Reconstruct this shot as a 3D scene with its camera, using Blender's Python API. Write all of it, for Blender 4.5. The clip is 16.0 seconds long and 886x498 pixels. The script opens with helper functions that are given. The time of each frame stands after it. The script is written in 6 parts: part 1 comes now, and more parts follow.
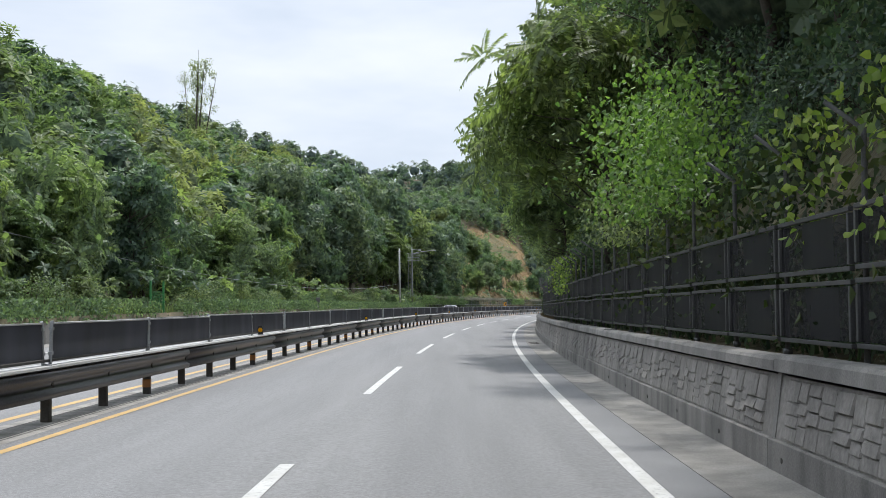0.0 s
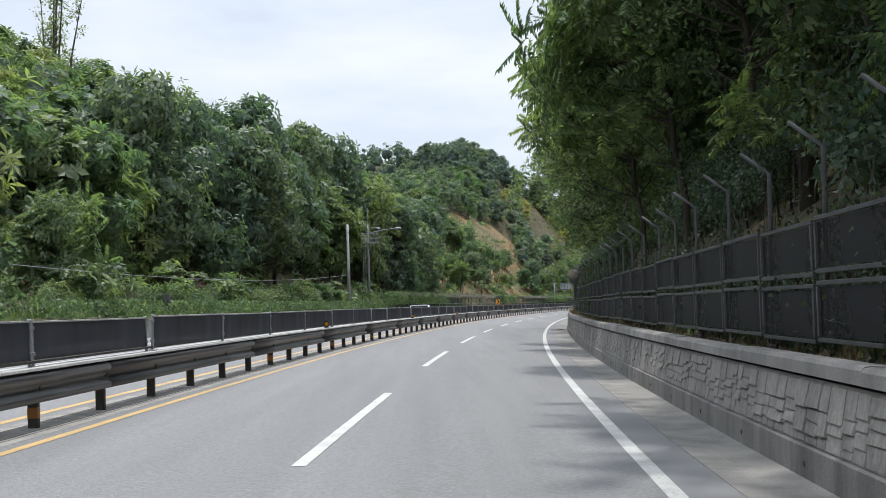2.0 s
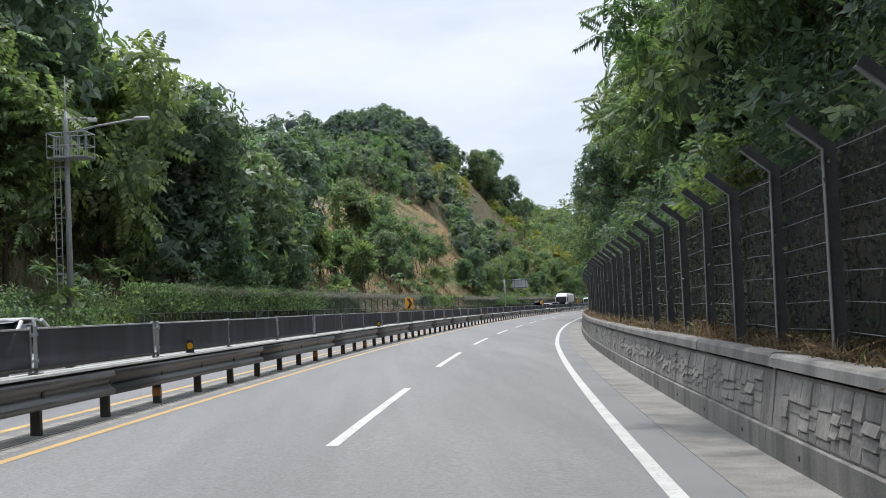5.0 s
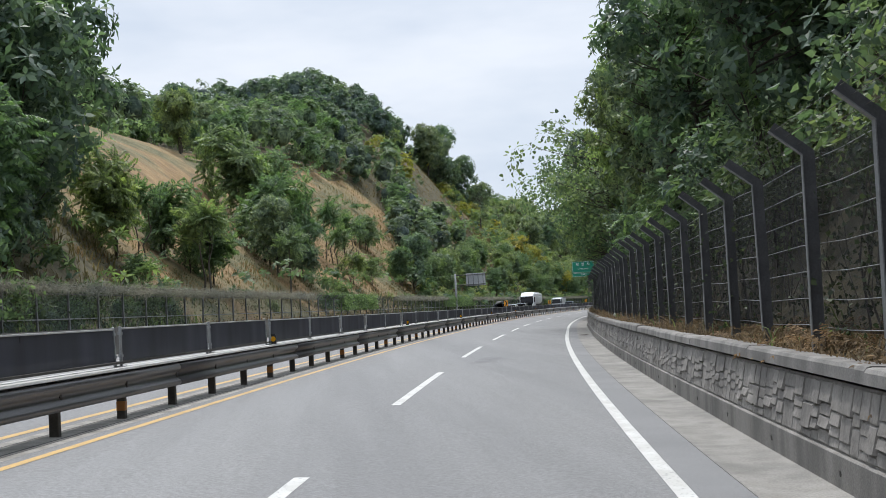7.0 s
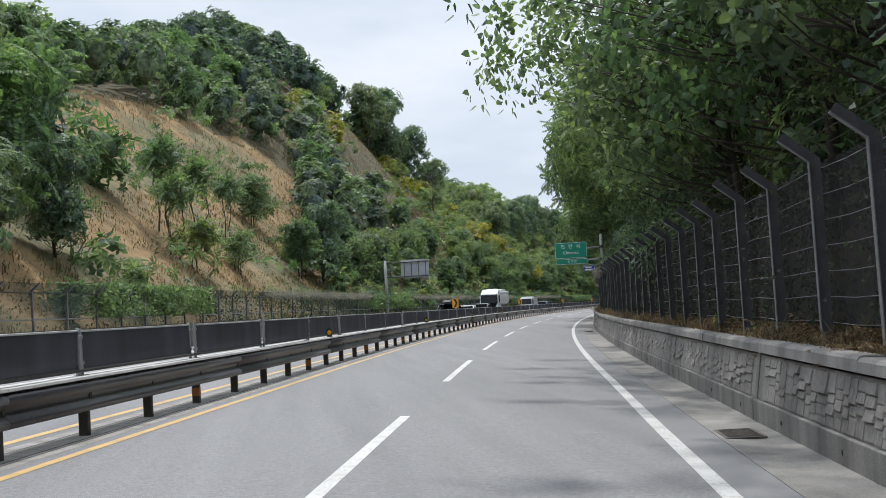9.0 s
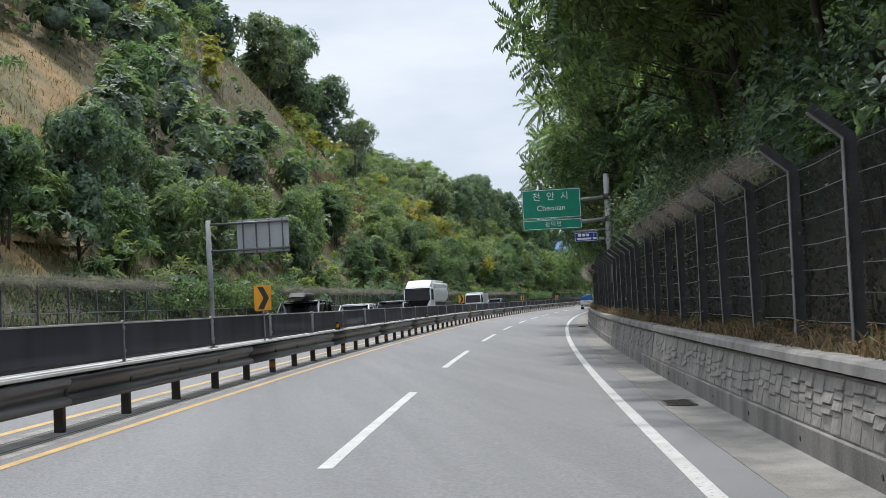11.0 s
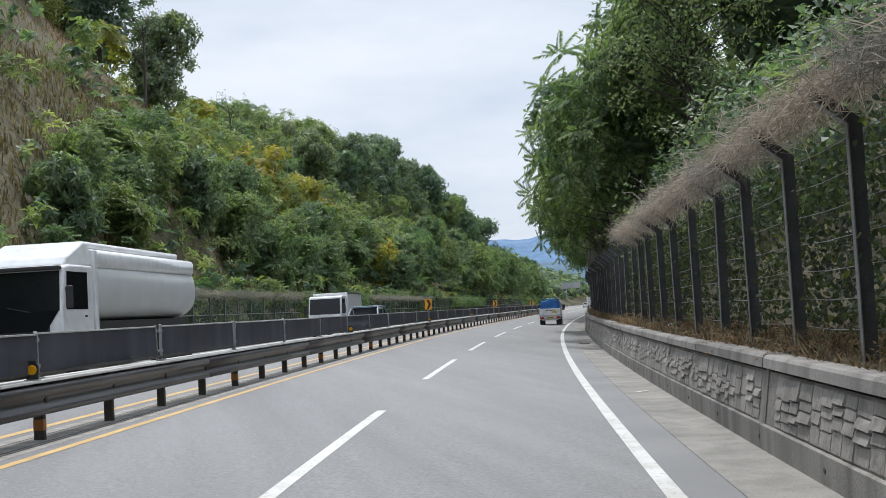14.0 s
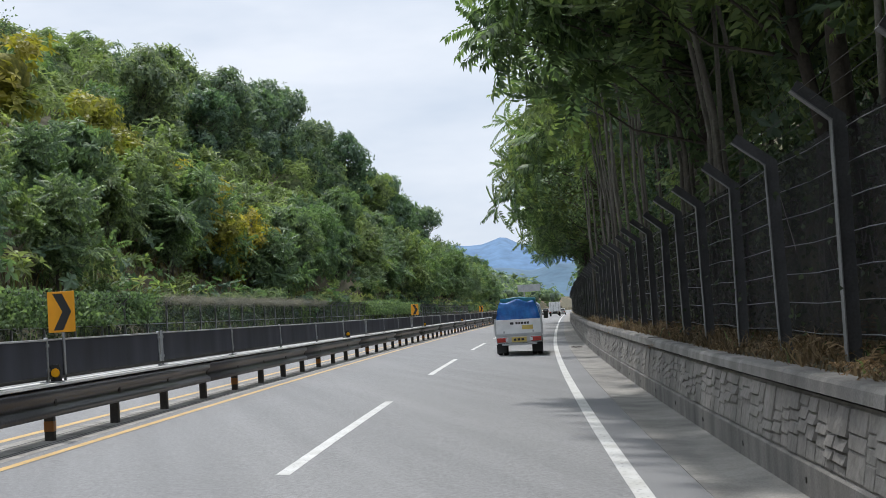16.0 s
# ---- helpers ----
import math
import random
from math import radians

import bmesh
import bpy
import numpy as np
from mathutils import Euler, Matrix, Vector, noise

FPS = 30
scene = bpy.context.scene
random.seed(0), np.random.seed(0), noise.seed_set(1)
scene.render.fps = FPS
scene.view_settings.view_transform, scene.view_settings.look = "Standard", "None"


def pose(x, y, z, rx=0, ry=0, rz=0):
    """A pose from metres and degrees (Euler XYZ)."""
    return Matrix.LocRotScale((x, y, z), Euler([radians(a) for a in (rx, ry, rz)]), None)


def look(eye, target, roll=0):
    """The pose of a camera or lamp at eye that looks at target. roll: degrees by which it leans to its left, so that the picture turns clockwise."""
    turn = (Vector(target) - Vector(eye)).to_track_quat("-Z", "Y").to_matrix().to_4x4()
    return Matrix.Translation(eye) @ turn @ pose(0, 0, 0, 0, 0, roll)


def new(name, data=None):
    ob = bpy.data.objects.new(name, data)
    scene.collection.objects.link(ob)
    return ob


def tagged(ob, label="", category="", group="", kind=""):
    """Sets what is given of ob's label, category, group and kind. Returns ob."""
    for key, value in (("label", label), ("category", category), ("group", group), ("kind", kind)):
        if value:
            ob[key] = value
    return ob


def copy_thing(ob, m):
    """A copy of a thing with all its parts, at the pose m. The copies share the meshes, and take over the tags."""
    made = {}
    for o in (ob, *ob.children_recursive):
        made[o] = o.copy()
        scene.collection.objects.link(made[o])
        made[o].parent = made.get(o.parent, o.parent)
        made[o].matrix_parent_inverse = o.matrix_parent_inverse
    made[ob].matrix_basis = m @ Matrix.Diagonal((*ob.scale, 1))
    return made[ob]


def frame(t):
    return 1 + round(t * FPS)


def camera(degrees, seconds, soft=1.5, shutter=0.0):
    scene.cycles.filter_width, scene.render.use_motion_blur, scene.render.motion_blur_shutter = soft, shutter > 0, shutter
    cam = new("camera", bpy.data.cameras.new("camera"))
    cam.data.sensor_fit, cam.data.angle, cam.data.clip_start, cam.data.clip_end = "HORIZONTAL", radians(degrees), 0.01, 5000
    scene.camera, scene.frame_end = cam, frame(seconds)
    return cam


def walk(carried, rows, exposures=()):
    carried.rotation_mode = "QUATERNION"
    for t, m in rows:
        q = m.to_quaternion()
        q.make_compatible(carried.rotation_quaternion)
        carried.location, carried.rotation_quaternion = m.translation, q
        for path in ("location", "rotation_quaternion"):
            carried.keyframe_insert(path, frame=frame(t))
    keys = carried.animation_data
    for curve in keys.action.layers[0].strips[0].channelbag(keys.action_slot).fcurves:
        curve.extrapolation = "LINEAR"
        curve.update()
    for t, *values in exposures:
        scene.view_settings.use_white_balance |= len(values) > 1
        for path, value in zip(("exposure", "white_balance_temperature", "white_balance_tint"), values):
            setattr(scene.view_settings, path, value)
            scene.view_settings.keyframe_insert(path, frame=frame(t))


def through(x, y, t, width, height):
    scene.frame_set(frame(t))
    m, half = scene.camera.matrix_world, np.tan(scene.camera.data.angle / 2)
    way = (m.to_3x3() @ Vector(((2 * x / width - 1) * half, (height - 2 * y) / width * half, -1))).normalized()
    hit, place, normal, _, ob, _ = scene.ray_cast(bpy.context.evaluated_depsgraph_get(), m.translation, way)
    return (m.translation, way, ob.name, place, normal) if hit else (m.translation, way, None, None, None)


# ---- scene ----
cam = camera(39.39, 16.0, soft=0.8)
# seconds, place, pitch, roll, yaw
PATH = [
    (0.0, 0.000, 0.000, 1.611, 2.691, -0.595, 0.419),
    (0.5, 0.057, 12.327, 1.611, 2.675, -0.856, 0.271),
    (1.0, 0.231, 24.682, 1.611, 2.663, -1.109, 0.092),
    (1.5, 0.525, 37.065, 1.611, 2.657, -1.349, -0.135),
    (2.0, 0.943, 49.473, 1.611, 2.663, -1.568, -0.423),
    (2.5, 1.487, 61.907, 1.611, 2.680, -1.762, -0.782),
    (3.0, 2.159, 74.363, 1.611, 2.706, -1.937, -1.204),
    (3.5, 2.960, 86.841, 1.611, 2.735, -2.099, -1.678),
    (4.0, 3.890, 99.340, 1.611, 2.761, -2.256, -2.193),
    (4.5, 4.949, 111.854, 1.611, 2.781, -2.415, -2.739),
    (5.0, 6.136, 124.377, 1.611, 2.795, -2.572, -3.297),
    (5.5, 7.449, 136.908, 1.611, 2.804, -2.721, -3.852),
    (6.0, 8.887, 149.447, 1.611, 2.813, -2.859, -4.385),
    (6.5, 10.449, 161.991, 1.611, 2.822, -2.980, -4.881),
    (7.0, 12.135, 174.541, 1.611, 2.833, -3.079, -5.332),
    (7.5, 13.944, 187.094, 1.611, 2.841, -3.153, -5.754),
    (8.0, 15.876, 199.650, 1.611, 2.843, -3.198, -6.172),
    (8.5, 17.932, 212.206, 1.611, 2.832, -3.213, -6.608),
    (9.0, 20.111, 224.763, 1.611, 2.804, -3.192, -7.084),
    (9.5, 22.414, 237.319, 1.611, 2.757, -3.138, -7.613),
    (10.0, 24.840, 249.873, 1.611, 2.699, -3.063, -8.182),
    (10.5, 27.389, 262.423, 1.611, 2.642, -2.983, -8.771),
    (11.0, 30.062, 274.968, 1.611, 2.598, -2.915, -9.361),
    (11.5, 32.856, 287.508, 1.611, 2.579, -2.876, -9.933),
    (12.0, 35.775, 300.041, 1.611, 2.593, -2.878, -10.476),
    (12.5, 38.820, 312.576, 1.611, 2.634, -2.916, -11.000),
    (13.0, 41.997, 325.122, 1.611, 2.694, -2.981, -11.518),
    (13.5, 45.307, 337.678, 1.611, 2.762, -3.064, -12.043),
    (14.0, 48.750, 350.242, 1.611, 2.831, -3.157, -12.584),
    (14.5, 52.328, 362.814, 1.611, 2.892, -3.252, -13.147),
    (15.0, 56.039, 375.391, 1.611, 2.946, -3.347, -13.721),
    (15.5, 59.881, 387.973, 1.611, 2.996, -3.443, -14.296),
    (16.0, 63.851, 400.560, 1.611, 3.043, -3.539, -14.862),
]
walk(cam, [(r[0], pose(*r[1:4], 90 + r[4], 0, r[6]) @ pose(0, 0, 0, 0, 0, r[5])) for r in PATH], exposures=[(0.0, 0.12), (4.2, 0.12), (6.3, 0.02), (16.0, 0.02)])

# ---------------------------------------------------------------- world and sun
world = bpy.data.worlds.new("sky")
scene.world = world
world.use_nodes = True
wn, wl = world.node_tree.nodes, world.node_tree.links
wn.clear()
w_out = wn.new("ShaderNodeOutputWorld")
w_bg = wn.new("ShaderNodeBackground")
w_sky = wn.new("ShaderNodeTexSky")
w_sky.sky_type, w_sky.sun_disc = "NISHITA", False
SUN_EL, SUN_AZ = radians(62), radians(3)      # height, and bearing from +y towards +x
w_sky.sun_elevation, w_sky.sun_rotation = SUN_EL, SUN_AZ
w_sky.air_density, w_sky.dust_density = 1.0, 2.0
w_map = wn.new("ShaderNodeTexCoord")
w_sc = wn.new("ShaderNodeMapping")
w_sc.inputs["Scale"].default_value = (1.0, 1.0, 3.2)
w_noise = wn.new("ShaderNodeTexNoise")
w_noise.inputs["Scale"].default_value, w_noise.inputs["Detail"].default_value = 2.6, 5.0
w_noise.inputs["Roughness"].default_value = 0.55
w_ramp = wn.new("ShaderNodeValToRGB")
w_ramp.color_ramp.elements[0].position, w_ramp.color_ramp.elements[0].color = 0.30, (5.9, 6.9, 8.4, 1)
w_ramp.color_ramp.elements[1].position, w_ramp.color_ramp.elements[1].color = 0.62, (8.9, 9.45, 10.4, 1)
w_mix = wn.new("ShaderNodeMixRGB")
w_mix.inputs[0].default_value = 0.9
wl.new(w_map.outputs["Generated"], w_sc.inputs["Vector"])
wl.new(w_sc.outputs[0], w_noise.inputs["Vector"])
wl.new(w_noise.outputs["Fac"], w_ramp.inputs[0])
wl.new(w_sky.outputs[0], w_mix.inputs[1])
wl.new(w_ramp.outputs[0], w_mix.inputs[2])
w_sep = wn.new("ShaderNodeSeparateXYZ")          # an overcast sky is brightest overhead
w_high = wn.new("ShaderNodeMapRange")
w_high.inputs["From Min"].default_value, w_high.inputs["From Max"].default_value = 0.28, 0.85
w_high.inputs["To Min"].default_value, w_high.inputs["To Max"].default_value = 1.0, 2.1
w_mul = wn.new("ShaderNodeVectorMath")
w_mul.operation = "SCALE"
wl.new(w_map.outputs["Generated"], w_sep.inputs[0])
wl.new(w_sep.outputs["Z"], w_high.inputs["Value"])
wl.new(w_mix.outputs[0], w_mul.inputs[0])
wl.new(w_high.outputs[0], w_mul.inputs["Scale"])
wl.new(w_mul.outputs[0], w_bg.inputs["Color"])
w_bg.inputs["Strength"].default_value = 0.1
wl.new(w_bg.outputs[0], w_out.inputs[0])

sun_data = bpy.data.lights.new("sun", "SUN")
sun_data.energy, sun_data.angle, sun_data.color = 3.3, radians(2.5), (1.0, 0.98, 0.95)
sun = new("sun", sun_data)
sun_dir = Vector((math.sin(SUN_AZ) * math.cos(SUN_EL), math.cos(SUN_AZ) * math.cos(SUN_EL), math.sin(SUN_EL)))
sun.matrix_world = look(sun_dir * 300, (0, 0, 0))

# ---------------------------------------------------------------- materials
def shader(name, rough=0.8, metal=0.0):
    m = bpy.data.materials.new(name)
    m.use_nodes = True
    b = m.node_tree.nodes["Principled BSDF"]
    b.inputs["Roughness"].default_value, b.inputs["Metallic"].default_value = rough, metal
    return m, m.node_tree.nodes, m.node_tree.links, b


def noise_node(n, l, scale, detail=4.0, stretch=None, coord="Object"):
    tc = n.new("ShaderNodeTexCoord")
    tex = n.new("ShaderNodeTexNoise")
    tex.inputs["Scale"].default_value, tex.inputs["Detail"].default_value = scale, detail
    if stretch:
        mp = n.new("ShaderNodeMapping")
        mp.inputs["Scale"].default_value = stretch
        l.new(tc.outputs[coord], mp.inputs[0])
        l.new(mp.outputs[0], tex.inputs["Vector"])
    else:
        l.new(tc.outputs[coord], tex.inputs["Vector"])
    return tex.outputs["Fac"]


def ramp(n, l, fac, stops):
    r = n.new("ShaderNodeValToRGB")
    e = r.color_ramp.elements
    while len(e) < len(stops):
        e.new(0.5)
    for k, (p, c) in zip(e, stops):
        k.position, k.color = p, (*c, 1)
    l.new(fac, r.inputs[0])
    return r.outputs[0]


def blend(n, l, a, b, fac, mode="MIX"):
    m = n.new("ShaderNodeMixRGB")
    m.blend_type = mode
    for sock, v in ((m.inputs[0], fac), (m.inputs[1], a), (m.inputs[2], b)):
        if isinstance(v, (int, float)):
            sock.default_value = v
        elif isinstance(v, tuple):
            sock.default_value = (*v, 1)
        else:
            l.new(v, sock)
    return m.outputs[0]


def bump(n, l, b, fac, strength, dist):
    k = n.new("ShaderNodeBump")
    k.inputs["Strength"].default_value, k.inputs["Distance"].default_value = strength, dist
    l.new(fac, k.inputs["Height"])
    l.new(k.outputs[0], b.inputs["Normal"])


def surface(name, lo, hi, coarse=0.6, fine=40.0, rough=0.8, metal=0.0, relief=0.2, depth=0.004, stretch=None, spread=(0.3, 0.7), own=0.0):
    """Two scales of variation between a dark and a light colour, with fine relief; own: how far single pieces differ."""
    m, n, l, b = shader(name, rough, metal)
    big, small = noise_node(n, l, coarse, 5.0, stretch), noise_node(n, l, fine, 3.0)
    c1 = ramp(n, l, big, [(spread[0], lo), (spread[1], hi)])
    c2 = ramp(n, l, small, [(0.25, (0.72, 0.72, 0.72)), (0.75, (1.15, 1.15, 1.15))])
    col = blend(n, l, c1, c2, 1.0, "MULTIPLY")
    if own:
        oi = n.new("ShaderNodeObjectInfo")
        gi = n.new("ShaderNodeNewGeometry")
        add = n.new("ShaderNodeMath")
        l.new(oi.outputs["Random"], add.inputs[0])
        l.new(gi.outputs["Random Per Island"], add.inputs[1])
        fr = n.new("ShaderNodeMath")
        fr.operation = "FRACT"
        l.new(add.outputs[0], fr.inputs[0])
        col = blend(n, l, col, ramp(n, l, fr.outputs[0], [(0.0, (1 - own,) * 3), (1.0, (1 + own,) * 3)]), 1.0, "MULTIPLY")
    l.new(col, b.inputs["Base Color"])
    bump(n, l, b, small, relief, depth)
    return m


def leaf_shader(name, dark, mid, light, shine=0.55, through=(1.25, 1.4, 0.75)):
    m, n, l, b = shader(name, shine)
    b.inputs["Specular IOR Level"].default_value = 0.34
    gi, oi = n.new("ShaderNodeNewGeometry"), n.new("ShaderNodeObjectInfo")
    col = ramp(n, l, gi.outputs["Random Per Island"], [(0.0, dark), (0.55, mid), (1.0, light)])
    tint = ramp(n, l, oi.outputs["Random"], [(0.0, (0.75, 0.85, 0.8)), (0.5, (1.0, 1.0, 1.0)), (1.0, (1.3, 1.15, 0.9))])
    col = blend(n, l, col, tint, 1.0, "MULTIPLY")
    big = noise_node(n, l, 0.35, 2.0)
    col = blend(n, l, col, ramp(n, l, big, [(0.3, (0.7, 0.75, 0.75)), (0.7, (1.2, 1.15, 1.0))]), 1.0, "MULTIPLY")
    l.new(col, b.inputs["Base Color"])
    tr = n.new("ShaderNodeBsdfTranslucent")
    l.new(blend(n, l, col, through, 1.0, "MULTIPLY"), tr.inputs["Color"])
    mx = n.new("ShaderNodeMixShader")
    mx.inputs[0].default_value = 0.42
    l.new(b.outputs[0], mx.inputs[1])
    l.new(tr.outputs[0], mx.inputs[2])
    l.new(mx.outputs[0], n["Material Output"].inputs["Surface"])
    return m


def mesh_screen(name, colour, cover, rough=0.6, streak=0.25):
    """Fine woven or expanded metal: part metal, part air."""
    m, n, l, b = shader(name, rough, 0.0)
    b.inputs["Specular IOR Level"].default_value = 0.12
    nz = noise_node(n, l, 1.2, 5.0, (1, 1, 0.25))
    l.new(ramp(n, l, nz, [(0.3, tuple(c * 0.7 for c in colour)), (0.7, tuple(c * 1.3 for c in colour))]), b.inputs["Base Color"])
    tp = n.new("ShaderNodeBsdfTransparent")
    mx = n.new("ShaderNodeMixShader")
    fac = ramp(n, l, nz, [(0.3, (cover - streak * 0.3,) * 3), (0.75, (min(1.0, cover + streak * 0.3),) * 3)])
    l.new(fac, mx.inputs[0])
    l.new(tp.outputs[0], mx.inputs[1])
    l.new(b.outputs[0], mx.inputs[2])
    l.new(mx.outputs[0], n["Material Output"].inputs["Surface"])
    return m


def asphalt():
    m, n, l, b = shader("asphalt", 0.85)
    big, mid, fine = noise_node(n, l, 0.5, 5.0, (1, 0.06, 1)), noise_node(n, l, 2.2, 4.0, (1, 0.05, 1)), noise_node(n, l, 130.0, 2.0)
    col = ramp(n, l, big, [(0.3, (0.164, 0.165, 0.168)), (0.7, (0.202, 0.202, 0.203))])
    col = blend(n, l, col, ramp(n, l, mid, [(0.35, (0.93, 0.93, 0.93)), (0.65, (1.04, 1.04, 1.04))]), 1.0, "MULTIPLY")
    col = blend(n, l, col, ramp(n, l, fine, [(0.3, (0.65, 0.65, 0.65)), (0.7, (1.3, 1.3, 1.3))]), 1.0, "MULTIPLY")
    l.new(col, b.inputs["Base Color"])
    grit = noise_node(n, l, 24.0, 6.0)
    col = blend(n, l, col, ramp(n, l, grit, [(0.36, (0.84, 0.84, 0.84)), (0.64, (1.13, 1.13, 1.13))]), 1.0, "MULTIPLY")
    l.new(col, b.inputs["Base Color"])
    bump(n, l, b, fine, 0.35, 0.004)
    return m


def worn_paint(name, colour, under=(0.2, 0.2, 0.2), wear=0.42):
    m, n, l, b = shader(name, 0.6)
    chip, dirt = noise_node(n, l, 28.0, 6.0), noise_node(n, l, 2.0, 4.0)
    mask = ramp(n, l, chip, [(wear - 0.1, (0, 0, 0)), (wear, (1, 1, 1))])
    dirty = blend(n, l, colour, ramp(n, l, dirt, [(0.3, (0.72, 0.71, 0.68)), (0.7, (1, 1, 1))]), 1.0, "MULTIPLY")
    l.new(blend(n, l, under, dirty, mask), b.inputs["Base Color"])
    return m


def weathered_concrete(name, lo, hi, streaks=0.5, rough_relief=0.3, grain=45.0):
    m, n, l, b = shader(name, 0.9)
    big, run, fine = noise_node(n, l, 0.7, 7.0), noise_node(n, l, 2.2, 5.0, (1, 1, 0.2)), noise_node(n, l, grain, 5.0)
    col = ramp(n, l, big, [(0.3, lo), (0.7, hi)])
    col = blend(n, l, col, ramp(n, l, run, [(0.35, (1 - streaks,) * 3), (0.6, (1.05,) * 3)]), 1.0, "MULTIPLY")
    col = blend(n, l, col, ramp(n, l, fine, [(0.3, (0.8,) * 3), (0.7, (1.15,) * 3)]), 1.0, "MULTIPLY")
    gi = n.new("ShaderNodeObjectInfo")
    col = blend(n, l, col, ramp(n, l, gi.outputs["Random"], [(0.0, (0.85,) * 3), (1.0, (1.12,) * 3)]), 1.0, "MULTIPLY")
    l.new(col, b.inputs["Base Color"])
    bump(n, l, b, fine, rough_relief, 0.012)
    return m


def plain(name, colour, rough=0.5, metal=0.0, coat=0.0):
    m, n, l, b = shader(name, rough, metal)
    nz = noise_node(n, l, 3.0, 4.0)
    l.new(blend(n, l, colour, ramp(n, l, nz, [(0.3, (0.86,) * 3), (0.7, (1.08,) * 3)]), 1.0, "MULTIPLY"), b.inputs["Base Color"])
    b.inputs["Coat Weight"].default_value = coat
    return m


def ground_mix():
    """Soil with dry grass and green undergrowth."""
    m, n, l, b = shader("hillside_soil", 0.95)
    big, mid, fine = noise_node(n, l, 0.09, 5.0), noise_node(n, l, 0.9, 5.0), noise_node(n, l, 14.0, 3.0)
    earth = ramp(n, l, mid, [(0.3, (0.19, 0.13, 0.078)), (0.7, (0.30, 0.212, 0.13))])
    litter = ramp(n, l, mid, [(0.3, (0.045, 0.040, 0.020)), (0.7, (0.10, 0.085, 0.04))])
    col = blend(n, l, litter, earth, ramp(n, l, big, [(0.58, (0, 0, 0)), (0.70, (1, 1, 1))]))
    col = blend(n, l, col, ramp(n, l, fine, [(0.3, (0.6,) * 3), (0.7, (1.3,) * 3)]), 1.0, "MULTIPLY")
    l.new(col, b.inputs["Base Color"])
    bump(n, l, b, mid, 0.8, 0.3)
    return m


M_ASPHALT = asphalt()
M_WHITE = worn_paint("white_road_paint", (0.56, 0.56, 0.55))
M_YELLOW = worn_paint("yellow_road_paint", (0.56, 0.355, 0.11))
M_GUTTER = weathered_concrete("gutter_concrete", (0.165, 0.158, 0.148), (0.275, 0.262, 0.240), 0.2)
M_WALL = weathered_concrete("wall_concrete", (0.166, 0.157, 0.146), (0.255, 0.241, 0.222), 0.4)
M_STONE = weathered_concrete("moulded_stone", (0.162, 0.152, 0.141), (0.263, 0.246, 0.225), 0.3, 1.0, 14.0)
M_COPING = weathered_concrete("coping_concrete", (0.188, 0.180, 0.169), (0.284, 0.270, 0.253), 0.35)
M_SHOULDER = surface("dark_shoulder_asphalt", (0.165, 0.166, 0.17), (0.212, 0.212, 0.215), 0.35, 90.0, 0.9, 0.0, 0.3, 0.004)
M_MEDIAN = surface("gritty_median_strip", (0.20, 0.19, 0.175), (0.36, 0.345, 0.32), 3.0, 30.0, 0.95, 0.0, 0.5, 0.01)
M_SEAM = surface("dark_joint_tar", (0.05, 0.05, 0.05), (0.11, 0.105, 0.10), 3.0, 30.0, 0.9)
M_PATCH = surface("fresh_asphalt_patch", (0.13, 0.13, 0.135), (0.19, 0.19, 0.195), 3.0, 80.0, 0.9, 0.0, 0.4, 0.004)
M_IRON = surface("rusty_cast_iron", (0.06, 0.055, 0.05), (0.13, 0.115, 0.10), 6.0, 50.0, 0.7, 0.5)
M_SOIL = ground_mix()
M_GALV = surface("galvanised_steel", (0.30, 0.31, 0.32), (0.46, 0.47, 0.48), 2.0, 60.0, 0.45, 0.7, 0.05)
M_RAIL = surface("dull_rail_steel", (0.066, 0.063, 0.066), (0.128, 0.123, 0.128), 1.0, 30.0, 0.42, 0.5, 0.1, 0.003, (0.25, 0.25, 2.0))
M_CAP = surface("pale_zinc_cap", (0.42, 0.42, 0.41), (0.6, 0.6, 0.58), 1.2, 40.0, 0.5, 0.3, 0.05)
M_POSTDARK = surface("dark_post_steel", (0.035, 0.032, 0.03), (0.075, 0.068, 0.06), 3.0, 40.0, 0.6, 0.3, 0.1)
M_BAND = plain("amber_band", (0.34, 0.13, 0.02), 0.4)
M_SCREEN = mesh_screen("dark_mesh_screen", (0.056, 0.058, 0.072), 0.86)
# net made dense and near black so the bank behind reads as shaded
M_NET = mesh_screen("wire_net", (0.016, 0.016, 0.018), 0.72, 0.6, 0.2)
M_NETOPEN = mesh_screen("thin_wire_net", (0.05, 0.05, 0.052), 0.2, 0.6, 0.1)
M_NETFAR = mesh_screen("grey_wire_net", (0.072, 0.098, 0.094), 0.5, 0.6, 0.4)
M_FPOST = surface("dull_zinc_post", (0.14, 0.142, 0.145), (0.26, 0.262, 0.265), 3.0, 40.0, 0.6, 0.2, 0.1)
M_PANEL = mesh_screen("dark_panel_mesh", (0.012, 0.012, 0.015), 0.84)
M_ALU = surface("dull_aluminium", (0.085, 0.087, 0.088), (0.15, 0.152, 0.153), 2.0, 50.0, 0.5, 0.5, 0.05)
M_FRAME = surface("dark_frame_steel", (0.050, 0.050, 0.052), (0.095, 0.096, 0.098), 2.0, 50.0, 0.55, 0.4, 0.05)
M_BARK = surface("grey_brown_bark", (0.045, 0.037, 0.03), (0.10, 0.084, 0.068), 2.0, 18.0, 0.9, 0.0, 0.6, 0.02, (1, 1, 0.3))
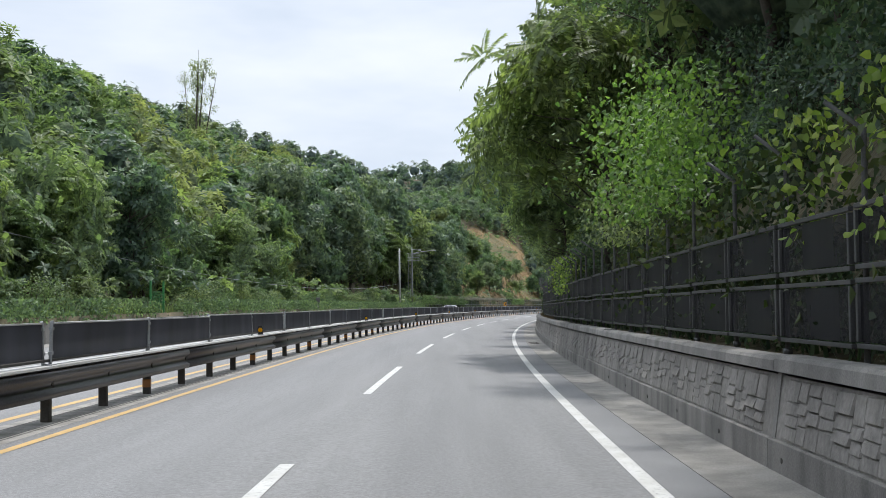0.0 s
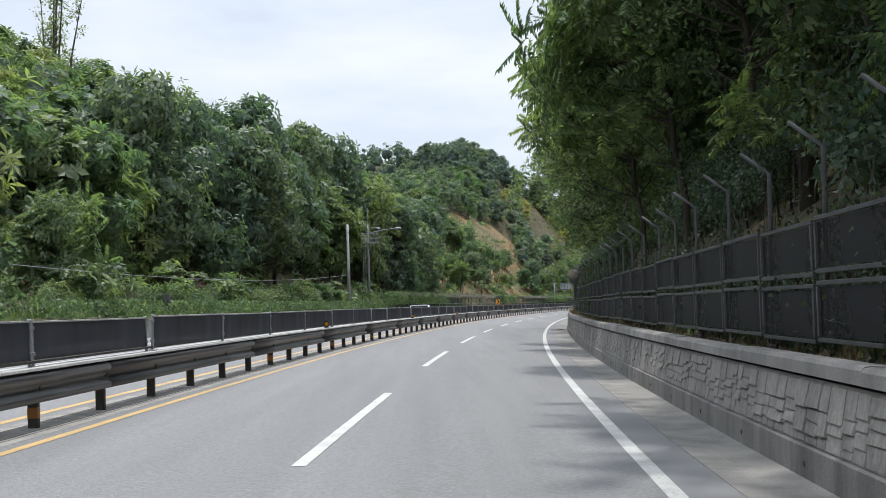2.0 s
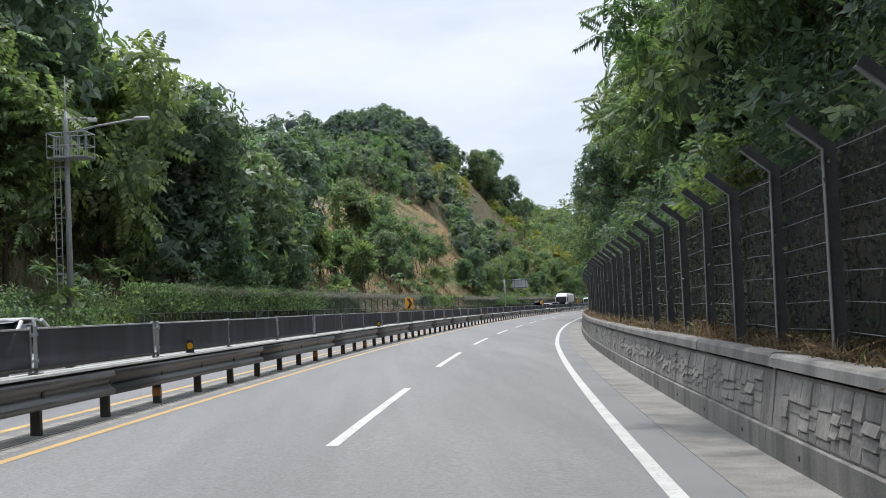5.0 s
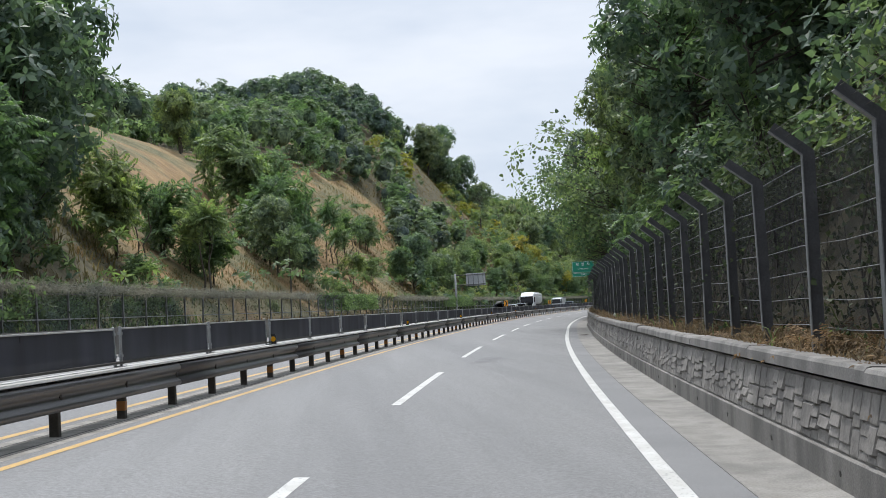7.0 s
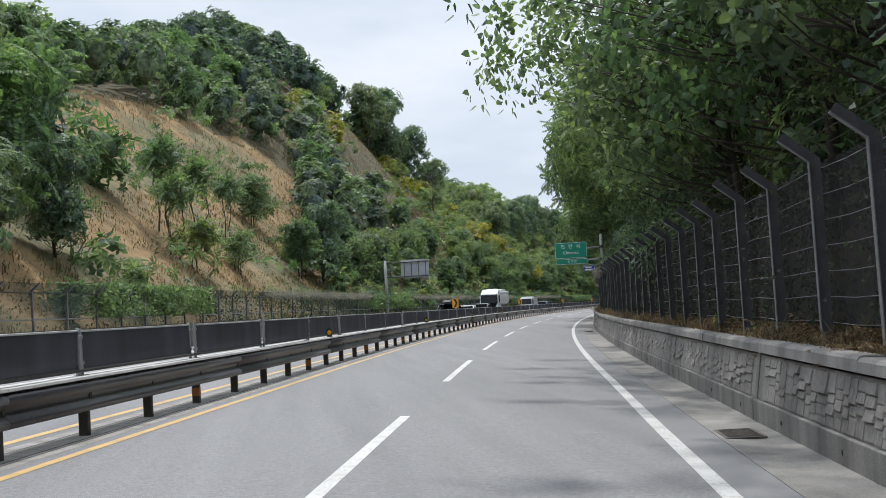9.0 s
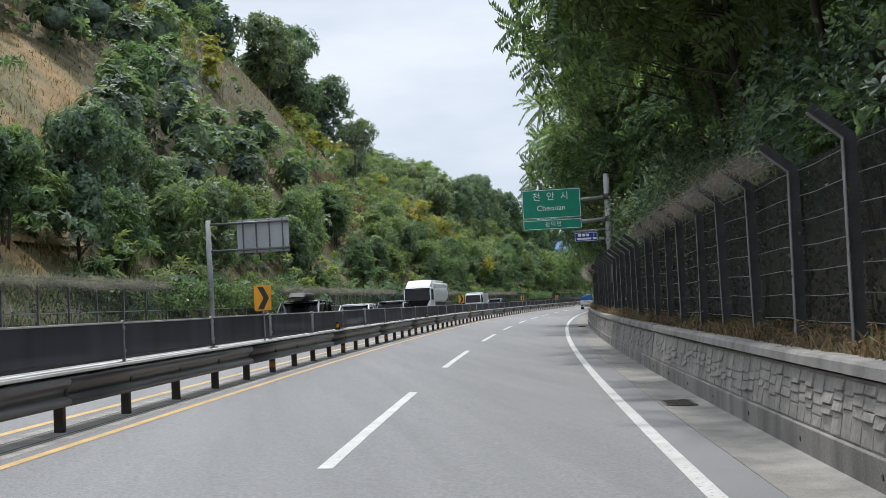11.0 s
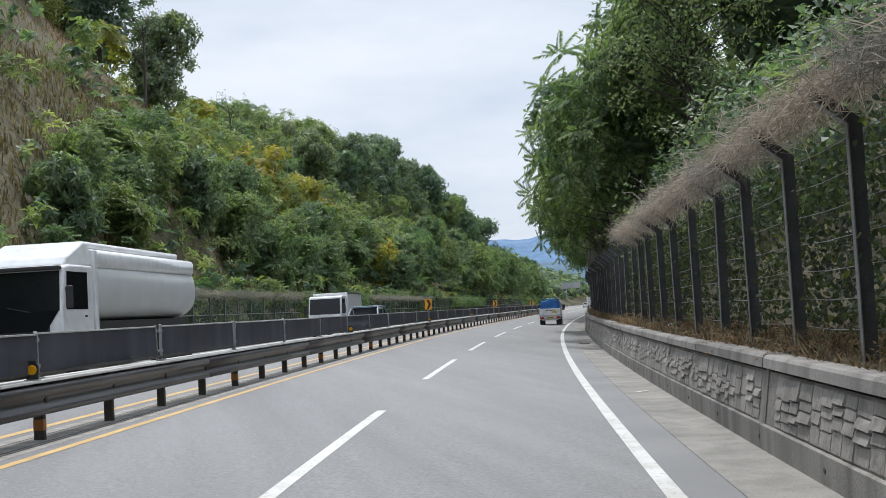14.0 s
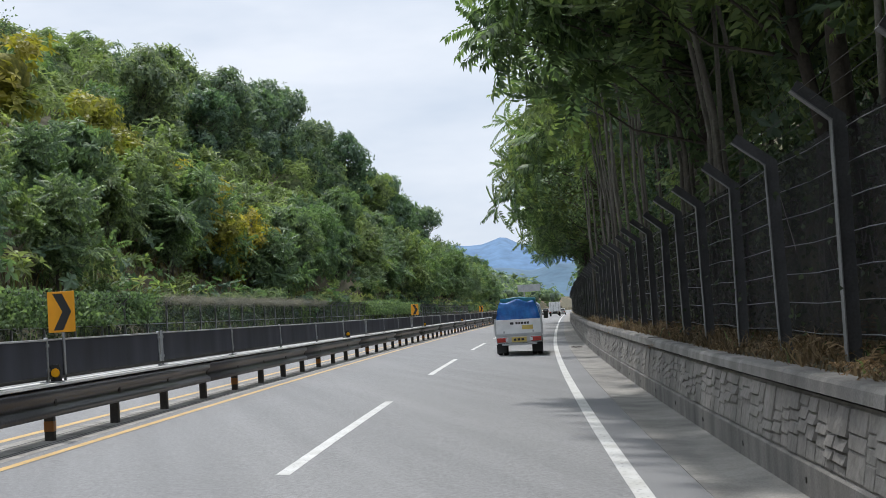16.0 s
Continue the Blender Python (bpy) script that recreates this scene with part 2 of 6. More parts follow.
M_LEAF_A = leaf_shader("pinnate_leaf", (0.075, 0.112, 0.073), (0.140, 0.205, 0.117), (0.234, 0.319, 0.172))
M_LEAF_B = leaf_shader("broad_leaf", (0.077, 0.116, 0.085), (0.145, 0.208, 0.131), (0.234, 0.315, 0.184))
M_LEAF_C = leaf_shader("dark_leaf", (0.064, 0.099, 0.085), (0.124, 0.178, 0.139), (0.205, 0.271, 0.195))
M_LEAF_Y = leaf_shader("yellowing_leaf", (0.150, 0.150, 0.040), (0.270, 0.250, 0.055), (0.400, 0.350, 0.075))
M_LEAF_P = leaf_shader("pale_leaf", (0.132, 0.162, 0.092), (0.226, 0.270, 0.142), (0.330, 0.376, 0.196))
# leaf colour shifted to blue, painting in the haze of distance
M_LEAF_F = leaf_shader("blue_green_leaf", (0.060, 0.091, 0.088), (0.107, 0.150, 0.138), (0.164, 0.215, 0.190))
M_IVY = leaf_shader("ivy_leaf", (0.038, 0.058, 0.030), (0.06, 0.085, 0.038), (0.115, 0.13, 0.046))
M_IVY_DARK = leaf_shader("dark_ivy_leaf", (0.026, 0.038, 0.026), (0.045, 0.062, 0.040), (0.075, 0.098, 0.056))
M_DRY = leaf_shader("dry_fern", (0.108, 0.077, 0.053), (0.186, 0.132, 0.086), (0.300, 0.222, 0.150), 0.8, (1.1, 1.04, 0.95))
M_STRAW = leaf_shader("tan_grass", (0.170, 0.106, 0.050), (0.220, 0.140, 0.066), (0.270, 0.180, 0.090), 0.8, (1.1, 1.04, 0.95))
M_KUDZU = leaf_shader("kudzu_leaf", (0.100, 0.180, 0.058), (0.185, 0.290, 0.085), (0.290, 0.400, 0.125))
M_OLIVE = leaf_shader("olive_grass", (0.10, 0.092, 0.045), (0.14, 0.125, 0.06), (0.19, 0.16, 0.08), 0.8, (1.1, 1.04, 0.95))
M_TWIG = surface("pale_twig_bark", (0.10, 0.092, 0.080), (0.20, 0.185, 0.160), 2.0, 25.0, 0.9)
M_WHITECARD = plain("white_paper", (0.7, 0.7, 0.68), 0.8)
M_VINE_DRY = leaf_shader("dry_vine", (0.18, 0.16, 0.15), (0.30, 0.27, 0.255), (0.46, 0.42, 0.395), 0.8, (1.1, 1.04, 0.95))


def shaded_mass(name, dark, mid, light):
    """Inside of a crown: leaf colours darkened to paint in its shade, broken up finely, with deep relief."""
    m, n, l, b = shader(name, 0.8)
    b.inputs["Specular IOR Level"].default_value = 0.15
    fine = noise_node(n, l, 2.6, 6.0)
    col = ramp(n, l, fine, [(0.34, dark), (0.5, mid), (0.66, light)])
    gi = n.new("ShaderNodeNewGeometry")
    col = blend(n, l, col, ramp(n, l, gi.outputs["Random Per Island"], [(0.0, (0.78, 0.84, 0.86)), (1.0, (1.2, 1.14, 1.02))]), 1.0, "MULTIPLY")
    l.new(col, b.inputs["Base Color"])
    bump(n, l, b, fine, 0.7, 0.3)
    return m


# darker copies of the leaf colours, standing for shade within the crowns
M_MASS_A = shaded_mass("pinnate_mass", (0.051, 0.075, 0.049), (0.094, 0.138, 0.078), (0.157, 0.213, 0.115))
M_MASS_B = shaded_mass("broad_mass", (0.045, 0.068, 0.049), (0.086, 0.122, 0.077), (0.138, 0.184, 0.107))
M_MASS_C = shaded_mass("dark_mass", (0.035, 0.054, 0.046), (0.068, 0.097, 0.075), (0.112, 0.148, 0.106))
M_MASS_Y = shaded_mass("yellowing_mass", (0.100, 0.104, 0.030), (0.190, 0.178, 0.043), (0.280, 0.250, 0.058))
# same blue haze tint for the inside of far crowns
M_MASS_F = shaded_mass("blue_green_mass", (0.041, 0.061, 0.059), (0.071, 0.100, 0.093), (0.110, 0.144, 0.128))
M_MASS_P = shaded_mass("pale_mass", (0.092, 0.112, 0.064), (0.158, 0.188, 0.098), (0.231, 0.262, 0.136))
def thatch():
    """Matted dry grass on a slope, tan with olive patches and bare orange earth between."""
    m, n, l, b = shader("matted_dry_grass", 0.95)
    big, mid, fine = noise_node(n, l, 0.11, 4.0), noise_node(n, l, 0.7, 6.0, (1, 1, 0.5)), noise_node(n, l, 7.0, 6.0)
    tan = ramp(n, l, mid, [(0.3, (0.160, 0.098, 0.042)), (0.5, (0.225, 0.142, 0.060)), (0.7, (0.280, 0.188, 0.086))])
    olive = ramp(n, l, mid, [(0.35, (0.085, 0.082, 0.036)), (0.65, (0.165, 0.140, 0.066))])
    col = blend(n, l, olive, tan, ramp(n, l, big, [(0.42, (0, 0, 0)), (0.56, (1, 1, 1))]))
    col = blend(n, l, col, ramp(n, l, fine, [(0.3, (0.72,) * 3), (0.7, (1.2,) * 3)]), 1.0, "MULTIPLY")
    l.new(col, b.inputs["Base Color"])
    bump(n, l, b, fine, 0.8, 0.12)
    return m


M_THATCH = thatch()

# ---------------------------------------------------------------- the road's line
KAPPA = [745, 776, 802, 816, 817, 807, 792, 776, 762, 755, 753, 751, 745, 739, 735, 740, 749, 753, 745, 719, 684]      # bend in millionths per metre, every 20 m
AX_S = np.arange(-160.0, 1000.5, 1.0)
_k = np.interp(AX_S, np.arange(len(KAPPA)) * 20.0, np.array(KAPPA) * 1e-6, left=0.0003, right=KAPPA[-1] * 1e-6)
_k = np.where(AX_S > 407, np.interp(AX_S, [407, 440, 500, 720, 800, 1000], [684e-6, 620e-6, 60e-6, 60e-6, 500e-6, 500e-6]), _k)
_h = np.concatenate([[0], np.cumsum((_k[1:] + _k[:-1]) / 2)])
AX_H = _h - np.interp(0, AX_S, _h)
_m = (AX_H[1:] + AX_H[:-1]) / 2
_x, _y = np.concatenate([[0], np.cumsum(np.sin(_m))]), np.concatenate([[0], np.cumsum(np.cos(_m))])
AX_X, AX_Y = _x - np.interp(0, AX_S, _x), _y - np.interp(0, AX_S, _y)


def bank(s):
    """The road's cross slope, falling to the right on the bend."""
    u = np.clip((np.asarray(s, float) / 25 + 1.5) / 5.5, 0, 1)
    return np.tan(np.radians(2.2)) * u * u * (3 - 2 * u)


def drift(s):
    """How far the road's line swings to the right of the driven line."""
    return np.interp(s, [0, 20, 60, 95, 175, 220, 250, 303, 340, 385, 423, 460], [0.26, 0.22, 0.06, -0.03, -0.12, 0.12, 0.26, 0.02, -0.10, -0.32, -0.46, -0.5])


def W(s, l, z=0.0):
    """World places of points s metres along the road, l to the right of the driven lane's middle, z over the road."""
    s, l, z = np.broadcast_arrays(np.asarray(s, float), np.asarray(l, float), np.asarray(z, float))
    h, l0 = np.interp(s, AX_S, AX_H), l
    l = l + drift(s)
    x, y = np.interp(s, AX_S, AX_X), np.interp(s, AX_S, AX_Y)
    return np.stack([x + l * np.cos(h), y - l * np.sin(h), z - bank(s) * np.clip(l0, -15, 5)], -1)


def at(s, l, z=0.0, turn=0.0, lean=0.0):
    """A pose there, with +y along the road."""
    p = W(s, l, z)
    return pose(*p, 0, lean, -math.degrees(np.interp(s, AX_S, AX_H)) + turn)


# ---------------------------------------------------------------- mesh helpers
def put_faces(me, verts, groups):
    """Fills a mesh from arrays: one array of faces for each number of corners."""
    groups = [g for g in groups if len(g)]
    co = np.ascontiguousarray(np.asarray(verts, np.float32).reshape(-1, 3))
    corners = np.concatenate([np.asarray(g, np.int32).ravel() for g in groups])
    sizes = np.concatenate([np.full(len(g), np.shape(g)[1], np.int32) for g in groups])
    me.vertices.add(len(co))
    me.vertices.foreach_set("co", co.ravel())
    me.loops.add(len(corners))
    me.loops.foreach_set("vertex_index", corners)
    me.polygons.add(len(sizes))
    me.polygons.foreach_set("loop_start", np.concatenate([[0], np.cumsum(sizes)[:-1]]).astype(np.int32))
    me.update(calc_edges=True)


def mesh_of(name, verts, faces, mat, smooth=False):
    me = bpy.data.meshes.new(name)
    if isinstance(faces, list):
        me.from_pydata(np.asarray(verts, float).tolist(), [], faces)
    else:
        put_faces(me, verts, [faces])
    me.materials.append(mat)
    if smooth:
        me.polygons.foreach_set("use_smooth", [True] * len(me.polygons))
    me.update()
    return me


def thing(name, verts, faces, mat, parent=None, smooth=False, label=""):
    ob = new(name, mesh_of(name, verts, faces, mat, smooth))
    if parent is not None:
        ob.parent = parent
    if label:
        ob["label"] = label
    return ob


def hold(name, m=None):
    ob = new(name)
    ob.empty_display_size = 0.2
    if m is not None:
        ob.matrix_basis = m
    return ob


def part(name, bm, mat, parent, label="", smooth=False):
    me = bpy.data.meshes.new(name)
    bm.to_mesh(me)
    bm.free()
    me.materials.append(mat)
    if smooth:
        me.polygons.foreach_set("use_smooth", [True] * len(me.polygons))
    ob = new(name, me)
    ob.parent = parent
    if label:
        ob["label"] = label
    return ob


class Shape:
    """Collects vertices and faces of one mesh."""

    def __init__(self):
        self.v, self.f = [], []

    def add(self, verts, faces):
        k = len(self.v)
        self.v += [tuple(p) for p in verts]
        self.f += [tuple(i + k for i in f) for f in faces]
        return self

    def box(self, x0, x1, y0, y1, z0, z1, c=0.0):
        """A block with its edges cut by c."""
        if not c:
            return self.add([(x, y, z) for x in (x0, x1) for y in (y0, y1) for z in (z0, z1)],
                            [(0, 1, 3, 2), (4, 6, 7, 5), (0, 4, 5, 1), (2, 3, 7, 6), (0, 2, 6, 4), (1, 5, 7, 3)])
        bm = bmesh.new()
        bmesh.ops.create_cube(bm, size=1)
        bmesh.ops.scale(bm, vec=(x1 - x0, y1 - y0, z1 - z0), verts=bm.verts)
        bmesh.ops.translate(bm, vec=((x0 + x1) / 2, (y0 + y1) / 2, (z0 + z1) / 2), verts=bm.verts)
        bmesh.ops.bevel(bm, geom=bm.edges, offset=c, segments=2, affect="EDGES", profile=0.5)
        bm.verts.index_update()
        self.add([v.co for v in bm.verts], [[v.index for v in f.verts] for f in bm.faces])
        bm.free()
        return self

    def tube(self, pts, radii, n=8, caps=True):
        pts = [Vector(p) for p in pts]
        if isinstance(radii, (int, float)):
            radii = [radii] * len(pts)
        rings, up = [], Vector((0, 0, 1))
        for i, p in enumerate(pts):
            d = (pts[min(i + 1, len(pts) - 1)] - pts[max(i - 1, 0)]).normalized()
            a = d.cross(up if abs(d.z) < 0.95 else Vector((1, 0, 0))).normalized()
            b = d.cross(a)
            rings.append([p + (a * math.cos(k * math.tau / n) + b * math.sin(k * math.tau / n)) * radii[i] for k in range(n)])
        vs = [q for r in rings for q in r]
        fs = [(i * n + k, i * n + (k + 1) % n, (i + 1) * n + (k + 1) % n, (i + 1) * n + k) for i in range(len(pts) - 1) for k in range(n)]
        if caps:
            fs += [tuple(range(n))[::-1], tuple((len(pts) - 1) * n + k for k in range(n))]
        return self.add(vs, fs)

    def prism(self, outline, axis, a, b):
        """An outline in the two other axes, drawn out along one axis from a to b."""
        n = len(outline)
        def put(p, t):
            q = list(p)
            q.insert("xyz".index(axis), t)
            return tuple(q)
        return self.add([put(p, a) for p in outline] + [put(p, b) for p in outline],
                        [tuple(range(n))[::-1], tuple(range(n, 2 * n))] + [(i, (i + 1) % n, n + (i + 1) % n, n + i) for i in range(n)])

    def make(self, name, mat, parent=None, smooth=False, label=""):
        return thing(name, self.v, self.f, mat, parent, smooth, label)


def sweep(profile, s0, s1, step, closed=False):
    """Vertices and faces of a profile of (l, z) drawn out along the road."""
    ss = np.linspace(s0, s1, max(2, int(round((s1 - s0) / step)) + 1))
    pr = np.array(profile, float)
    v = W(ss[:, None], pr[None, :, 0], pr[None, :, 1]).reshape(-1, 3)
    n, m = len(pr), len(ss)
    e = n if closed else n - 1
    f = [(i * n + k, (i + 1) * n + k, (i + 1) * n + (k + 1) % n, i * n + (k + 1) % n) for i in range(m - 1) for k in range(e)]
    if closed:
        f += [tuple(range(n)), tuple(range((m - 1) * n, m * n))[::-1]]
    return v, f


def along(name, profile, s0, s1, mat, step=4.0, closed=True, parent=None, smooth=False, label=""):
    v, f = sweep(profile, s0, s1, step, closed)
    return thing(name, v, f, mat, parent, smooth, label)

# ---------------------------------------------------------------- ground and road
def ridge(s):
    return np.interp(s, [-160, 0, 100, 160, 230, 300, 360, 392, 415, 432, 465, 492, 545, 600, 700, 1000],
                     [20, 20, 22, 23, 21, 23, 29, 36, 50, 56, 38, 20, 32, 31, 20, 7])


def ground_z(s, l):
    """Height of the ground over the road's level."""
    s, l = np.broadcast_arrays(np.asarray(s, float), np.asarray(l, float))
    d = -l - 17.0
    shelf = np.interp(s, [0, 150, 200, 235], [4.5, 4.0, 1.5, 0.3])
    steep = np.interp(s, [0, 150, 230, 330, 400, 432, 462, 490, 550, 650, 800], [0.8, 0.8, 0.86, 0.95, 1.36, 1.34, 1.06, 0.94, 1.24, 1.06, 0.5])
    r = ridge(s) * np.interp(-l, [58, 72, 100], [1.0, 0.86, 0.84])
    up = np.clip(d - shelf, 0, None) * steep
    left = 1.0 + up / (1 + (up / r) ** 4) ** 0.25
    left = left - np.clip(d - 75, 0, None) * 0.25
    # a higher ridge behind
    back = 50.0 * np.exp(-((l + 116) / 27.0) ** 2) * np.interp(s, [120, 230, 440, 520], [0.55, 1.0, 1.0, 0.3])
    left = np.maximum(np.maximum(left, 1.0), back)
    right = 1.02 + np.clip(l - 3.2, 0, 1.0) * 0.18 + 24.0 * (1 - np.exp(-np.clip(l - 4.2, 0, None) * 0.05))
    z = np.where(l < -16.2, left, np.where(l > 3.12, right, -0.12))
    bumps = 0.6 * np.sin(s * 0.11 + l * 0.17) * np.sin(l * 0.23 - s * 0.05) + 0.9 * np.sin(s * 0.043 + 1.3) * np.sin(l * 0.06 + s * 0.02)
    return z + np.where((l < -21) | (l > 7), bumps, 0.0)


g_s = np.concatenate([[-2500], np.arange(-150, 640, 6.0), np.arange(640, 1000, 20.0), [2600]])
g_l = np.concatenate([[-2500, -900, -400, -250], np.arange(-180, -60, 10.0), np.arange(-60, -22, 3.0),
                      [-22, -20, -18.5, -17, -16.3, -16.1, -10, 0, 3.05, 3.18, 3.6, 4.2, 5.0, 6.0, 7.5, 9.5, 12, 16, 21, 28, 40, 60, 100, 200, 500, 900]])
gv = []
for s in g_s:
    z = ground_z(np.clip(s, -150, 990), g_l)
    if s < -1000 or s > 2000:
        h = AX_H[0] if s < 0 else AX_H[-1]
        o = W(-159 if s < 0 else 999, 0)
        d = s + 159 if s < 0 else s - 999
        gv.append(np.stack([o[0] + math.sin(h) * d + g_l * math.cos(h), o[1] + math.cos(h) * d - g_l * math.sin(h), np.minimum(z, 2.0)], -1))
    else:
        gv.append(W(np.full(len(g_l), s), g_l, z))
gv = np.concatenate(gv)
nl = len(g_l)
gf = [(i * nl + k, (i + 1) * nl + k, (i + 1) * nl + k + 1, i * nl + k + 1) for i in range(len(g_s) - 1) for k in range(nl - 1)]
ground = tagged(thing("ground", gv, gf, M_SOIL, smooth=True), "steep hillside soil with dry grass and green undergrowth", "ground", kind="structure")

S0, S1 = -60.0, 760.0
EDGE, DASH, YEL, POSTS = 1.49, -2.0, -5.30, -5.97
v, f = sweep([(-14.9, -0.3), (-14.9, 0), (-5.9, 0), (2.15, 0), (2.15, -0.3)], S0 - 90, S1 + 200, 4.0)
road = tagged(thing("road", v, f, M_ASPHALT), "pale worn grey asphalt road with a gentle bend", "road", kind="structure")


def stripe(name, l0, l1, s0, s1, mat, label):
    v, f = sweep([(l0, 0.004), (l1, 0.004)], s0, s1, 4.0)
    f = [q[::-1] for q in f]
    return thing(name, v, f, mat, road, label=label)


stripe("edge_line", EDGE - 0.085, EDGE + 0.085, S0, S1, M_WHITE, "worn white solid edge line")
stripe("centre_line", YEL - 0.065, YEL + 0.065, S0, S1, M_YELLOW, "worn yellow solid median line")
stripe("centre_line", 2 * POSTS - YEL - 0.075, 2 * POSTS - YEL + 0.075, S0, S1, M_YELLOW, "worn yellow solid median line")
stripe("edge_line", -13.65, -13.5, S0, S1, M_WHITE, "worn white solid edge line")
ENDS = np.array([(-6, -68), (-2, 12.7), (-1, 33.0), (0, 52.2), (1, 72.0), (2, 91.9), (3, 111.4), (9, 224.8), (10, 244.2), (14, 317.8), (15, 337.2), (18, 392.9), (19, 410.6), (36, 742)])
for k in range(-5, 35):
    e = np.interp(k, ENDS[:, 0], ENDS[:, 1])
    stripe("lane_dash", DASH - 0.075, DASH + 0.075, e - 10.2, e, M_WHITE, "worn white lane dash")
    stripe("lane_dash", -10.0, -9.85, e - 10.2, e, M_WHITE, "worn white lane dash")

gutter = tagged(along("gutter", [(2.06, -0.3), (2.06, 0.008), (2.4, -0.006), (2.9, 0.02), (2.9, -0.3)], S0, S1, M_GUTTER), "pale concrete gutter strip beside the wall", "gutter", kind="structure")
gutter_far = tagged(along("gutter", [(-16.4, -0.3), (-16.4, 0.03), (-14.9, 0.004), (-14.9, -0.3)], S0, S1, M_GUTTER), "pale concrete gutter strip beside the low wall", "gutter", kind="structure")
for l0, l1, mat, nm, lab in ((EDGE + 0.095, 2.05, M_SHOULDER, "shoulder", "dark asphalt shoulder strip"), (2 * POSTS + 5.56, -5.56, M_MEDIAN, "median_strip", "gritty strip under the guardrail"),):
    v, f = sweep([(l0, 0.003), (l1, 0.003)], S0, S1, 4.0)
    thing(nm, v, [q[::-1] for q in f], mat, road, label=lab)
for l0 in (-5.80, -5.72, -6.16):
    v, f = sweep([(l0 - 0.018, 0.006), (l0 + 0.018, 0.006)], S0, S1, 4.0)
    thing("joint", v, [q[::-1] for q in f], M_SEAM, road, label="dark tar joint")


def blot(name, s, l, rs, rl, mat, seed, label):
    """A flat patch with an uneven rim on the road."""
    g = np.random.default_rng(seed)
    n = 26
    a = np.arange(n) * math.tau / n
    k = 1 + 0.16 * np.sin(a * 3 + g.uniform(0, 6)) + g.uniform(-0.1, 0.1, n)
    v = W(s + rs * k * np.sin(a), l + rl * k * np.cos(a), 0.006)
    return thing(name, v, [tuple(range(n))[::-1]], mat, road, label=label)


blot("road_patch", 213.4, -1.0, 1.0, 0.44, M_PATCH, 1, "dark asphalt repair patch")
blot("road_patch", 211.8, -1.2, 0.9, 0.30, M_PATCH, 2, "dark asphalt repair patch")
blot("manhole_cover", 347.5, -1.42, 0.32, 0.25, M_IRON, 3, "round iron manhole cover")
blot("manhole_cover", 407.3, -1.02, 0.34, 0.25, M_IRON, 4, "round iron manhole cover")


def drain(s, l=2.36):
    d = hold("drain_grate", at(s, l, 0.0))
    d.parent = gutter
    d["label"] = "dark iron drain grate"
    sh = Shape().box(-0.24, 0.24, -0.5, -0.46, 0.0, 0.02).box(-0.24, 0.24, 0.46, 0.5, 0.0, 0.02).box(-0.24, -0.2, -0.46, 0.46, 0.0, 0.02).box(0.2, 0.24, -0.46, 0.46, 0.0, 0.02)
    for y in np.arange(-0.42, 0.45, 0.07):
        sh.box(-0.2, 0.2, y - 0.012, y + 0.012, 0.002, 0.016)
    sh.make("grate", M_IRON, d)
    # thin black plate painted for the darkness below the bars
    Shape().box(-0.22, 0.22, -0.48, 0.48, 0.0, 0.004).make("pit", M_BLACKPIT, d)


M_BLACKPIT = plain("black_drain_pit", (0.012, 0.012, 0.012), 0.9)
for s in (56.6, 131.5, 241.2, 296.6, 352.0, 406.2, 460.0):
    drain(s)

# ---------------------------------------------------------------- right-hand retaining wall
def wall_top(s):
    return np.interp(s, [0, 100, 220, 320, 400], [1.13, 1.11, 1.08, 1.04, 1.04])


def sweep_high(profile, s0, s1, step, closed=True):
    """As sweep, but heights follow the wall's top."""
    ss = np.linspace(s0, s1, max(2, int(round((s1 - s0) / step)) + 1))
    pr = np.array(profile, float)
    v = W(ss[:, None], pr[None, :, 0], pr[None, :, 1] * wall_top(ss)[:, None]).reshape(-1, 3)
    n, m = len(pr), len(ss)
    e = n if closed else n - 1
    f = [(i * n + k, (i + 1) * n + k, (i + 1) * n + (k + 1) % n, i * n + (k + 1) % n) for i in range(m - 1) for k in range(e)]
    if closed:
        f += [tuple(range(n)), tuple(range((m - 1) * n, m * n))[::-1]]
    return v, f


WALL0, WALL1, BAY = -50.4, 640.0, 20.95
wall_right = tagged(hold("wall_right"), "weathered grey concrete retaining wall with moulded stone panels", "wall", kind="structure")
rnd = random.Random(7)
FACE0, FACE1 = 2.87, 2.96          # face of the panels at their foot and head
for k in range(int((WALL1 - WALL0) / BAY)):
    a, b = WALL0 + k * BAY, WALL0 + (k + 1) * BAY - 0.025
    v, f = sweep_high([(2.82, -0.1), (2.825, 0.272), (2.84, 0.284), (3.15, 0.284), (3.15, -0.1)], a, b, 5.0)
    thing("plinth", v, f, M_WALL, wall_right)
    v, f = sweep_high([(FACE0, 0.285), (FACE1, 0.835), (3.16, 0.835), (3.16, 0.285)], a, b, 5.0)
    thing("panel", v, f, M_STONE, wall_right)
    for q in range(4):
        c0, c1 = a + q * BAY / 4, a + (q + 1) * BAY / 4 - 0.012
        dz, dl = rnd.uniform(-0.012, 0.012), rnd.uniform(-0.008, 0.008)
        v, f = sweep_high([(2.95, 0.858), (2.90 + dl, 0.866), (2.91 + dl, 0.965 + dz), (2.935 + dl, 0.995 + dz), (2.98, 1.004 + dz), (3.2, 1.0 + dz), (3.2, 0.6), (3.161, 0.6), (3.161, 0.858)], c0, c1, 2.7)
        thing("coping", v, f, M_COPING, wall_right)
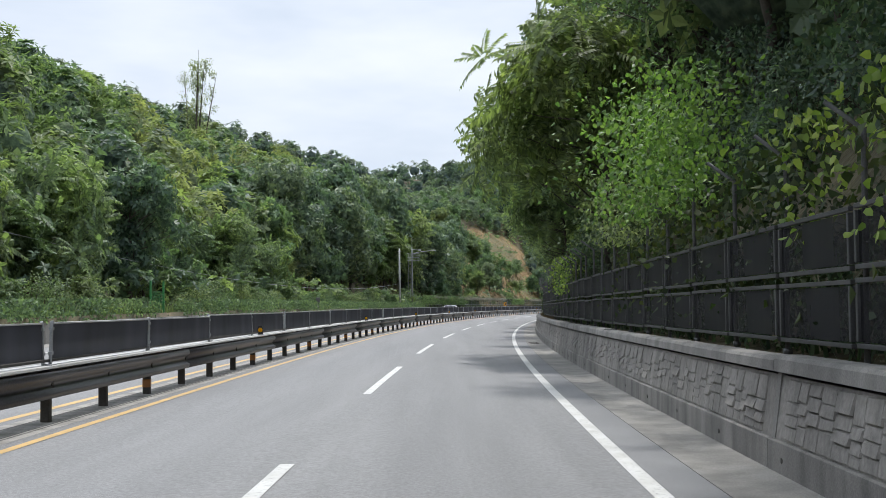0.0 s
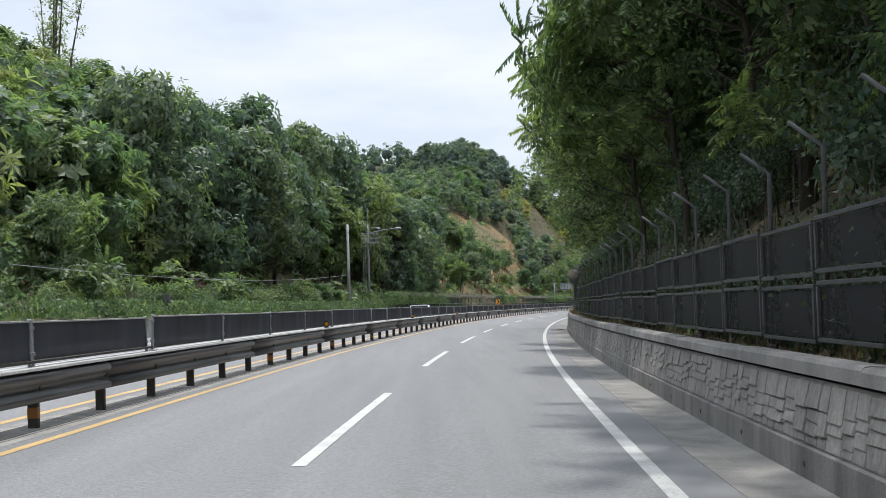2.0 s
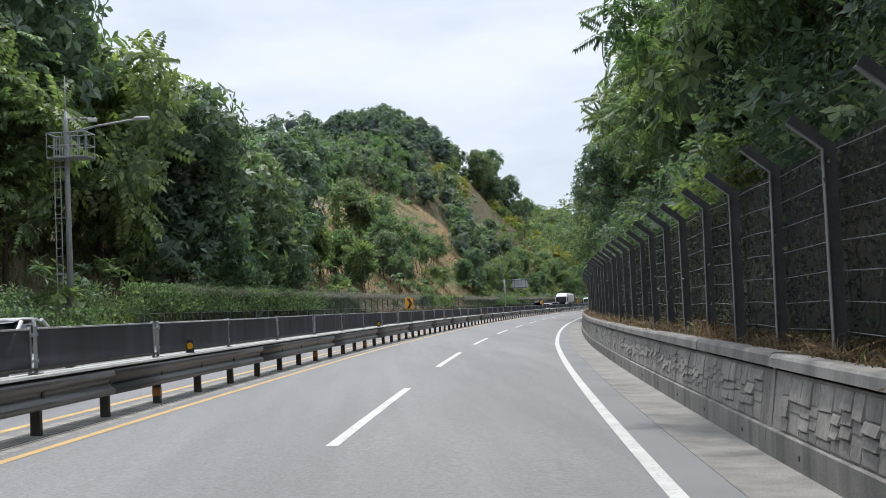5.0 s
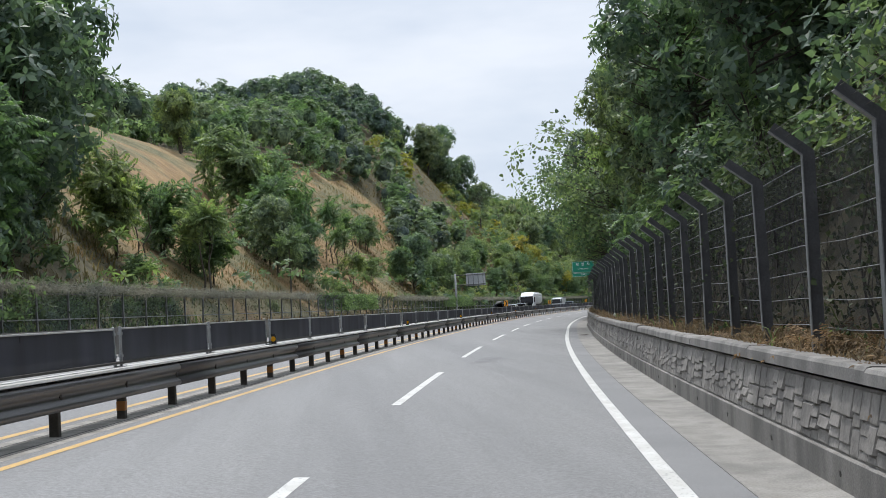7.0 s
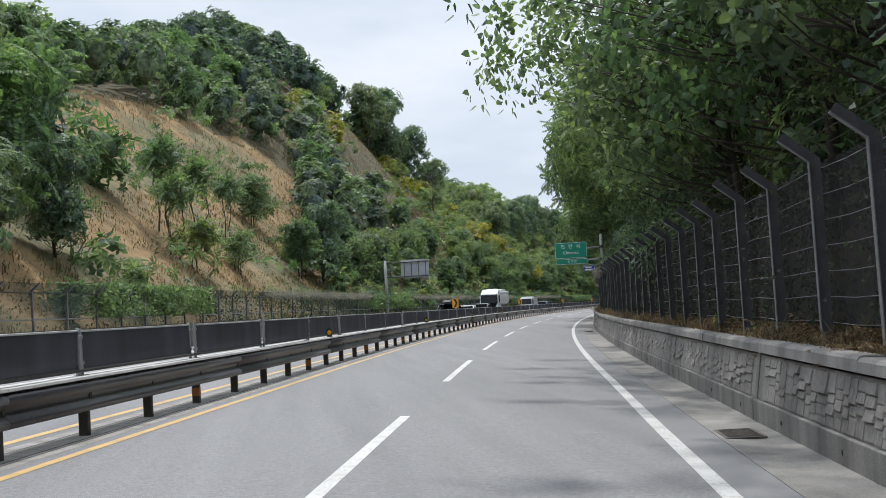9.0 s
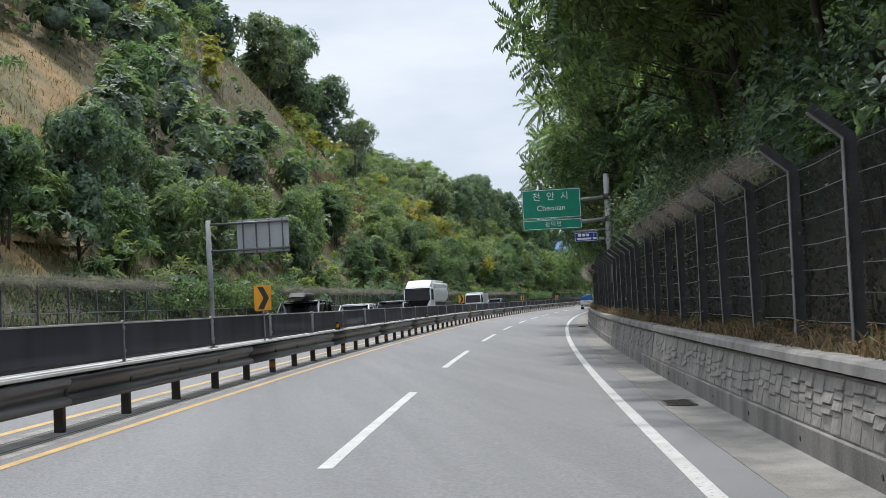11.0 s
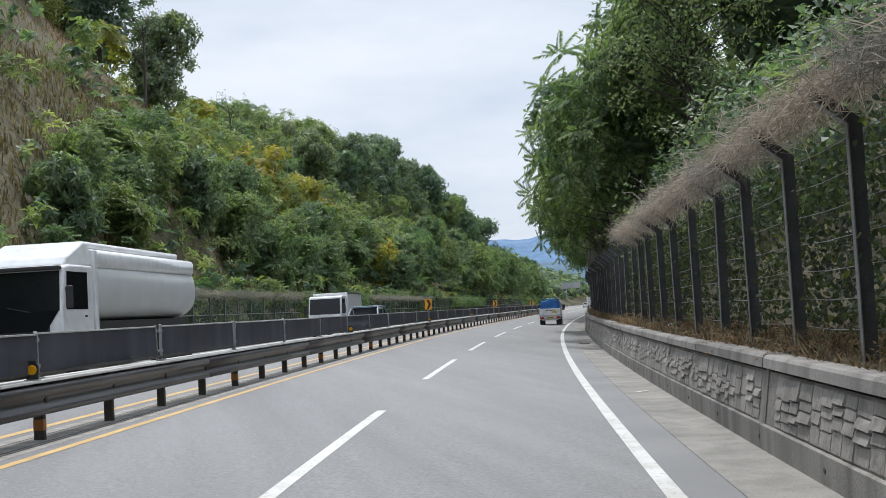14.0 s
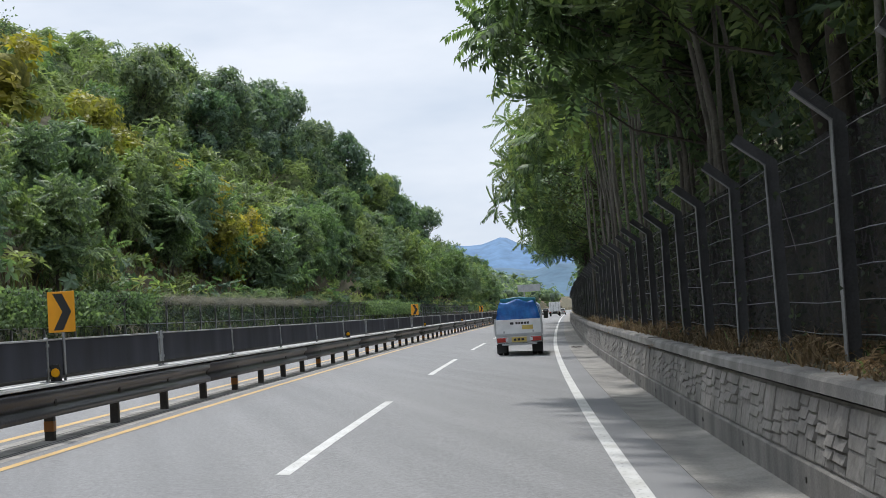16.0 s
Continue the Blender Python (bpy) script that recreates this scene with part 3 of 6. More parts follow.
    v, f = sweep_high([(2.862, 0.286), (2.945, 0.857), (2.99, 0.857), (2.99, 0.286)], b - 0.13, b + 0.005, 0.2)
    thing("joint_strip", v, f, M_COPING, wall_right, label="pale upright joint strip")


def stone_pad(s, z0, w, h, out):
    """One moulded stone of the panels, in metres of s and z: its foot stands proud, its head leans back and its face is uneven."""
    c, pts = 0.014, []
    for inset, o in ((0.0, (-0.004, -0.004)), (c, (out, out * 0.35 + 0.003))):
        for ds, dz, k in ((inset, inset * 0.3, 0), (w - inset, inset * 0.3, 0), (w - inset, h - inset, 1), (inset, h - inset, 1)):
            zz = z0 + dz + (rnd.uniform(-0.006, 0.006) if inset else 0)
            pts.append((s + ds, FACE0 + (FACE1 - FACE0) * (zz - 0.285) / 0.55 - o[k] * (rnd.uniform(0.75, 1.2) if inset else 1), zz))
    p = np.array(pts)
    return W(p[:, 0], p[:, 1], p[:, 2] * wall_top(p[:, 0]))


PAD_F = [(7, 6, 5, 4), (4, 5, 1, 0), (5, 6, 2, 1), (6, 7, 3, 2), (7, 4, 0, 3)]
pad_v, pad_f = [], []
pads, s, lift = [], WALL0, 0.0
while s < 520:
    w = rnd.uniform(0.24, 0.50)
    here = (s - WALL0) % BAY
    if 0.2 < here < BAY - 0.75:
        lift = max(-0.06, min(0.06, lift + rnd.choice([-0.05, -0.035, 0.035, 0.05])))
        cuts = [0.30] + [z + lift + rnd.uniform(-0.01, 0.01) for z in (0.44, 0.545, 0.65)] + [0.822]
        if rnd.random() < 0.22:
            cuts.pop(rnd.choice([1, 2, 3]))
        for a, b in zip(cuts, cuts[1:]):
            pads.append((s + 0.002, a + 0.004, w - 0.004, b - a - 0.008, rnd.choice([0.010, 0.014]) if a < 0.31 else rnd.choice([0.014, 0.020, 0.028, 0.038])))
    s += w + rnd.uniform(0.0, 0.003)
for q in pads:
    if 205 < q[0] < 241:
        thing("stone", stone_pad(*q), PAD_F, M_STONE, wall_right)
    else:
        k = len(pad_v)
        pad_v += stone_pad(*q).tolist()
        pad_f += [tuple(i + k for i in f) for f in PAD_F]
tagged(thing("stones", pad_v, pad_f, M_STONE, wall_right), kind="stuff")

# weep holes are solid plugs, coloured dark for the shade inside
for s in np.arange(-20, 460, 2.9):
    sh = Shape().tube([(-0.004, 0, 0), (0.05, 0, 0)], 0.028, 10)
    if s < 0.0:
        continue
    if s < 3.0:
        hole_first = sh.make("weep_hole", M_POSTDARK, wall_right)
        hole_first.matrix_basis = at(s, 2.82, 0.15)
    else:
        o = new("weep_hole", hole_first.data)
        o.parent, o.matrix_basis = wall_right, at(s, 2.82, 0.15)


# ---------------------------------------------------------------- right-hand fence on the wall
FENCE_L = 3.48
fence_right = tagged(hold("wire_fence"), "tall galvanised wire fence with bent arms on the wall", "fence")
NEAR = [(-0.09, 0.75), (-0.09, 3.24), (-0.44, 3.52)]          # the post's edge towards the road
M_PIPE = surface("dull_grey_pipe", (0.075, 0.076, 0.078), (0.15, 0.152, 0.155), 3.0, 40.0, 0.6, 0.2, 0.1)
# shade on the posts' webs is put into this darker steel colour
M_WEB = surface("dark_weathered_steel", (0.045, 0.045, 0.049), (0.088, 0.088, 0.092), 3.0, 40.0, 0.7, 0.2, 0.1)
web_me = Shape().prism(NEAR + [(-0.37, 3.61), (0.045, 3.28), (0.045, 0.75)], "y", -0.006, 0.006)
flange_me = Shape().prism(NEAR + [(-0.448, 3.51), (-0.102, 3.235), (-0.102, 0.75)], "y", -0.045, 0.045)
pipe_shape = Shape().tube([(0, 0, 0.75), (0, 0, 3.28), (-0.36, 0, 3.54)], [0.03, 0.03, 0.024], 8)
pipe_shape.box(-0.045, 0.045, -0.045, 0.045, 1.06, 1.12)
p_low = list(np.interp(np.arange(-14, 35), [-14, 0, 4, 18, 23, 34], [-13.0, 24.95, 36.07, 73.35, 87.07, 117.0]))
p_tall = list(np.interp(np.arange(-25, 166), [-25, 0, 20, 52, 71, 76, 85, 166], [118.3, 186.28, 241.08, 328.26, 379.88, 393.5, 418.5, 640.0]))
firsts = {}
for s in p_low + p_tall:
    kind = "pipe" if s < 117.5 else "steel"
    if kind not in firsts:
        o = pipe_shape.make("post", M_PIPE, fence_right, True) if kind == "pipe" else web_me.make("post", M_WEB, fence_right)
        flange = flange_me.make("flange", M_FPOST, o, label="pale zinc front flange") if kind == "steel" else None
        firsts[kind] = o.data
    else:
        o = new("post", firsts[kind])
        o.parent = fence_right
        if kind == "steel":
            q = new("flange", flange.data)
            q.parent = o
            q["label"] = "pale zinc front flange"
    o.matrix_basis = at(s, FENCE_L + rnd.uniform(-0.02, 0.02), rnd.uniform(-0.06, 0.04), rnd.uniform(-3, 3), rnd.uniform(-0.8, 0.8))
# raking struts at the change of fence
for s, ds in ((119.2, 1.6), (224.0, -1.5), (226.6, 1.0), (330.5, 1.4)):
    a, b = W(s, FENCE_L, 3.1), W(s + ds, FENCE_L + 0.05, 1.0)
    Shape().tube([a, b], 0.032, 8).make("strut", M_FPOST, fence_right, True)
for zz in (1.35, 1.66, 1.97, 2.28, 2.59, 2.90, 3.22):
    pts = []
    for s in np.arange(118, 640, 4.0):
        pts.append(W(s, FENCE_L + 0.065, zz))
        pts.append(W(s + 2.0, FENCE_L + 0.065, zz - 0.03))
    Shape().tube(pts, 0.005, 4).make("wire", M_FPOST, fence_right)
for off, zz in ((-0.12, 3.37), (-0.24, 3.46), (-0.35, 3.54)):
    pts = []
    for s in np.arange(84, 640, 4.0):
        pts.append(W(s, FENCE_L + off, zz))
    Shape().tube(pts, 0.0035, 4).make("barbed_wire", M_POSTDARK, fence_right)
# the dark net stands for tree shade; the open stretch goes without
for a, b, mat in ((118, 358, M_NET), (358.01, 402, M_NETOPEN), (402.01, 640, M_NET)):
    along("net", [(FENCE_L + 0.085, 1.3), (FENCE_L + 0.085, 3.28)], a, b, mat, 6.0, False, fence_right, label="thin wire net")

# lower stretch with framed mesh panels
panel = tagged(hold("fence_panel", at(p_low[24], FENCE_L, 0)), "dark mesh fence panel in a dull aluminium frame", "fence panel", "panels on the wall")
PW = 2.56
for z0, z1 in ((1.22, 1.86), (1.94, 2.54)):
    for nm, bx in (("rail", (-0.025, 0.025, 0, PW, z0, z0 + 0.045)), ("rail", (-0.025, 0.025, 0, PW, z1 - 0.045, z1)),
                   ("stile", (-0.03, 0.03, 0, 0.06, z0 + 0.06, z1 - 0.06)), ("stile", (-0.03, 0.03, PW - 0.06, PW, z0 + 0.06, z1 - 0.06))):
        Shape().box(*bx, 0.006).make(nm, M_FRAME, panel)
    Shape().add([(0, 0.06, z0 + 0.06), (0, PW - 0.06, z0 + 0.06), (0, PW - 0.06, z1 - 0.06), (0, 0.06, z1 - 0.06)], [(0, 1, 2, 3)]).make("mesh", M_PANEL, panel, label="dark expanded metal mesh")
panel.matrix_basis = at(p_low[24] + 0.08, FENCE_L - 0.075, 0)
for k, s in enumerate(p_low[:-1]):
    if k != 24:
        copy_thing(panel, at(s + 0.08, FENCE_L - 0.075, rnd.uniform(-0.02, 0.02)))


# ---------------------------------------------------------------- median guardrail and screens
PITCH, PHASE = 2.6765, 193.72
rail = tagged(hold("guardrail"), "dull brown-grey steel guardrail on posts along the median", "guardrail")
w_prof = [(0.0, 0.33), (0.05, 0.345), (0.075, 0.385), (0.07, 0.425), (0.0, 0.475), (-0.015, 0.52), (0.0, 0.565), (0.07, 0.62), (0.075, 0.665), (0.05, 0.71), (0.0, 0.725)]
def beam(side):
    prof = [(POSTS + side * (0.10 + x), z) for x, z in w_prof] + [(POSTS + side * (0.096 + x), z) for x, z in w_prof[::-1]]
    return prof
n_posts = int((640 + 40) / PITCH)
k0 = -int((PHASE + 40) / PITCH)
SEG = 4 * PITCH
for side in (1, -1):
    for k in range(int(680 / SEG)):
        a = PHASE + k0 * PITCH + k * SEG
        along("beam", beam(side), a, a + SEG - 0.006, M_RAIL, SEG / 4, True, rail, True)
for k in range(int(680 / SEG)):
    a = PHASE + k0 * PITCH + k * SEG
    along("cap", [(POSTS - 0.17, 0.755), (POSTS - 0.16, 0.785), (POSTS + 0.16, 0.785), (POSTS + 0.17, 0.755), (POSTS + 0.15, 0.745), (POSTS - 0.15, 0.745)], a, a + SEG - 0.01, M_CAP, SEG / 2, True, rail, label="pale zinc top plate")
    along("base_rail", [(POSTS - 0.03, 0.83), (POSTS - 0.03, 0.865), (POSTS + 0.03, 0.865), (POSTS + 0.03, 0.83)], a, a + SEG - 0.01, M_POSTDARK, SEG / 2, True, rail)
p_sh = Shape().box(-0.065, 0.065, -0.055, 0.055, -0.1, 0.74, 0.012)
p_sh.box(0.06, 0.10, -0.04, 0.04, 0.44, 0.6).box(-0.10, -0.06, -0.04, 0.04, 0.44, 0.6)
p_first, b_first = None, None
for k in range(k0, k0 + n_posts):
    s = PHASE + k * PITCH
    if p_first is None:
        p_first = p_sh.make("post", M_POSTDARK, rail)
        o = p_first
    else:
        o = new("post", p_first.data)
        o.parent = rail
    o.matrix_basis = at(s, POSTS, 0, rnd.uniform(-2, 2), rnd.uniform(-0.6, 0.6))
    if k % 4 == (0 if k < -45 or -15 < k < 40 else 2):
        if b_first is None:
            b_first = Shape().box(-0.069, 0.069, -0.059, 0.059, 0.12, 0.27, 0.012).make("reflective_band", M_BAND, rail, label="amber reflective band")
            q = b_first
        else:
            q = new("reflective_band", b_first.data)
            q.parent = rail
        q.matrix_basis = o.matrix_basis.copy()

SP, SP0 = 2 * PITCH, PHASE
screen = tagged(hold("glare_screen", at(SP0, POSTS, 0)), "dark mesh glare screen with pale top rail on the guardrail", "glare screen", "glare screens on the median")
for y0 in (0.045, SP - 0.08):
    Shape().box(-0.022, 0.022, y0, y0 + 0.035, 0.785, 1.40, 0.005).make("upright", M_GALV, screen)
    for z in (0.93, 1.27):
        Shape().box(-0.03, 0.03, y0 - 0.02, y0 + 0.055, z, z + 0.045, 0.004).make("clamp", M_GALV, screen)
Shape().box(-0.02, 0.02, 0.085, SP - 0.085, 1.355, 1.38, 0.005).make("top_rail", M_CAP, screen, label="pale top rail")
Shape().box(-0.02, 0.02, 0.085, SP - 0.085, 0.855, 0.875, 0.004).make("bottom_rail", M_POSTDARK, screen)
Shape().box(-0.006, 0.006, 0.085, SP - 0.085, 0.875, 1.355).make("mesh", M_SCREEN, screen, label="dark woven mesh")
Shape().box(-0.07, 0.07, -0.06, 0.14, 0.786, 0.80, 0.004).make("foot_plate", M_GALV, screen)
for k in range(-int((SP0 + 40) / SP), int((640 - SP0) / SP)):
    if k:
        copy_thing(screen, at(SP0 + k * SP, POSTS + rnd.uniform(-0.008, 0.008), rnd.uniform(-0.012, 0.012), rnd.uniform(-0.2, 0.2), rnd.uniform(-2, 2)))


M_BLACK = plain("black_plastic", (0.02, 0.02, 0.02), 0.5)
M_AMBER = plain("amber_reflector", (0.75, 0.36, 0.01), 0.25)
M_CHEV = plain("orange_sign_sheet", (0.72, 0.31, 0.012), 0.45)
def delineator(s):
    d = tagged(hold("delineator", at(s, POSTS + 0.07, 0.786)), "amber round reflector in a black holder on the guardrail", "delineator", "delineators on the guardrail")
    Shape().prism([(-0.07, 0.0), (0.07, 0.0), (0.08, 0.17), (0.05, 0.245), (-0.05, 0.245), (-0.08, 0.17)], "y", 0.0, 0.05).make("holder", M_BLACK, d)
    Shape().tube([(0, -0.018, 0.13), (0, 0.0, 0.13)], [0.058, 0.064], 20).make("reflector", M_AMBER, d, label="amber round reflector")
    Shape().box(-0.09, 0.09, -0.03, 0.08, -0.001, 0.012, 0.003).make("clamp", M_GALV, d)
    return d
d0 = delineator(90.4)
for s in (33.9, 62.0, 119.0, 147.5, 176.0, 204.6, 232.8, 261.0, 288.3, 315.5, 342.8, 370.0, 397.4, 424.0, 451.0, 478.0, 505.0):
    copy_thing(d0, at(s, POSTS + 0.07, 0.786, rnd.uniform(-8, 8)))


def chevron_sign(s):
    c = tagged(hold("chevron_sign", at(s, POSTS, 0)), "orange chevron plate with a black arrow on a pole", "chevron sign", "chevron signs on the median")
    Shape().box(-0.2, 0.2, -0.004, 0.012, 1.47, 2.05, 0.004).make("plate", M_CHEV, c)
    w, a = 0.2, []
    Shape().prism([(-0.12, 2.02), (0.02, 2.02), (0.15, 1.76), (0.02, 1.50), (-0.12, 1.50), (0.02, 1.76)], "y", -0.009, -0.0045).make("arrow", M_BLACK, c, label="black chevron arrow")
    Shape().tube([(0, 0.04, 0.786), (0, 0.04, 2.0)], 0.022, 10).make("pole", M_GALV, c, True)
    for z in (1.6, 1.9):
        Shape().box(-0.05, 0.05, 0.012, 0.065, z - 0.015, z + 0.015).make("bracket", M_GALV, c)
    return c
c0 = chevron_sign(187.5)
for s, turn in ((305.4, -2), (364.5, -6), (424.5, -3), (474.0, 0), (530.0, 0)):
    copy_thing(c0, at(s, POSTS, 0, turn))


# ---------------------------------------------------------------- low wall and fence beyond the other carriageway
FAR = -16.1
wall_left = tagged(along("wall_left", [(FAR + 0.2, -0.1), (FAR + 0.1, 0.95), (FAR + 0.1, 1.05), (FAR - 0.35, 1.05), (FAR - 0.35, -0.1)], 150, 640, M_WALL), "low weathered concrete wall below a fence", "wall", kind="structure")
wall_left_b = tagged(along("wall_left", [(FAR + 0.2, -0.1), (FAR + 0.1, 0.72), (FAR + 0.1, 0.8), (FAR - 0.35, 0.8), (FAR - 0.35, -0.1)], S0, 149.9, M_WALL), "low weathered concrete wall below a hedge", "wall", kind="structure")
fence_far = tagged(hold("wire_fence"), "grey-green wire fence with bent arms on the low wall", "fence")
EDGE_FAR = [(0.07, 0.8), (0.07, 2.36), (0.36, 2.60)]          # the post's edge towards the road
far_web = Shape().prism(EDGE_FAR + [(0.33, 2.64), (0.0, 2.39), (0.0, 0.8)], "y", -0.008, 0.008)
far_flange = Shape().prism(EDGE_FAR + [(0.368, 2.592), (0.082, 2.355), (0.082, 0.8)], "y", -0.04, 0.04)
f_first = None
for s in np.arange(226.2 - 18 * 2.75, 640, 2.75):
    if f_first is None:
        f_first = o = far_web.make("post", M_PIPE, fence_far)
        f_flange = far_flange.make("flange", M_FPOST, o, label="pale zinc front flange")
    else:
        o = new("post", f_first.data)
        o.parent = fence_far
        q = new("flange", f_flange.data)
        q.parent = o
        q["label"] = "pale zinc front flange"
    o.matrix_basis = at(s, FAR - 0.1, 0, rnd.uniform(-4, 4), rnd.uniform(-1.5, 1.5))
for zz in (1.42, 2.3):
    along("rail", [(FAR - 0.12, zz), (FAR - 0.08, zz), (FAR - 0.08, zz + 0.04), (FAR - 0.12, zz + 0.04)], 176, 640, M_GALV if zz < 2 else M_WEB, 6.0, True, fence_far)
along("net", [(FAR - 0.14, 1.02), (FAR - 0.14, 2.36), (FAR + 0.2, 2.62)], 176, 640, M_NETFAR, 6.0, False, fence_far)

# ---------------------------------------------------------------- plants
def unit(v):
    return v / np.maximum(np.linalg.norm(v, axis=-1, keepdims=True), 1e-9)


def frames_for(d, rng):
    """Turning matrices whose z axis is d, with a random twist."""
    d = unit(np.asarray(d, float))
    r = rng.normal(size=d.shape)
    x = unit(np.cross(r, d))
    return np.stack([x, np.cross(d, x), d], -1)


def leaflets(base, along_, side, length, width, fold=0.25):
    """Diamond leaflets from base points; along_ and side are unit directions."""
    up = np.cross(along_, side)
    L, w = np.asarray(length)[:, None], np.asarray(width)[:, None]
    a, b = base, base + along_ * L - up * L * 0.12
    m = base + along_ * L * 0.42
    return np.stack([a, m + side * w * 0.5 + up * w * fold, b, m - side * w * 0.5 + up * w * fold], 1)


def frond(rng, length, pairs, leaf, width):
    """A pinnate leaf along +x that droops, as diamonds."""
    t = np.linspace(0.22, 1.0, pairs)
    droop = rng.uniform(0.25, 0.6)
    px, pz = t * length, -droop * length * t ** 2 * 0.6
    pts = np.stack([px, 0 * t, pz], -1)
    tang = unit(np.stack([np.ones_like(t), 0 * t, -2 * droop * t * 0.6], -1))
    out = []
    size = leaf * (1.0 - 0.45 * np.abs(t - 0.45))
    for sgn in (1, -1):
        dirn = unit(tang * 0.45 + np.array([0, sgn * 1.0, -0.35]) + rng.normal(size=(pairs, 3)) * 0.08)
        side = unit(np.cross(np.array([0, 0, 1.0]), dirn))
        out.append(leaflets(pts, dirn, side, size, np.full(pairs, width)))
    out.append(leaflets(pts[-1:], tang[-1:], np.array([[0, 1.0, 0]]), np.array([leaf * 0.9]), np.array([width])))
    stem = np.array([[(0, 0.008, 0), (length * 0.5, 0.006, -droop * length * 0.15), (length, 0, -droop * length * 0.6), (length * 0.5, -0.006, -droop * length * 0.15)]])
    out.append(stem)
    return np.concatenate(out)


def rosette(rng, n, length, pairs, leaf, width):
    q = []
    for k in range(n):
        el, az = rng.uniform(-0.35, 0.95), k * math.tau / n + rng.uniform(-0.3, 0.3)
        c, s_ = math.cos(el), math.sin(el)
        ry = np.array([[c, 0, -s_], [0, 1, 0], [s_, 0, c]])
        rz = np.array([[math.cos(az), -math.sin(az), 0], [math.sin(az), math.cos(az), 0], [0, 0, 1]])
        q.append(frond(rng, length * rng.uniform(0.7, 1.15), pairs, leaf, width) @ (rz @ ry).T)
    return np.concatenate(q)


def leaf_spray(rng, n, radius, leaf, width, blade=leaflets):
    """Simple leaves round a twig end, hanging a little."""
    d = unit(rng.normal(size=(n, 3)) + np.array([0, 0, 0.15]))
    base = d * radius * rng.uniform(0.15, 1.0, (n, 1))
    al = unit(d + np.array([0, 0, -0.55]) + rng.normal(size=(n, 3)) * 0.35)
    sd = unit(np.cross(al, unit(rng.normal(size=(n, 3)) * 0.4 + np.array([0, 0, 1.0]))))
    return blade(base, al, sd, leaf * rng.uniform(0.6, 1.2, n), width * rng.uniform(0.7, 1.1, n))


def hearts(base, along_, side, length, width):
    """Broad heart-shaped leaves folded along the rib, six corners each."""
    up = np.cross(along_, side)
    L, w = np.asarray(length)[:, None], np.asarray(width)[:, None]
    row = lambda a, b, c: base + along_ * L * a + side * w * b + up * w * c
    return np.stack([row(0.0, 0, 0), row(0.12, 0.46, 0.1), row(0.58, 0.40, 0.06), row(1.0, 0, -0.12), row(0.58, -0.40, 0.06), row(0.12, -0.46, 0.1)], 1)


def quads_mesh(name, quads, mat):
    q = np.asarray(quads)
    if q.shape[1] == 6:
        k = (np.arange(len(q)) * 6)[:, None]
        return mesh_of(name, q.reshape(-1, 3), np.concatenate([k + np.array([[0, 1, 2, 3]]), k + np.array([[0, 3, 4, 5]])]), mat)
    q = np.asarray(quads).reshape(-1, 4, 3)
    return mesh_of(name, q.reshape(-1, 3), np.arange(len(q) * 4).reshape(-1, 4), mat)


def place_all(templates, pos, dirs, rng, size=(0.85, 1.15)):
    out, fr = [], frames_for(dirs, rng)
    for i in range(len(pos)):
        t = templates[rng.integers(len(templates))]
        out.append((t * rng.uniform(*size)) @ fr[i].T + pos[i])
    return np.concatenate(out)


def crown_points(rng, n, height, low, radius, lean):
    """Twig ends spread through an uneven crown, and the way that each one points."""
    lobes = [(np.array([rng.uniform(-0.5, 0.5) * radius + lean * rng.uniform(0, 1), rng.uniform(-0.55, 0.55) * radius, rng.uniform(low + radius * 0.35, height - radius * 0.35)]), radius * rng.uniform(0.45, 0.8)) for _ in range(7)]
    lobes.append((np.array([lean * 0.4, 0, height - radius * 0.5]), radius * 0.55))
    pos, dirs = [], []
    while len(pos) < n:
        c, r = lobes[rng.integers(len(lobes))]
        d = unit(rng.normal(size=3) + np.array([0, 0, 0.25]))
        p = c + d * r * rng.uniform(0.45, 1.05)
        if p[2] > low:
            pos.append(p)
            dirs.append(unit(d + np.array([0, 0, 0.5])))
    return np.array(pos), np.array(dirs)


def tree_proto(name, rng, height, low, radius, templates, n_tips, leaf_mat, lean=0.0, girth=0.16, label="", category="tree", stems=1, size=(0.85, 1.15), bark=None, spread=0.5):
    root = tagged(hold(name), label, category)
    sh = Shape()
    pos, dirs = crown_points(rng, n_tips, height, low, radius, lean)
    trunks = []
    for k in range(stems):
        x, y = (rng.uniform(-spread, spread) * (stems > 1) for _ in range(2))
        pts = [np.array([x, y, -0.6])]
        for h in np.linspace(0.25, 0.92, 5):
            pts.append(np.array([x + lean * 0.5 * h ** 2 + rng.uniform(-0.2, 0.2), y + rng.uniform(-0.25, 0.25), h * height * rng.uniform(0.94, 1.0)]))
        trunks.append(np.array(pts))
        sh.tube(pts, [girth, girth * 0.85, girth * 0.7, girth * 0.52, girth * 0.35, girth * 0.15], 7)
    for p in pos[:: 2 if n_tips > 60 else 1]:
        tr = trunks[rng.integers(stems)]
        hz = np.clip(p[2] - rng.uniform(0.6, 2.2), low * 0.6, height * 0.85)
        a = np.array([np.interp(hz, tr[:, 2], tr[:, 0]), np.interp(hz, tr[:, 2], tr[:, 1]), hz])
        m = a * 0.45 + p * 0.55 + np.array([0, 0, -0.15]) + rng.normal(size=3) * 0.12
        sh.tube([a, m, p], [girth * 0.28, girth * 0.17, girth * 0.07], 4, False)
    sh.make("trunk", bark or M_BARK, root, True, "grey-brown bark trunk and limbs")
    cr = new("crown", quads_mesh("crown", place_all(templates, pos, dirs, rng, size), leaf_mat))
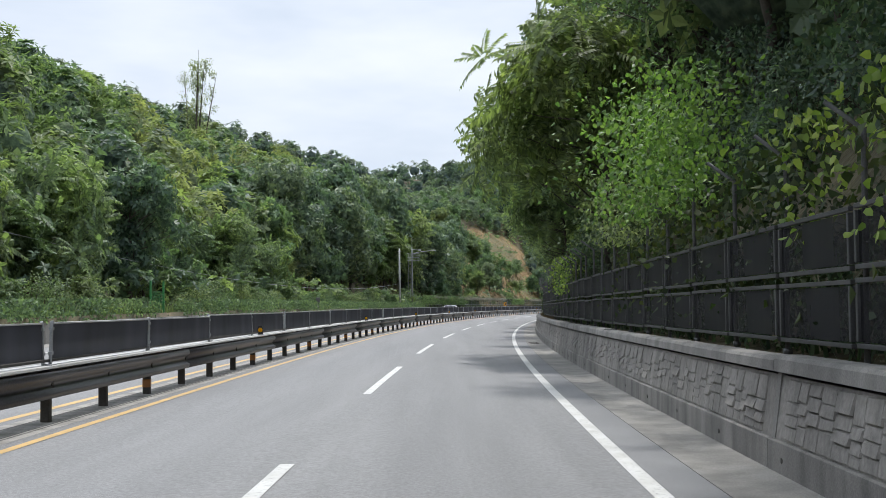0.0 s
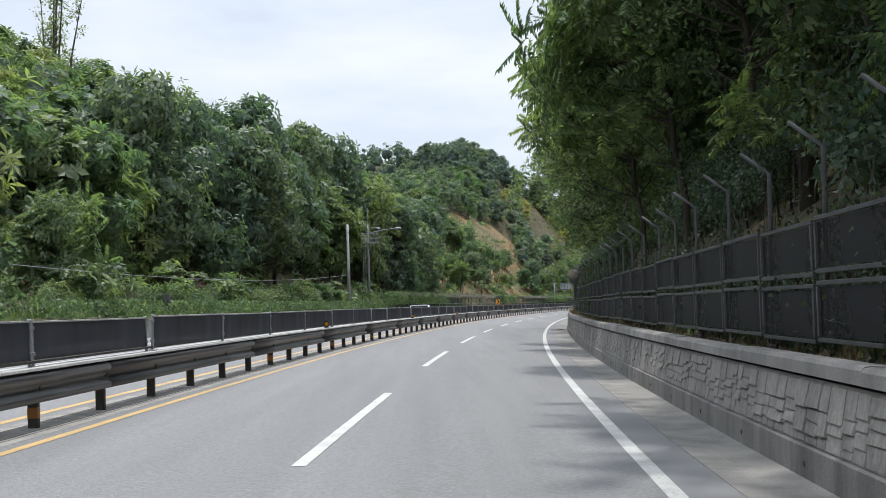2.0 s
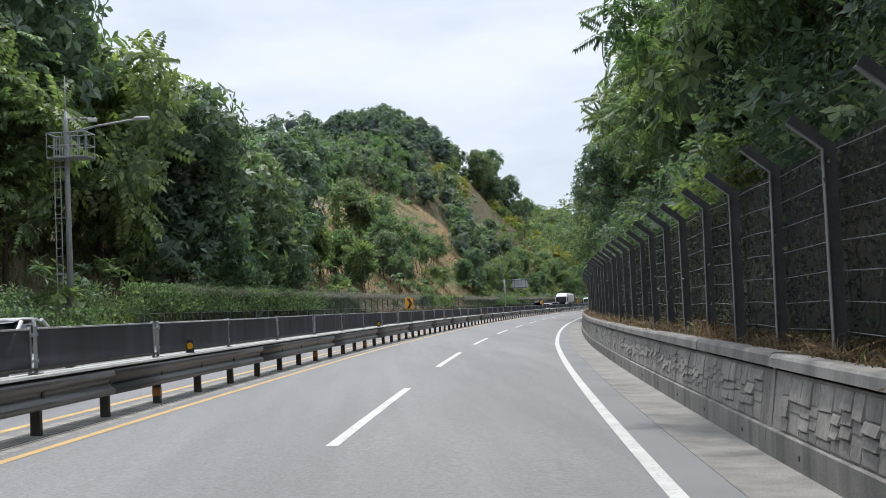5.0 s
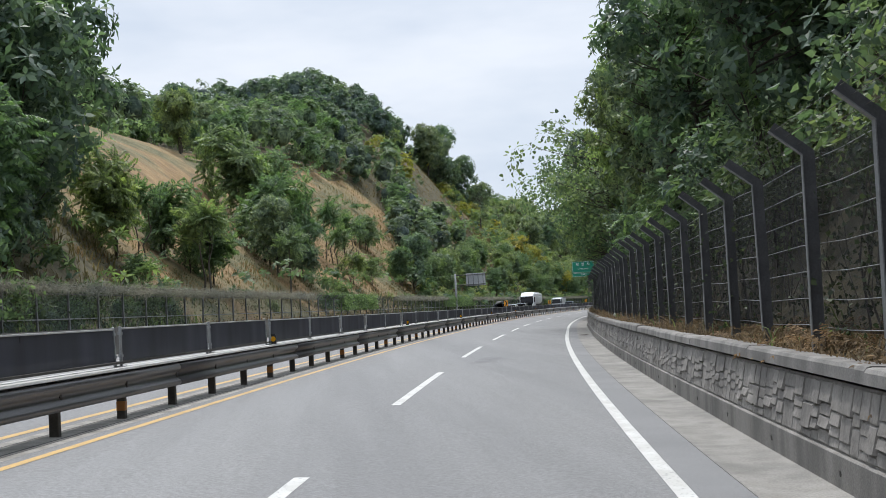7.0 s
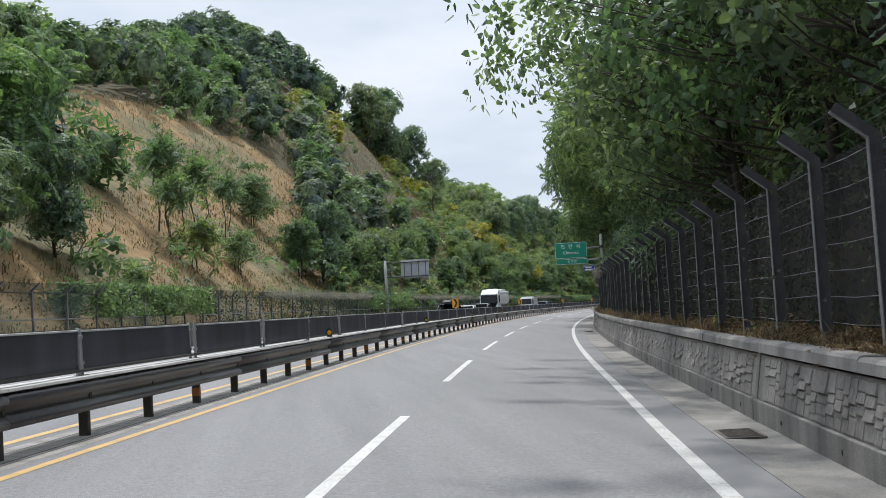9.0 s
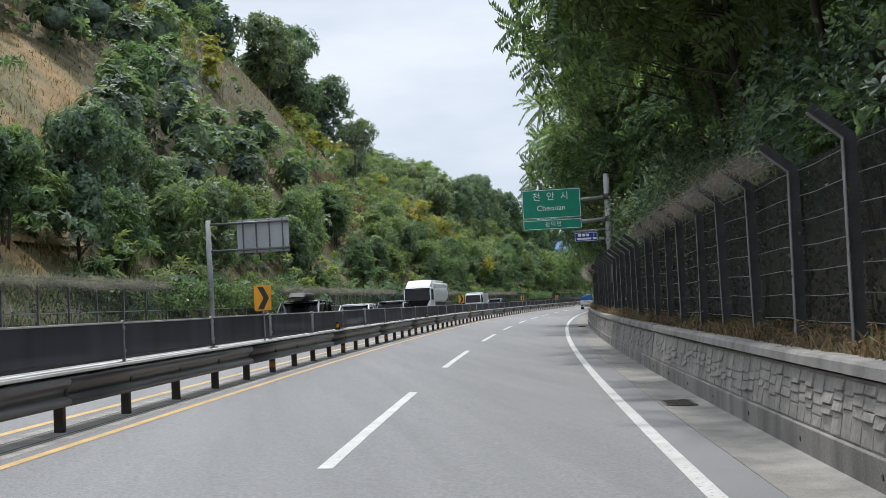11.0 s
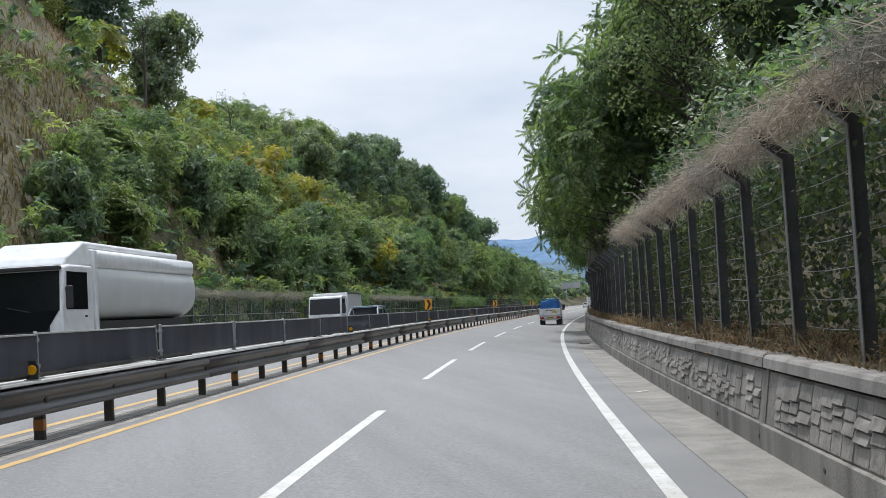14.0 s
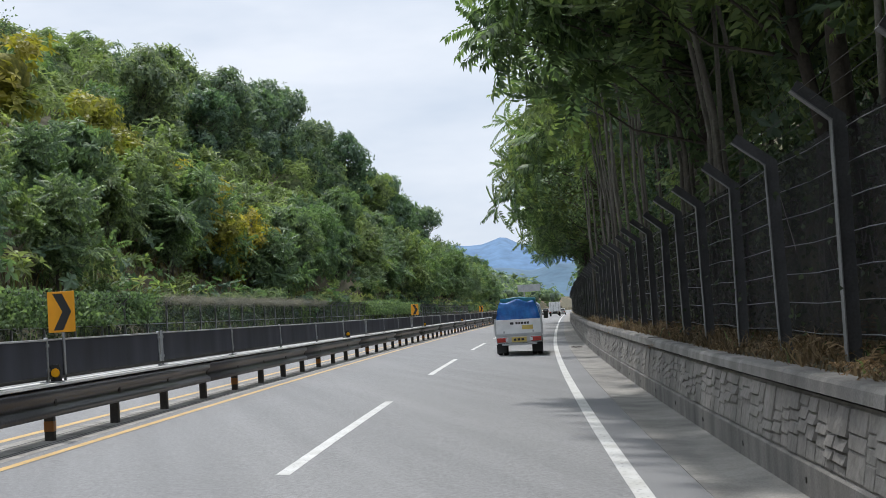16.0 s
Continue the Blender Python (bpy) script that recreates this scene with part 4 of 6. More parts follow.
    cr.parent = root
    return root


def tufts(g, c, d, k, length, width):
    """Leaf tufts: k fronds spread like a star from each point c round the way d; the fronds of one tuft share its middle."""
    n = len(c)
    fr = frames_for(d, g)
    az = np.arange(k)[None] * math.tau / k + g.uniform(-0.35, 0.35, (n, k))
    el = g.uniform(-0.35, 0.6, (n, k))
    L = length * g.uniform(0.65, 1.25, (n, k))
    out = np.stack([np.cos(az) * np.cos(el), np.sin(az) * np.cos(el), np.sin(el)], -1)
    side = np.stack([-np.sin(az), np.cos(az), np.zeros_like(az)], -1) * (width * g.uniform(0.7, 1.2, (n, k)) * 0.5)[..., None]
    rise = np.array([0, 0, 1.0]) * L[..., None]
    mid = out * L[..., None] * 0.5 + rise * 0.1
    loc = np.stack([mid - side - rise * 0.06, out * L[..., None] - rise * 0.1, mid + side - rise * 0.06], 2).reshape(n, k * 3, 3)
    v = np.concatenate([np.zeros((n, 1, 3)), loc], 1)
    v = np.einsum("nij,nvj->nvi", fr, v) + c[:, None]
    q = np.array([(0, 1 + 3 * i, 2 + 3 * i, 3 + 3 * i) for i in range(k)])
    return v, q


def cluster(g, n, radius, k, length, width):
    """A spray of leaf tufts round a twig end."""
    d = unit(g.normal(size=(n, 3)) + np.array([0, 0, 0.3]))
    v, q = tufts(g, d * radius * g.uniform(0.4, 1.0, (n, 1)), d + np.array([0, 0, 0.6]), k, length, width)
    return v[:, q].reshape(-1, 4, 3)


rng = np.random.default_rng(5)
ROS = [rosette(rng, 9, 1.4, 10, 0.36, 0.115) for _ in range(5)]
ROS_S = [rosette(rng, 8, 0.9, 8, 0.24, 0.09) for _ in range(4)]
ROS_M = [rosette(rng, 9, 1.25, 8, 0.36, 0.15) for _ in range(4)]
SPRAY = [leaf_spray(rng, 50, 0.75, 0.2, 0.12) for _ in range(5)]
SPRAY_BIG = [leaf_spray(rng, 24, 0.8, 0.32, 0.26, hearts) for _ in range(4)]
SPRAY_FINE = [cluster(rng, 9, 0.8, 5, 0.46, 0.2) for _ in range(5)]
SPRAY_FEATHER = [cluster(rng, 6, 0.75, 7, 0.7, 0.19) for _ in range(5)]
STARS = [rosette(rng, 11, 1.15, 10, 0.26, 0.085) for _ in range(3)]
HEAVEN = "tall tree with long feathery pinnate leaves"
BROAD = "dense broad-leaved tree with dark green leaves"

tall_a = tree_proto("tree", rng, 13.5, 4.0, 4.3, ROS, 84, M_LEAF_A, -3.4, 0.15, HEAVEN)
tall_b = tree_proto("tree", rng, 11.5, 3.2, 3.9, ROS, 76, M_LEAF_A, -3.2, 0.15, HEAVEN)
tall_c = tree_proto("tree", rng, 12.5, 3.4, 4.2, SPRAY, 160, M_LEAF_B, -2.6, 0.17, BROAD)
tall_d = tree_proto("tree", rng, 14.5, 4.6, 4.5, SPRAY_FINE, 140, M_LEAF_C, -2.4, 0.2, BROAD)
big_leaf = tree_proto("tree", rng, 10.8, 3.6, 4.1, SPRAY_BIG, 130, M_LEAF_B, -4.6, 0.16, "tree with large heart-shaped leaves reaching over the road")
mid_a = tree_proto("tree", rng, 7.5, 0.8, 2.7, ROS_M, 64, M_LEAF_A, 0.6, 0.10, "young tree with feathery pinnate leaves", stems=2)
mid_b = tree_proto("tree", rng, 8.5, 0.6, 3.1, SPRAY_FEATHER, 120, M_LEAF_B, 0.5, 0.13, "bushy broad-leaved tree on the hillside", stems=2)
mid_c = tree_proto("tree", rng, 10.0, 0.8, 3.4, SPRAY_FINE, 150, M_LEAF_C, 0.3, 0.15, "dark broad-leaved tree on the hillside")
mid_y = tree_proto("tree", rng, 7.0, 0.8, 2.8, SPRAY_FINE, 95, M_LEAF_Y, 0.3, 0.11, "tree with yellowing leaves on the hillside", stems=2)
slim = tree_proto("tree", rng, 12.0, 5.0, 3.4, ROS, 30, M_LEAF_A, -2.4, 0.055, "cluster of slender pale stems with feathery leaves", stems=6, bark=M_TWIG, spread=1.6)
small_a = tree_proto("tree", rng, 4.8, 3.1, 1.2, STARS, 9, M_LEAF_A, 0.0, 0.055, "small slender tree with feathery leaves on dry grass", stems=2)
shrub_a = tree_proto("shrub", rng, 2.7, 0.1, 1.5, SPRAY, 34, M_LEAF_B, 0.0, 0.035, "leafy green shrub beside the fence", "shrub", 3)
shrub_b = tree_proto("shrub", rng, 3.4, 0.1, 1.7, ROS_S, 26, M_LEAF_A, 0.0, 0.04, "clump of feathery-leaved green saplings", "shrub", 3)
shrub_c = tree_proto("shrub", rng, 4.2, 0.1, 1.9, SPRAY, 52, M_LEAF_C, 0.0, 0.045, "dark leafy bush behind the fence", "shrub", 3)
used = set()


def plant(proto, s, l, size=1.0, turn=None, sink=0.1, z=None):
    """Stands a tree on the ground there; the first one of a kind is the proto itself."""
    zz = float(ground_z(s, l)) if z is None else z
    m = at(s, l, zz - sink, rng.uniform(0, 360) if turn is None else turn)
    if proto.name not in used:
        used.add(proto.name)
        proto.matrix_basis = m @ Matrix.Diagonal((size, size, size, 1))
        return proto
    t = copy_thing(proto, m)
    t.scale = (size, size, size * rng.uniform(0.92, 1.1))
    return t


# the yellowing and the tall dark trees that stand out on the hillside
for p, s, l, k in ((mid_y, 479, -26, 0.9), (mid_y, 484, -27, 1.0), (mid_y, 489, -24, 0.9), (mid_y, 494, -22.5, 0.9), (mid_y, 499, -22, 0.8), (mid_y, 474, -23, 0.7), (mid_y, 510, -22, 0.7), (mid_y, 486, -21, 0.85), (mid_y, 494, -20, 0.8), (mid_y, 503, -19.6, 0.75), (mid_y, 477, -25, 1.0),
                   (mid_c, 448, -40, 1.3), (mid_c, 455, -43, 1.5), (mid_c, 463, -40, 1.35), (mid_c, 440, -41, 1.2), (mid_c, 470, -37, 1.1),
                   (mid_a, 336.0, 7.6, 0.8), (mid_c, 224.5, -21.5, 1.15), (mid_c, 229.0, -22.5, 1.2), (mid_c, 504, -30.5, 0.95), (mid_c, 511, -32, 1.12), (mid_c, 519, -30.5, 1.05), (mid_c, 528, -31, 1.2), (mid_c, 537, -30, 1.2), (mid_c, 547, -31, 1.2), (mid_c, 560, -31, 1.25), (mid_c, 573, -30, 1.25), (mid_c, 586, -29, 1.3), (mid_b, 600, -28, 1.4), (mid_c, 615, -27, 1.3), (mid_b, 632, -26, 1.4), (mid_c, 650, -25, 1.3)):
    t = plant(p, s, l, k)
    t["group"] = "trees on the hillside"

# row of tall trees behind the fence
FAR_S = [0, 12, 16, 36, 42, 62, 68, 118, 134, 144, 152, 190, 200, 237, 250, 275, 290, 314, 322, 340, 346, 362, 398, 412, 424, 560]
FAR_L = [5.4, 5.4, 7.4, 7.4, 6.4, 6.4, 6.6, 6.6, 6.6, 6.4, 7.2, 7.2, 7.6, 6.2, 5.0, 5.0, 6.2, 6.2, 6.6, 6.6, 5.2, 5.2, 6.4, 5.4, 4.7, 4.7]
TALL_S, TALL_K = [0, 185, 200, 236, 246, 285, 296, 392, 400, 416, 430], [1.0, 0.95, 0.74, 0.72, 0.66, 0.7, 1.0, 1.0, 0.78, 0.78, 1.0]
row_rng = np.random.default_rng(77)
s = -14.0
while s < 560:
    if 363 < s < 397:
        s = 398.0
    if 327 < s < 338:
        s = 339.0
    lead = row_rng.random() * (0.66 if 150 < s < 240 else 1.0)
    p = tall_a if lead < 0.45 else tall_b if lead < 0.66 else tall_c if lead < 0.88 else tall_d
    if 133 < s < 145 or 252 < s < 268:
        p = big_leaf
    far, k = np.interp(s, FAR_S, FAR_L), np.interp(s, TALL_S, TALL_K)
    if 418 < s < 470 and lead < 0.7:
        p = slim
    if p is big_leaf:
        k = 0.82 if s < 200 else 0.66
    t = plant(p, s, far + row_rng.uniform(0, 1.3), k * row_rng.uniform(0.88, 1.1), row_rng.uniform(-35, 35) + (180 if 150 < s < 226 else 0))
    t["group"] = "trees along the wall"
    s += row_rng.uniform(3.4, 4.8) * (0.85 if 240 < s < 290 else 1.0)
for p, s, l, k, turn in ((tall_b, 37.0, 4.3, 0.80, 5), (tall_a, 43.0, 4.5, 0.76, -10), (tall_d, 204.0, 5.9, 0.60, 5), (tall_d, 213.0, 5.8, 0.62, -10), (tall_d, 222.0, 5.7, 0.60, 15), (tall_d, 231.0, 5.6, 0.62, 0),
                         (big_leaf, 244.0, 5.5, 0.74, 10), (big_leaf, 250.5, 5.4, 0.70, -15), (big_leaf, 257.5, 5.3, 0.68, 5), (tall_b, 84.0, 5.2, 0.8, 0), (tall_b, 97.0, 5.3, 0.8, 10), (big_leaf, 127.0, 5.8, 0.66, 5), (big_leaf, 133.5, 5.8, 0.70, -10),
                         (tall_d, 346.0, 5.8, 0.72, 5), (tall_c, 350.5, 5.0, 0.74, -10), (tall_d, 354.0, 4.6, 0.66, 10), (tall_c, 358.5, 4.5, 0.72, 0), (tall_d, 361.0, 4.4, 0.62, 30), (tall_a, 360.0, 4.6, 0.66, 15),
                         (tall_a, 406.0, 5.3, 0.70, 10), (tall_a, 414.0, 4.9, 0.74, 0), (tall_b, 424.0, 4.7, 0.78, -6), (tall_b, 431.0, 4.5, 0.84, 8)):
    t = plant(p, s, l, k, turn)
    t["group"] = "trees along the wall"
s = -10.0
while s < 480:
    p = shrub_c if rng.random() < 0.75 else shrub_b
    t = plant(p, s, rng.uniform(6.6, 7.8) if s < 118 else rng.uniform(5.2, 6.4), rng.uniform(0.6, 1.0))
    t["group"] = "bushes behind the fence"
    s += rng.uniform(2.0, 3.2) * (1.0 if s < 125 else 1.6)

# front of the left-hand hillside
s = 8.0
while s < 760:
    open_ground = 238 < s < 322
    lead = rng.random()
    if open_ground:
        t = plant(small_a if lead < 0.6 else shrub_b, s, rng.uniform(-25, -18), rng.uniform(0.6, 1.0))
        s += rng.uniform(6.0, 11.0)
    else:
        p = mid_a if lead < 0.5 else mid_b if lead < 0.64 else mid_c if lead < 0.88 else shrub_b
        if (192 < s < 216 or 122 < s < 168) and lead < 0.7:
            p = mid_c
        if s > 380 and p is mid_c:
            p = mid_a
        big = np.interp(s, [0, 60, 112, 132, 180, 210, 222, 300, 400, 440, 560, 760], [0.9, 0.85, 0.85, 1.3, 1.35, 1.2, 0.72, 0.6, 0.65, 0.62, 1.05, 1.1])
        t = plant(p, s, rng.uniform(-22.5, -18.6) - (3.2 if 108 < s < 184 else 0.0), rng.uniform(0.8, 1.1) * big)
        s += rng.uniform(2.6, 4.6) * (1.25 if big > 1.2 else 1.0)
    t["group"] = "trees at the foot of the hillside"
for s in np.arange(5, 560, 2.9):
    if 236 < s < 325 and rng.random() < 0.75:
        continue
    if 58 < s < 67:
        continue
    t = plant(shrub_a if rng.random() < 0.7 else shrub_b, s + rng.uniform(-1, 1), rng.uniform(-18.2, -17.2), rng.uniform(0.35, 0.7))
    t["group"] = "shrubs along the far fence"
# single trees that stand out
for p, s, l, k in ((small_a, 244.8, -18.9, 1.25), (mid_c, 270, -21, 0.75), (mid_a, 274, -22.5, 1.0), (mid_c, 278, -20.8, 0.7), (mid_a, 249, -20, 0.55), (mid_a, 247, -22, 0.6), (mid_a, 284, -28, 1.1), (mid_a, 289, -27, 1.0), (small_a, 298, -22, 1.1), (small_a, 302, -24, 1.25), (small_a, 306, -23, 1.2), (mid_b, 300, -39, 0.9), (mid_c, 306, -41, 0.9), (mid_b, 311, -38, 0.85), (mid_c, 315, -42, 0.9), (mid_a, 330, -26, 0.6)):
    t = plant(p, s, l, k * 0.8 if p in (mid_b, mid_c) else k)
    t["group"] = "trees on the hillside"


def lump():
    bm = bmesh.new()
    bmesh.ops.create_icosphere(bm, subdivisions=2, radius=1)
    bm.verts.index_update()
    v, f = np.array([v.co for v in bm.verts]), np.array([[v.index for v in f.verts] for f in bm.faces])
    bm.free()
    return v, f


LUMP_V, LUMP_F = lump()
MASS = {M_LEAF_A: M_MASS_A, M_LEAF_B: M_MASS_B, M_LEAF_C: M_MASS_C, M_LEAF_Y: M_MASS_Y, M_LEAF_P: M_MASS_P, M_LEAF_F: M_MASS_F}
FEATHERY = (M_LEAF_A, M_LEAF_P)


def woodland(name, s0, s1, ls, gap, mats, seed, label, skip=None, tall=(6, 10), n=50, leaf=0.7, low=0.12, lobes_n=11, inner=0.5):
    """Far woods: rounded crowns of many leaf tufts set in lobes round a lump coloured dark for inner shade; each kind
    of tree is one mesh.
    """
    g = np.random.default_rng(seed)
    verts, quads, tris, count = ([[] for _ in mats] for _ in range(4))
    count = [0] * len(mats)
    for s in np.arange(s0, s1, gap):
        for l in np.arange(*ls):
            ss, ll = s + g.uniform(-0.5, 0.5) * gap, l + g.uniform(-0.5, 0.5) * gap
            if skip and skip(ss, ll, g):
                continue
            h = g.uniform(*tall)
            base = W(ss, ll, float(ground_z(ss, ll)))
            m = g.integers(len(mats))
            rh, rv = max(h * g.uniform(0.30, 0.38), gap * 0.5), h * (1 - low) * 0.5
            mid = base + np.array([0, 0, h - rv])
            d = unit(g.normal(size=(lobes_n, 3)) + np.array([0, 0, 0.3]))
            d[0] = (0, 0, 1)
            c = mid + d * np.array([rh, rh, rv]) * 0.62
            r = np.array([rh, rh, rv]) * g.uniform(0.34, 0.52, (lobes_n, 1))
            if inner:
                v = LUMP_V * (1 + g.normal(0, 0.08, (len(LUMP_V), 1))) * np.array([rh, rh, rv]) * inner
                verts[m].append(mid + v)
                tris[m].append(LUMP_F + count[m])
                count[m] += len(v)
            k = g.integers(0, lobes_n, n)
            e = unit(g.normal(size=(n, 3)) + d[k] * 0.8 + np.array([0, 0, 0.45]))
            p = c[k] + e * r[k] * g.uniform(0.5, 1.12, (n, 1))
            fine = mats[m] in FEATHERY
            size = leaf * g.uniform(0.85, 1.15)
            v, q = tufts(g, p, e + np.array([0, 0, 0.5]), 6 if fine else 5, size if fine else size * 0.82, size * (0.3 if fine else 0.5))
            nv = v.shape[1]
            quads[m].append((q[None] + (np.arange(n) * nv)[:, None, None] + count[m]).reshape(-1, 4))
            verts[m].append(v.reshape(-1, 3))
            count[m] += n * nv
    for vv, q, t, mat in zip(verts, quads, tris, mats):
        if not vv:
            continue
        q, t = np.concatenate(q), np.concatenate(t) if t else np.zeros((0, 3), int)
        me = bpy.data.meshes.new(name)
        put_faces(me, np.concatenate(vv), [q, t])
        me.materials.append(mat)
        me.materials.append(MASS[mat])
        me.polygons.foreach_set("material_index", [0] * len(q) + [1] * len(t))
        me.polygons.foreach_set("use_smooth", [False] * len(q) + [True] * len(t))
        tagged(new(name, me), label, name, kind="stuff")


def bare(s, l):
    """The dry grassy cutting, clear of trees."""
    right = np.interp(-l, [18, 20, 26, 30, 45, 55], [318, 326, 350, 363, 360, 352])
    return 236 + np.clip(-l - 30, 0, 30) * 0.8 < s < right and l > np.interp(s, [236, 270, 320, 362], [-38, -43, -46, -36])


def bare_slope(s, l, g):
    return bare(s, l) and g.random() < 0.97


def part_bare(s, l, g):
    return bare_slope(s, l, g) or (385 < s < 472 and -42 < l < -25 and g.random() < 0.72)


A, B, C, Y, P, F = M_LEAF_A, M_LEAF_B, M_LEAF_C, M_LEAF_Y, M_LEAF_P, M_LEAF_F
woodland("woodland", -10, 236, (-24, -62, -4.6), 4.6, (A, B, C, A, P, C), 11, "mixed green woods on a steep hillside", bare_slope, (5.0, 8.8), 110, 0.74)
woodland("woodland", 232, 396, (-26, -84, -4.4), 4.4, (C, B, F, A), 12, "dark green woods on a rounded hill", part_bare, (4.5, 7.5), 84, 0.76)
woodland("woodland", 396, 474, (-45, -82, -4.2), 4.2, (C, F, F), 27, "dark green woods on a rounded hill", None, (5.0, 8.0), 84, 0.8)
woodland("woodland", 396, 470, (-26, -44, -4.8), 4.8, (P, P, A, Y, P), 24, "mixed green woods above olive grass", part_bare, (3.0, 5.0), 70, 0.66, 0.1, 9, 0)
woodland("woodland", 470, 500, (-23, -60, -4.4), 4.4, (Y, P, P), 26, "light green and yellowing bushy trees on a hillside", part_bare, (3.0, 5.0), 60, 0.6, 0.1, 9, 0)
woodland("woodland", 500, 740, (-24, -60, -5.0), 5.0, (P, P, A, P), 13, "mixed green woods on a hillside", None, (4.2, 7.0), 90, 0.70)
woodland("woodland", 472, 512, (-21, -29, -7.0), 7.0, (Y, P), 22, "yellowing trees among the woods", lambda s, l, g: g.random() < 0.35, (4.0, 6.5), 100, 0.66)
woodland("undergrowth", 0, 330, (-18.5, -30, -2.6), 2.6, (A, B, C), 14, "green undergrowth of shrubs on the hillside", bare_slope, (1.4, 3.0), 12, 0.5, 0.1, 4, 0)
woodland("undergrowth", 330, 760, (-17.4, -29, -2.2), 2.2, (A, B, P, C), 25, "green undergrowth of shrubs on the hillside", lambda s, l, g: bare_slope(s, l, g) or (s < 432 and l < -20 and g.random() < 0.5), (1.2, 2.8), 12, 0.5, 0.1, 4, 0)
woodland("woodland", -20, 640, (10.5, 22, 4.8), 4.8, (B, C), 15, "dark woods on the bank behind the fence", lambda s, l, g: (358 < s < 400 and l < 19) or (414 < s < 470 and l < 24), (9, 13.5), 110, 0.75, 0.05, 12, 0.6)
woodland("undergrowth", -15, 460, (5.6, 12.0, 2.0), 2.0, (C, C, B), 16, "dark undergrowth behind the wire fence", lambda s, l, g: (s < 118 and l < 8.0) or (s > 414 and g.random() < 0.6), (2.0, 4.2), 26, 0.3, 0.15, 5, 0)
woodland("undergrowth", 240, 350, (-20, -50, -5.0), 5.0, (A, B), 17, "scattered green bushes on a dry grassy slope", lambda s, l, g: not bare(s, l) or g.random() < 0.6, (1.2, 3.6), 24, 0.5, 0.2, 4, 0)
woodland("undergrowth", 300, 470, (-24, -84, -4.2), 4.2, (B, C), 18, "low dark growth between trees on the hill", part_bare, (1.5, 3.5), 8, 0.6, 0.2, 3, 0)
# the ridge gets its distance haze from the blue-tinted F leaves
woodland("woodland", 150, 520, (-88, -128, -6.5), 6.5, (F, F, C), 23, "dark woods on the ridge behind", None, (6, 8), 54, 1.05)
woodland("woodland", 740, 1000, (-20, -70, -7.5), 7.5, (B, C), 20, "far woods along the road", None, (6, 10), 16, 1.5)
woodland("woodland", 640, 1000, (9, 40, 7.5), 7.5, (B, C), 21, "far woods along the road", None, (6, 10), 16, 1.5)


# matted dry grass on the bare cutting
cs, cl = np.arange(232, 366, 2.0), np.arange(-17, -54, -2.0)
cv = W(cs[:, None], cl[None, :], ground_z(cs[:, None], cl[None, :]) + 0.07).reshape(-1, 3)
cf = [(i * len(cl) + k, i * len(cl) + k + 1, (i + 1) * len(cl) + k + 1, (i + 1) * len(cl) + k) for i in range(len(cs) - 1) for k in range(len(cl) - 1) if bare(cs[i] + 1, cl[k] - 1)]
tagged(thing("dry_thatch", cv, cf, M_THATCH, None, True), "matted tan dry grass on a steep cutting", "grass", kind="stuff")

# ---------------------------------------------------------------- grass, vines and litter
def blades(g, base, height, width, lean=0.5):
    """Bent grass blades as two quads each."""
    n = len(base)
    az = g.uniform(0, math.tau, n)
    d = np.stack([np.cos(az), np.sin(az), np.zeros(n)], -1)
    sd = np.stack([-np.sin(az), np.cos(az), np.zeros(n)], -1) * width[:, None] * 0.5
    up = np.array([0, 0, 1.0])
    k = g.uniform(0.2, 1.0, n)[:, None] * lean
    m = base + up * height[:, None] * 0.6 + d * height[:, None] * k * 0.45
    t = base + up * height[:, None] * (1 - 0.35 * k) + d * height[:, None] * k * 1.15
    q1 = np.stack([base - sd, base + sd, m + sd * 0.8, m - sd * 0.8], 1)
    q2 = np.stack([m - sd * 0.8, m + sd * 0.8, t + sd * 0.15, t - sd * 0.15], 1)
    return np.concatenate([q1, q2])


def grass(name, mat, label, seed, spans, l0, l1, per_m, height, width, lean=0.6):
    g = np.random.default_rng(seed)
    out = []
    for s0, s1 in spans:
        n = int((s1 - s0) * per_m)
        s = g.uniform(s0, s1, n)
        clump = 0.5 + 0.5 * np.sin(s * 1.7 + 3 * np.sin(s * 0.37))
        l = l0 + (l1 - l0) * g.uniform(0, 1, n) ** 0.9
        base = W(s, l, ground_z(s, l) - 0.03)
        out.append(blades(g, base, g.uniform(*height, n) * (0.55 + 0.7 * clump), g.uniform(*width, n), lean))
    return tagged(new(name, quads_mesh(name, np.concatenate(out), mat)), label, "grass", kind="stuff")


grass("dry_grass", M_DRY, "dry brown grass and fern fronds on top of the wall", 21, ((116, 470),), 3.12, 3.95, 150, (0.10, 0.36), (0.012, 0.028), 1.5)
grass("dry_grass", M_DRY, "thin dry grass along the wall's top", 22, ((60, 116),), 3.15, 3.7, 22, (0.08, 0.28), (0.01, 0.025), 0.7)
grass("weeds", M_LEAF_C, "dark weeds behind the panel fence", 29, ((-12, 118),), 3.55, 5.2, 90, (0.2, 0.6), (0.03, 0.06), 0.8)
grass("weeds", M_LEAF_B, "green weeds among dry grass on the wall", 23, ((75, 470),), 3.2, 4.6, 5, (0.12, 0.4), (0.02, 0.05), 0.8)
grass("dry_grass", M_STRAW, "dry tan grass covering a steep cutting", 24, ((232, 370),), -20, -50, 90, (0.05, 0.14), (0.03, 0.06), 1.5)
grass("dry_grass", M_STRAW, "dry tan grass among shrubs on the slope", 25, ((232, 330),), -16.6, -22, 140, (0.15, 0.4), (0.02, 0.04), 1.0)
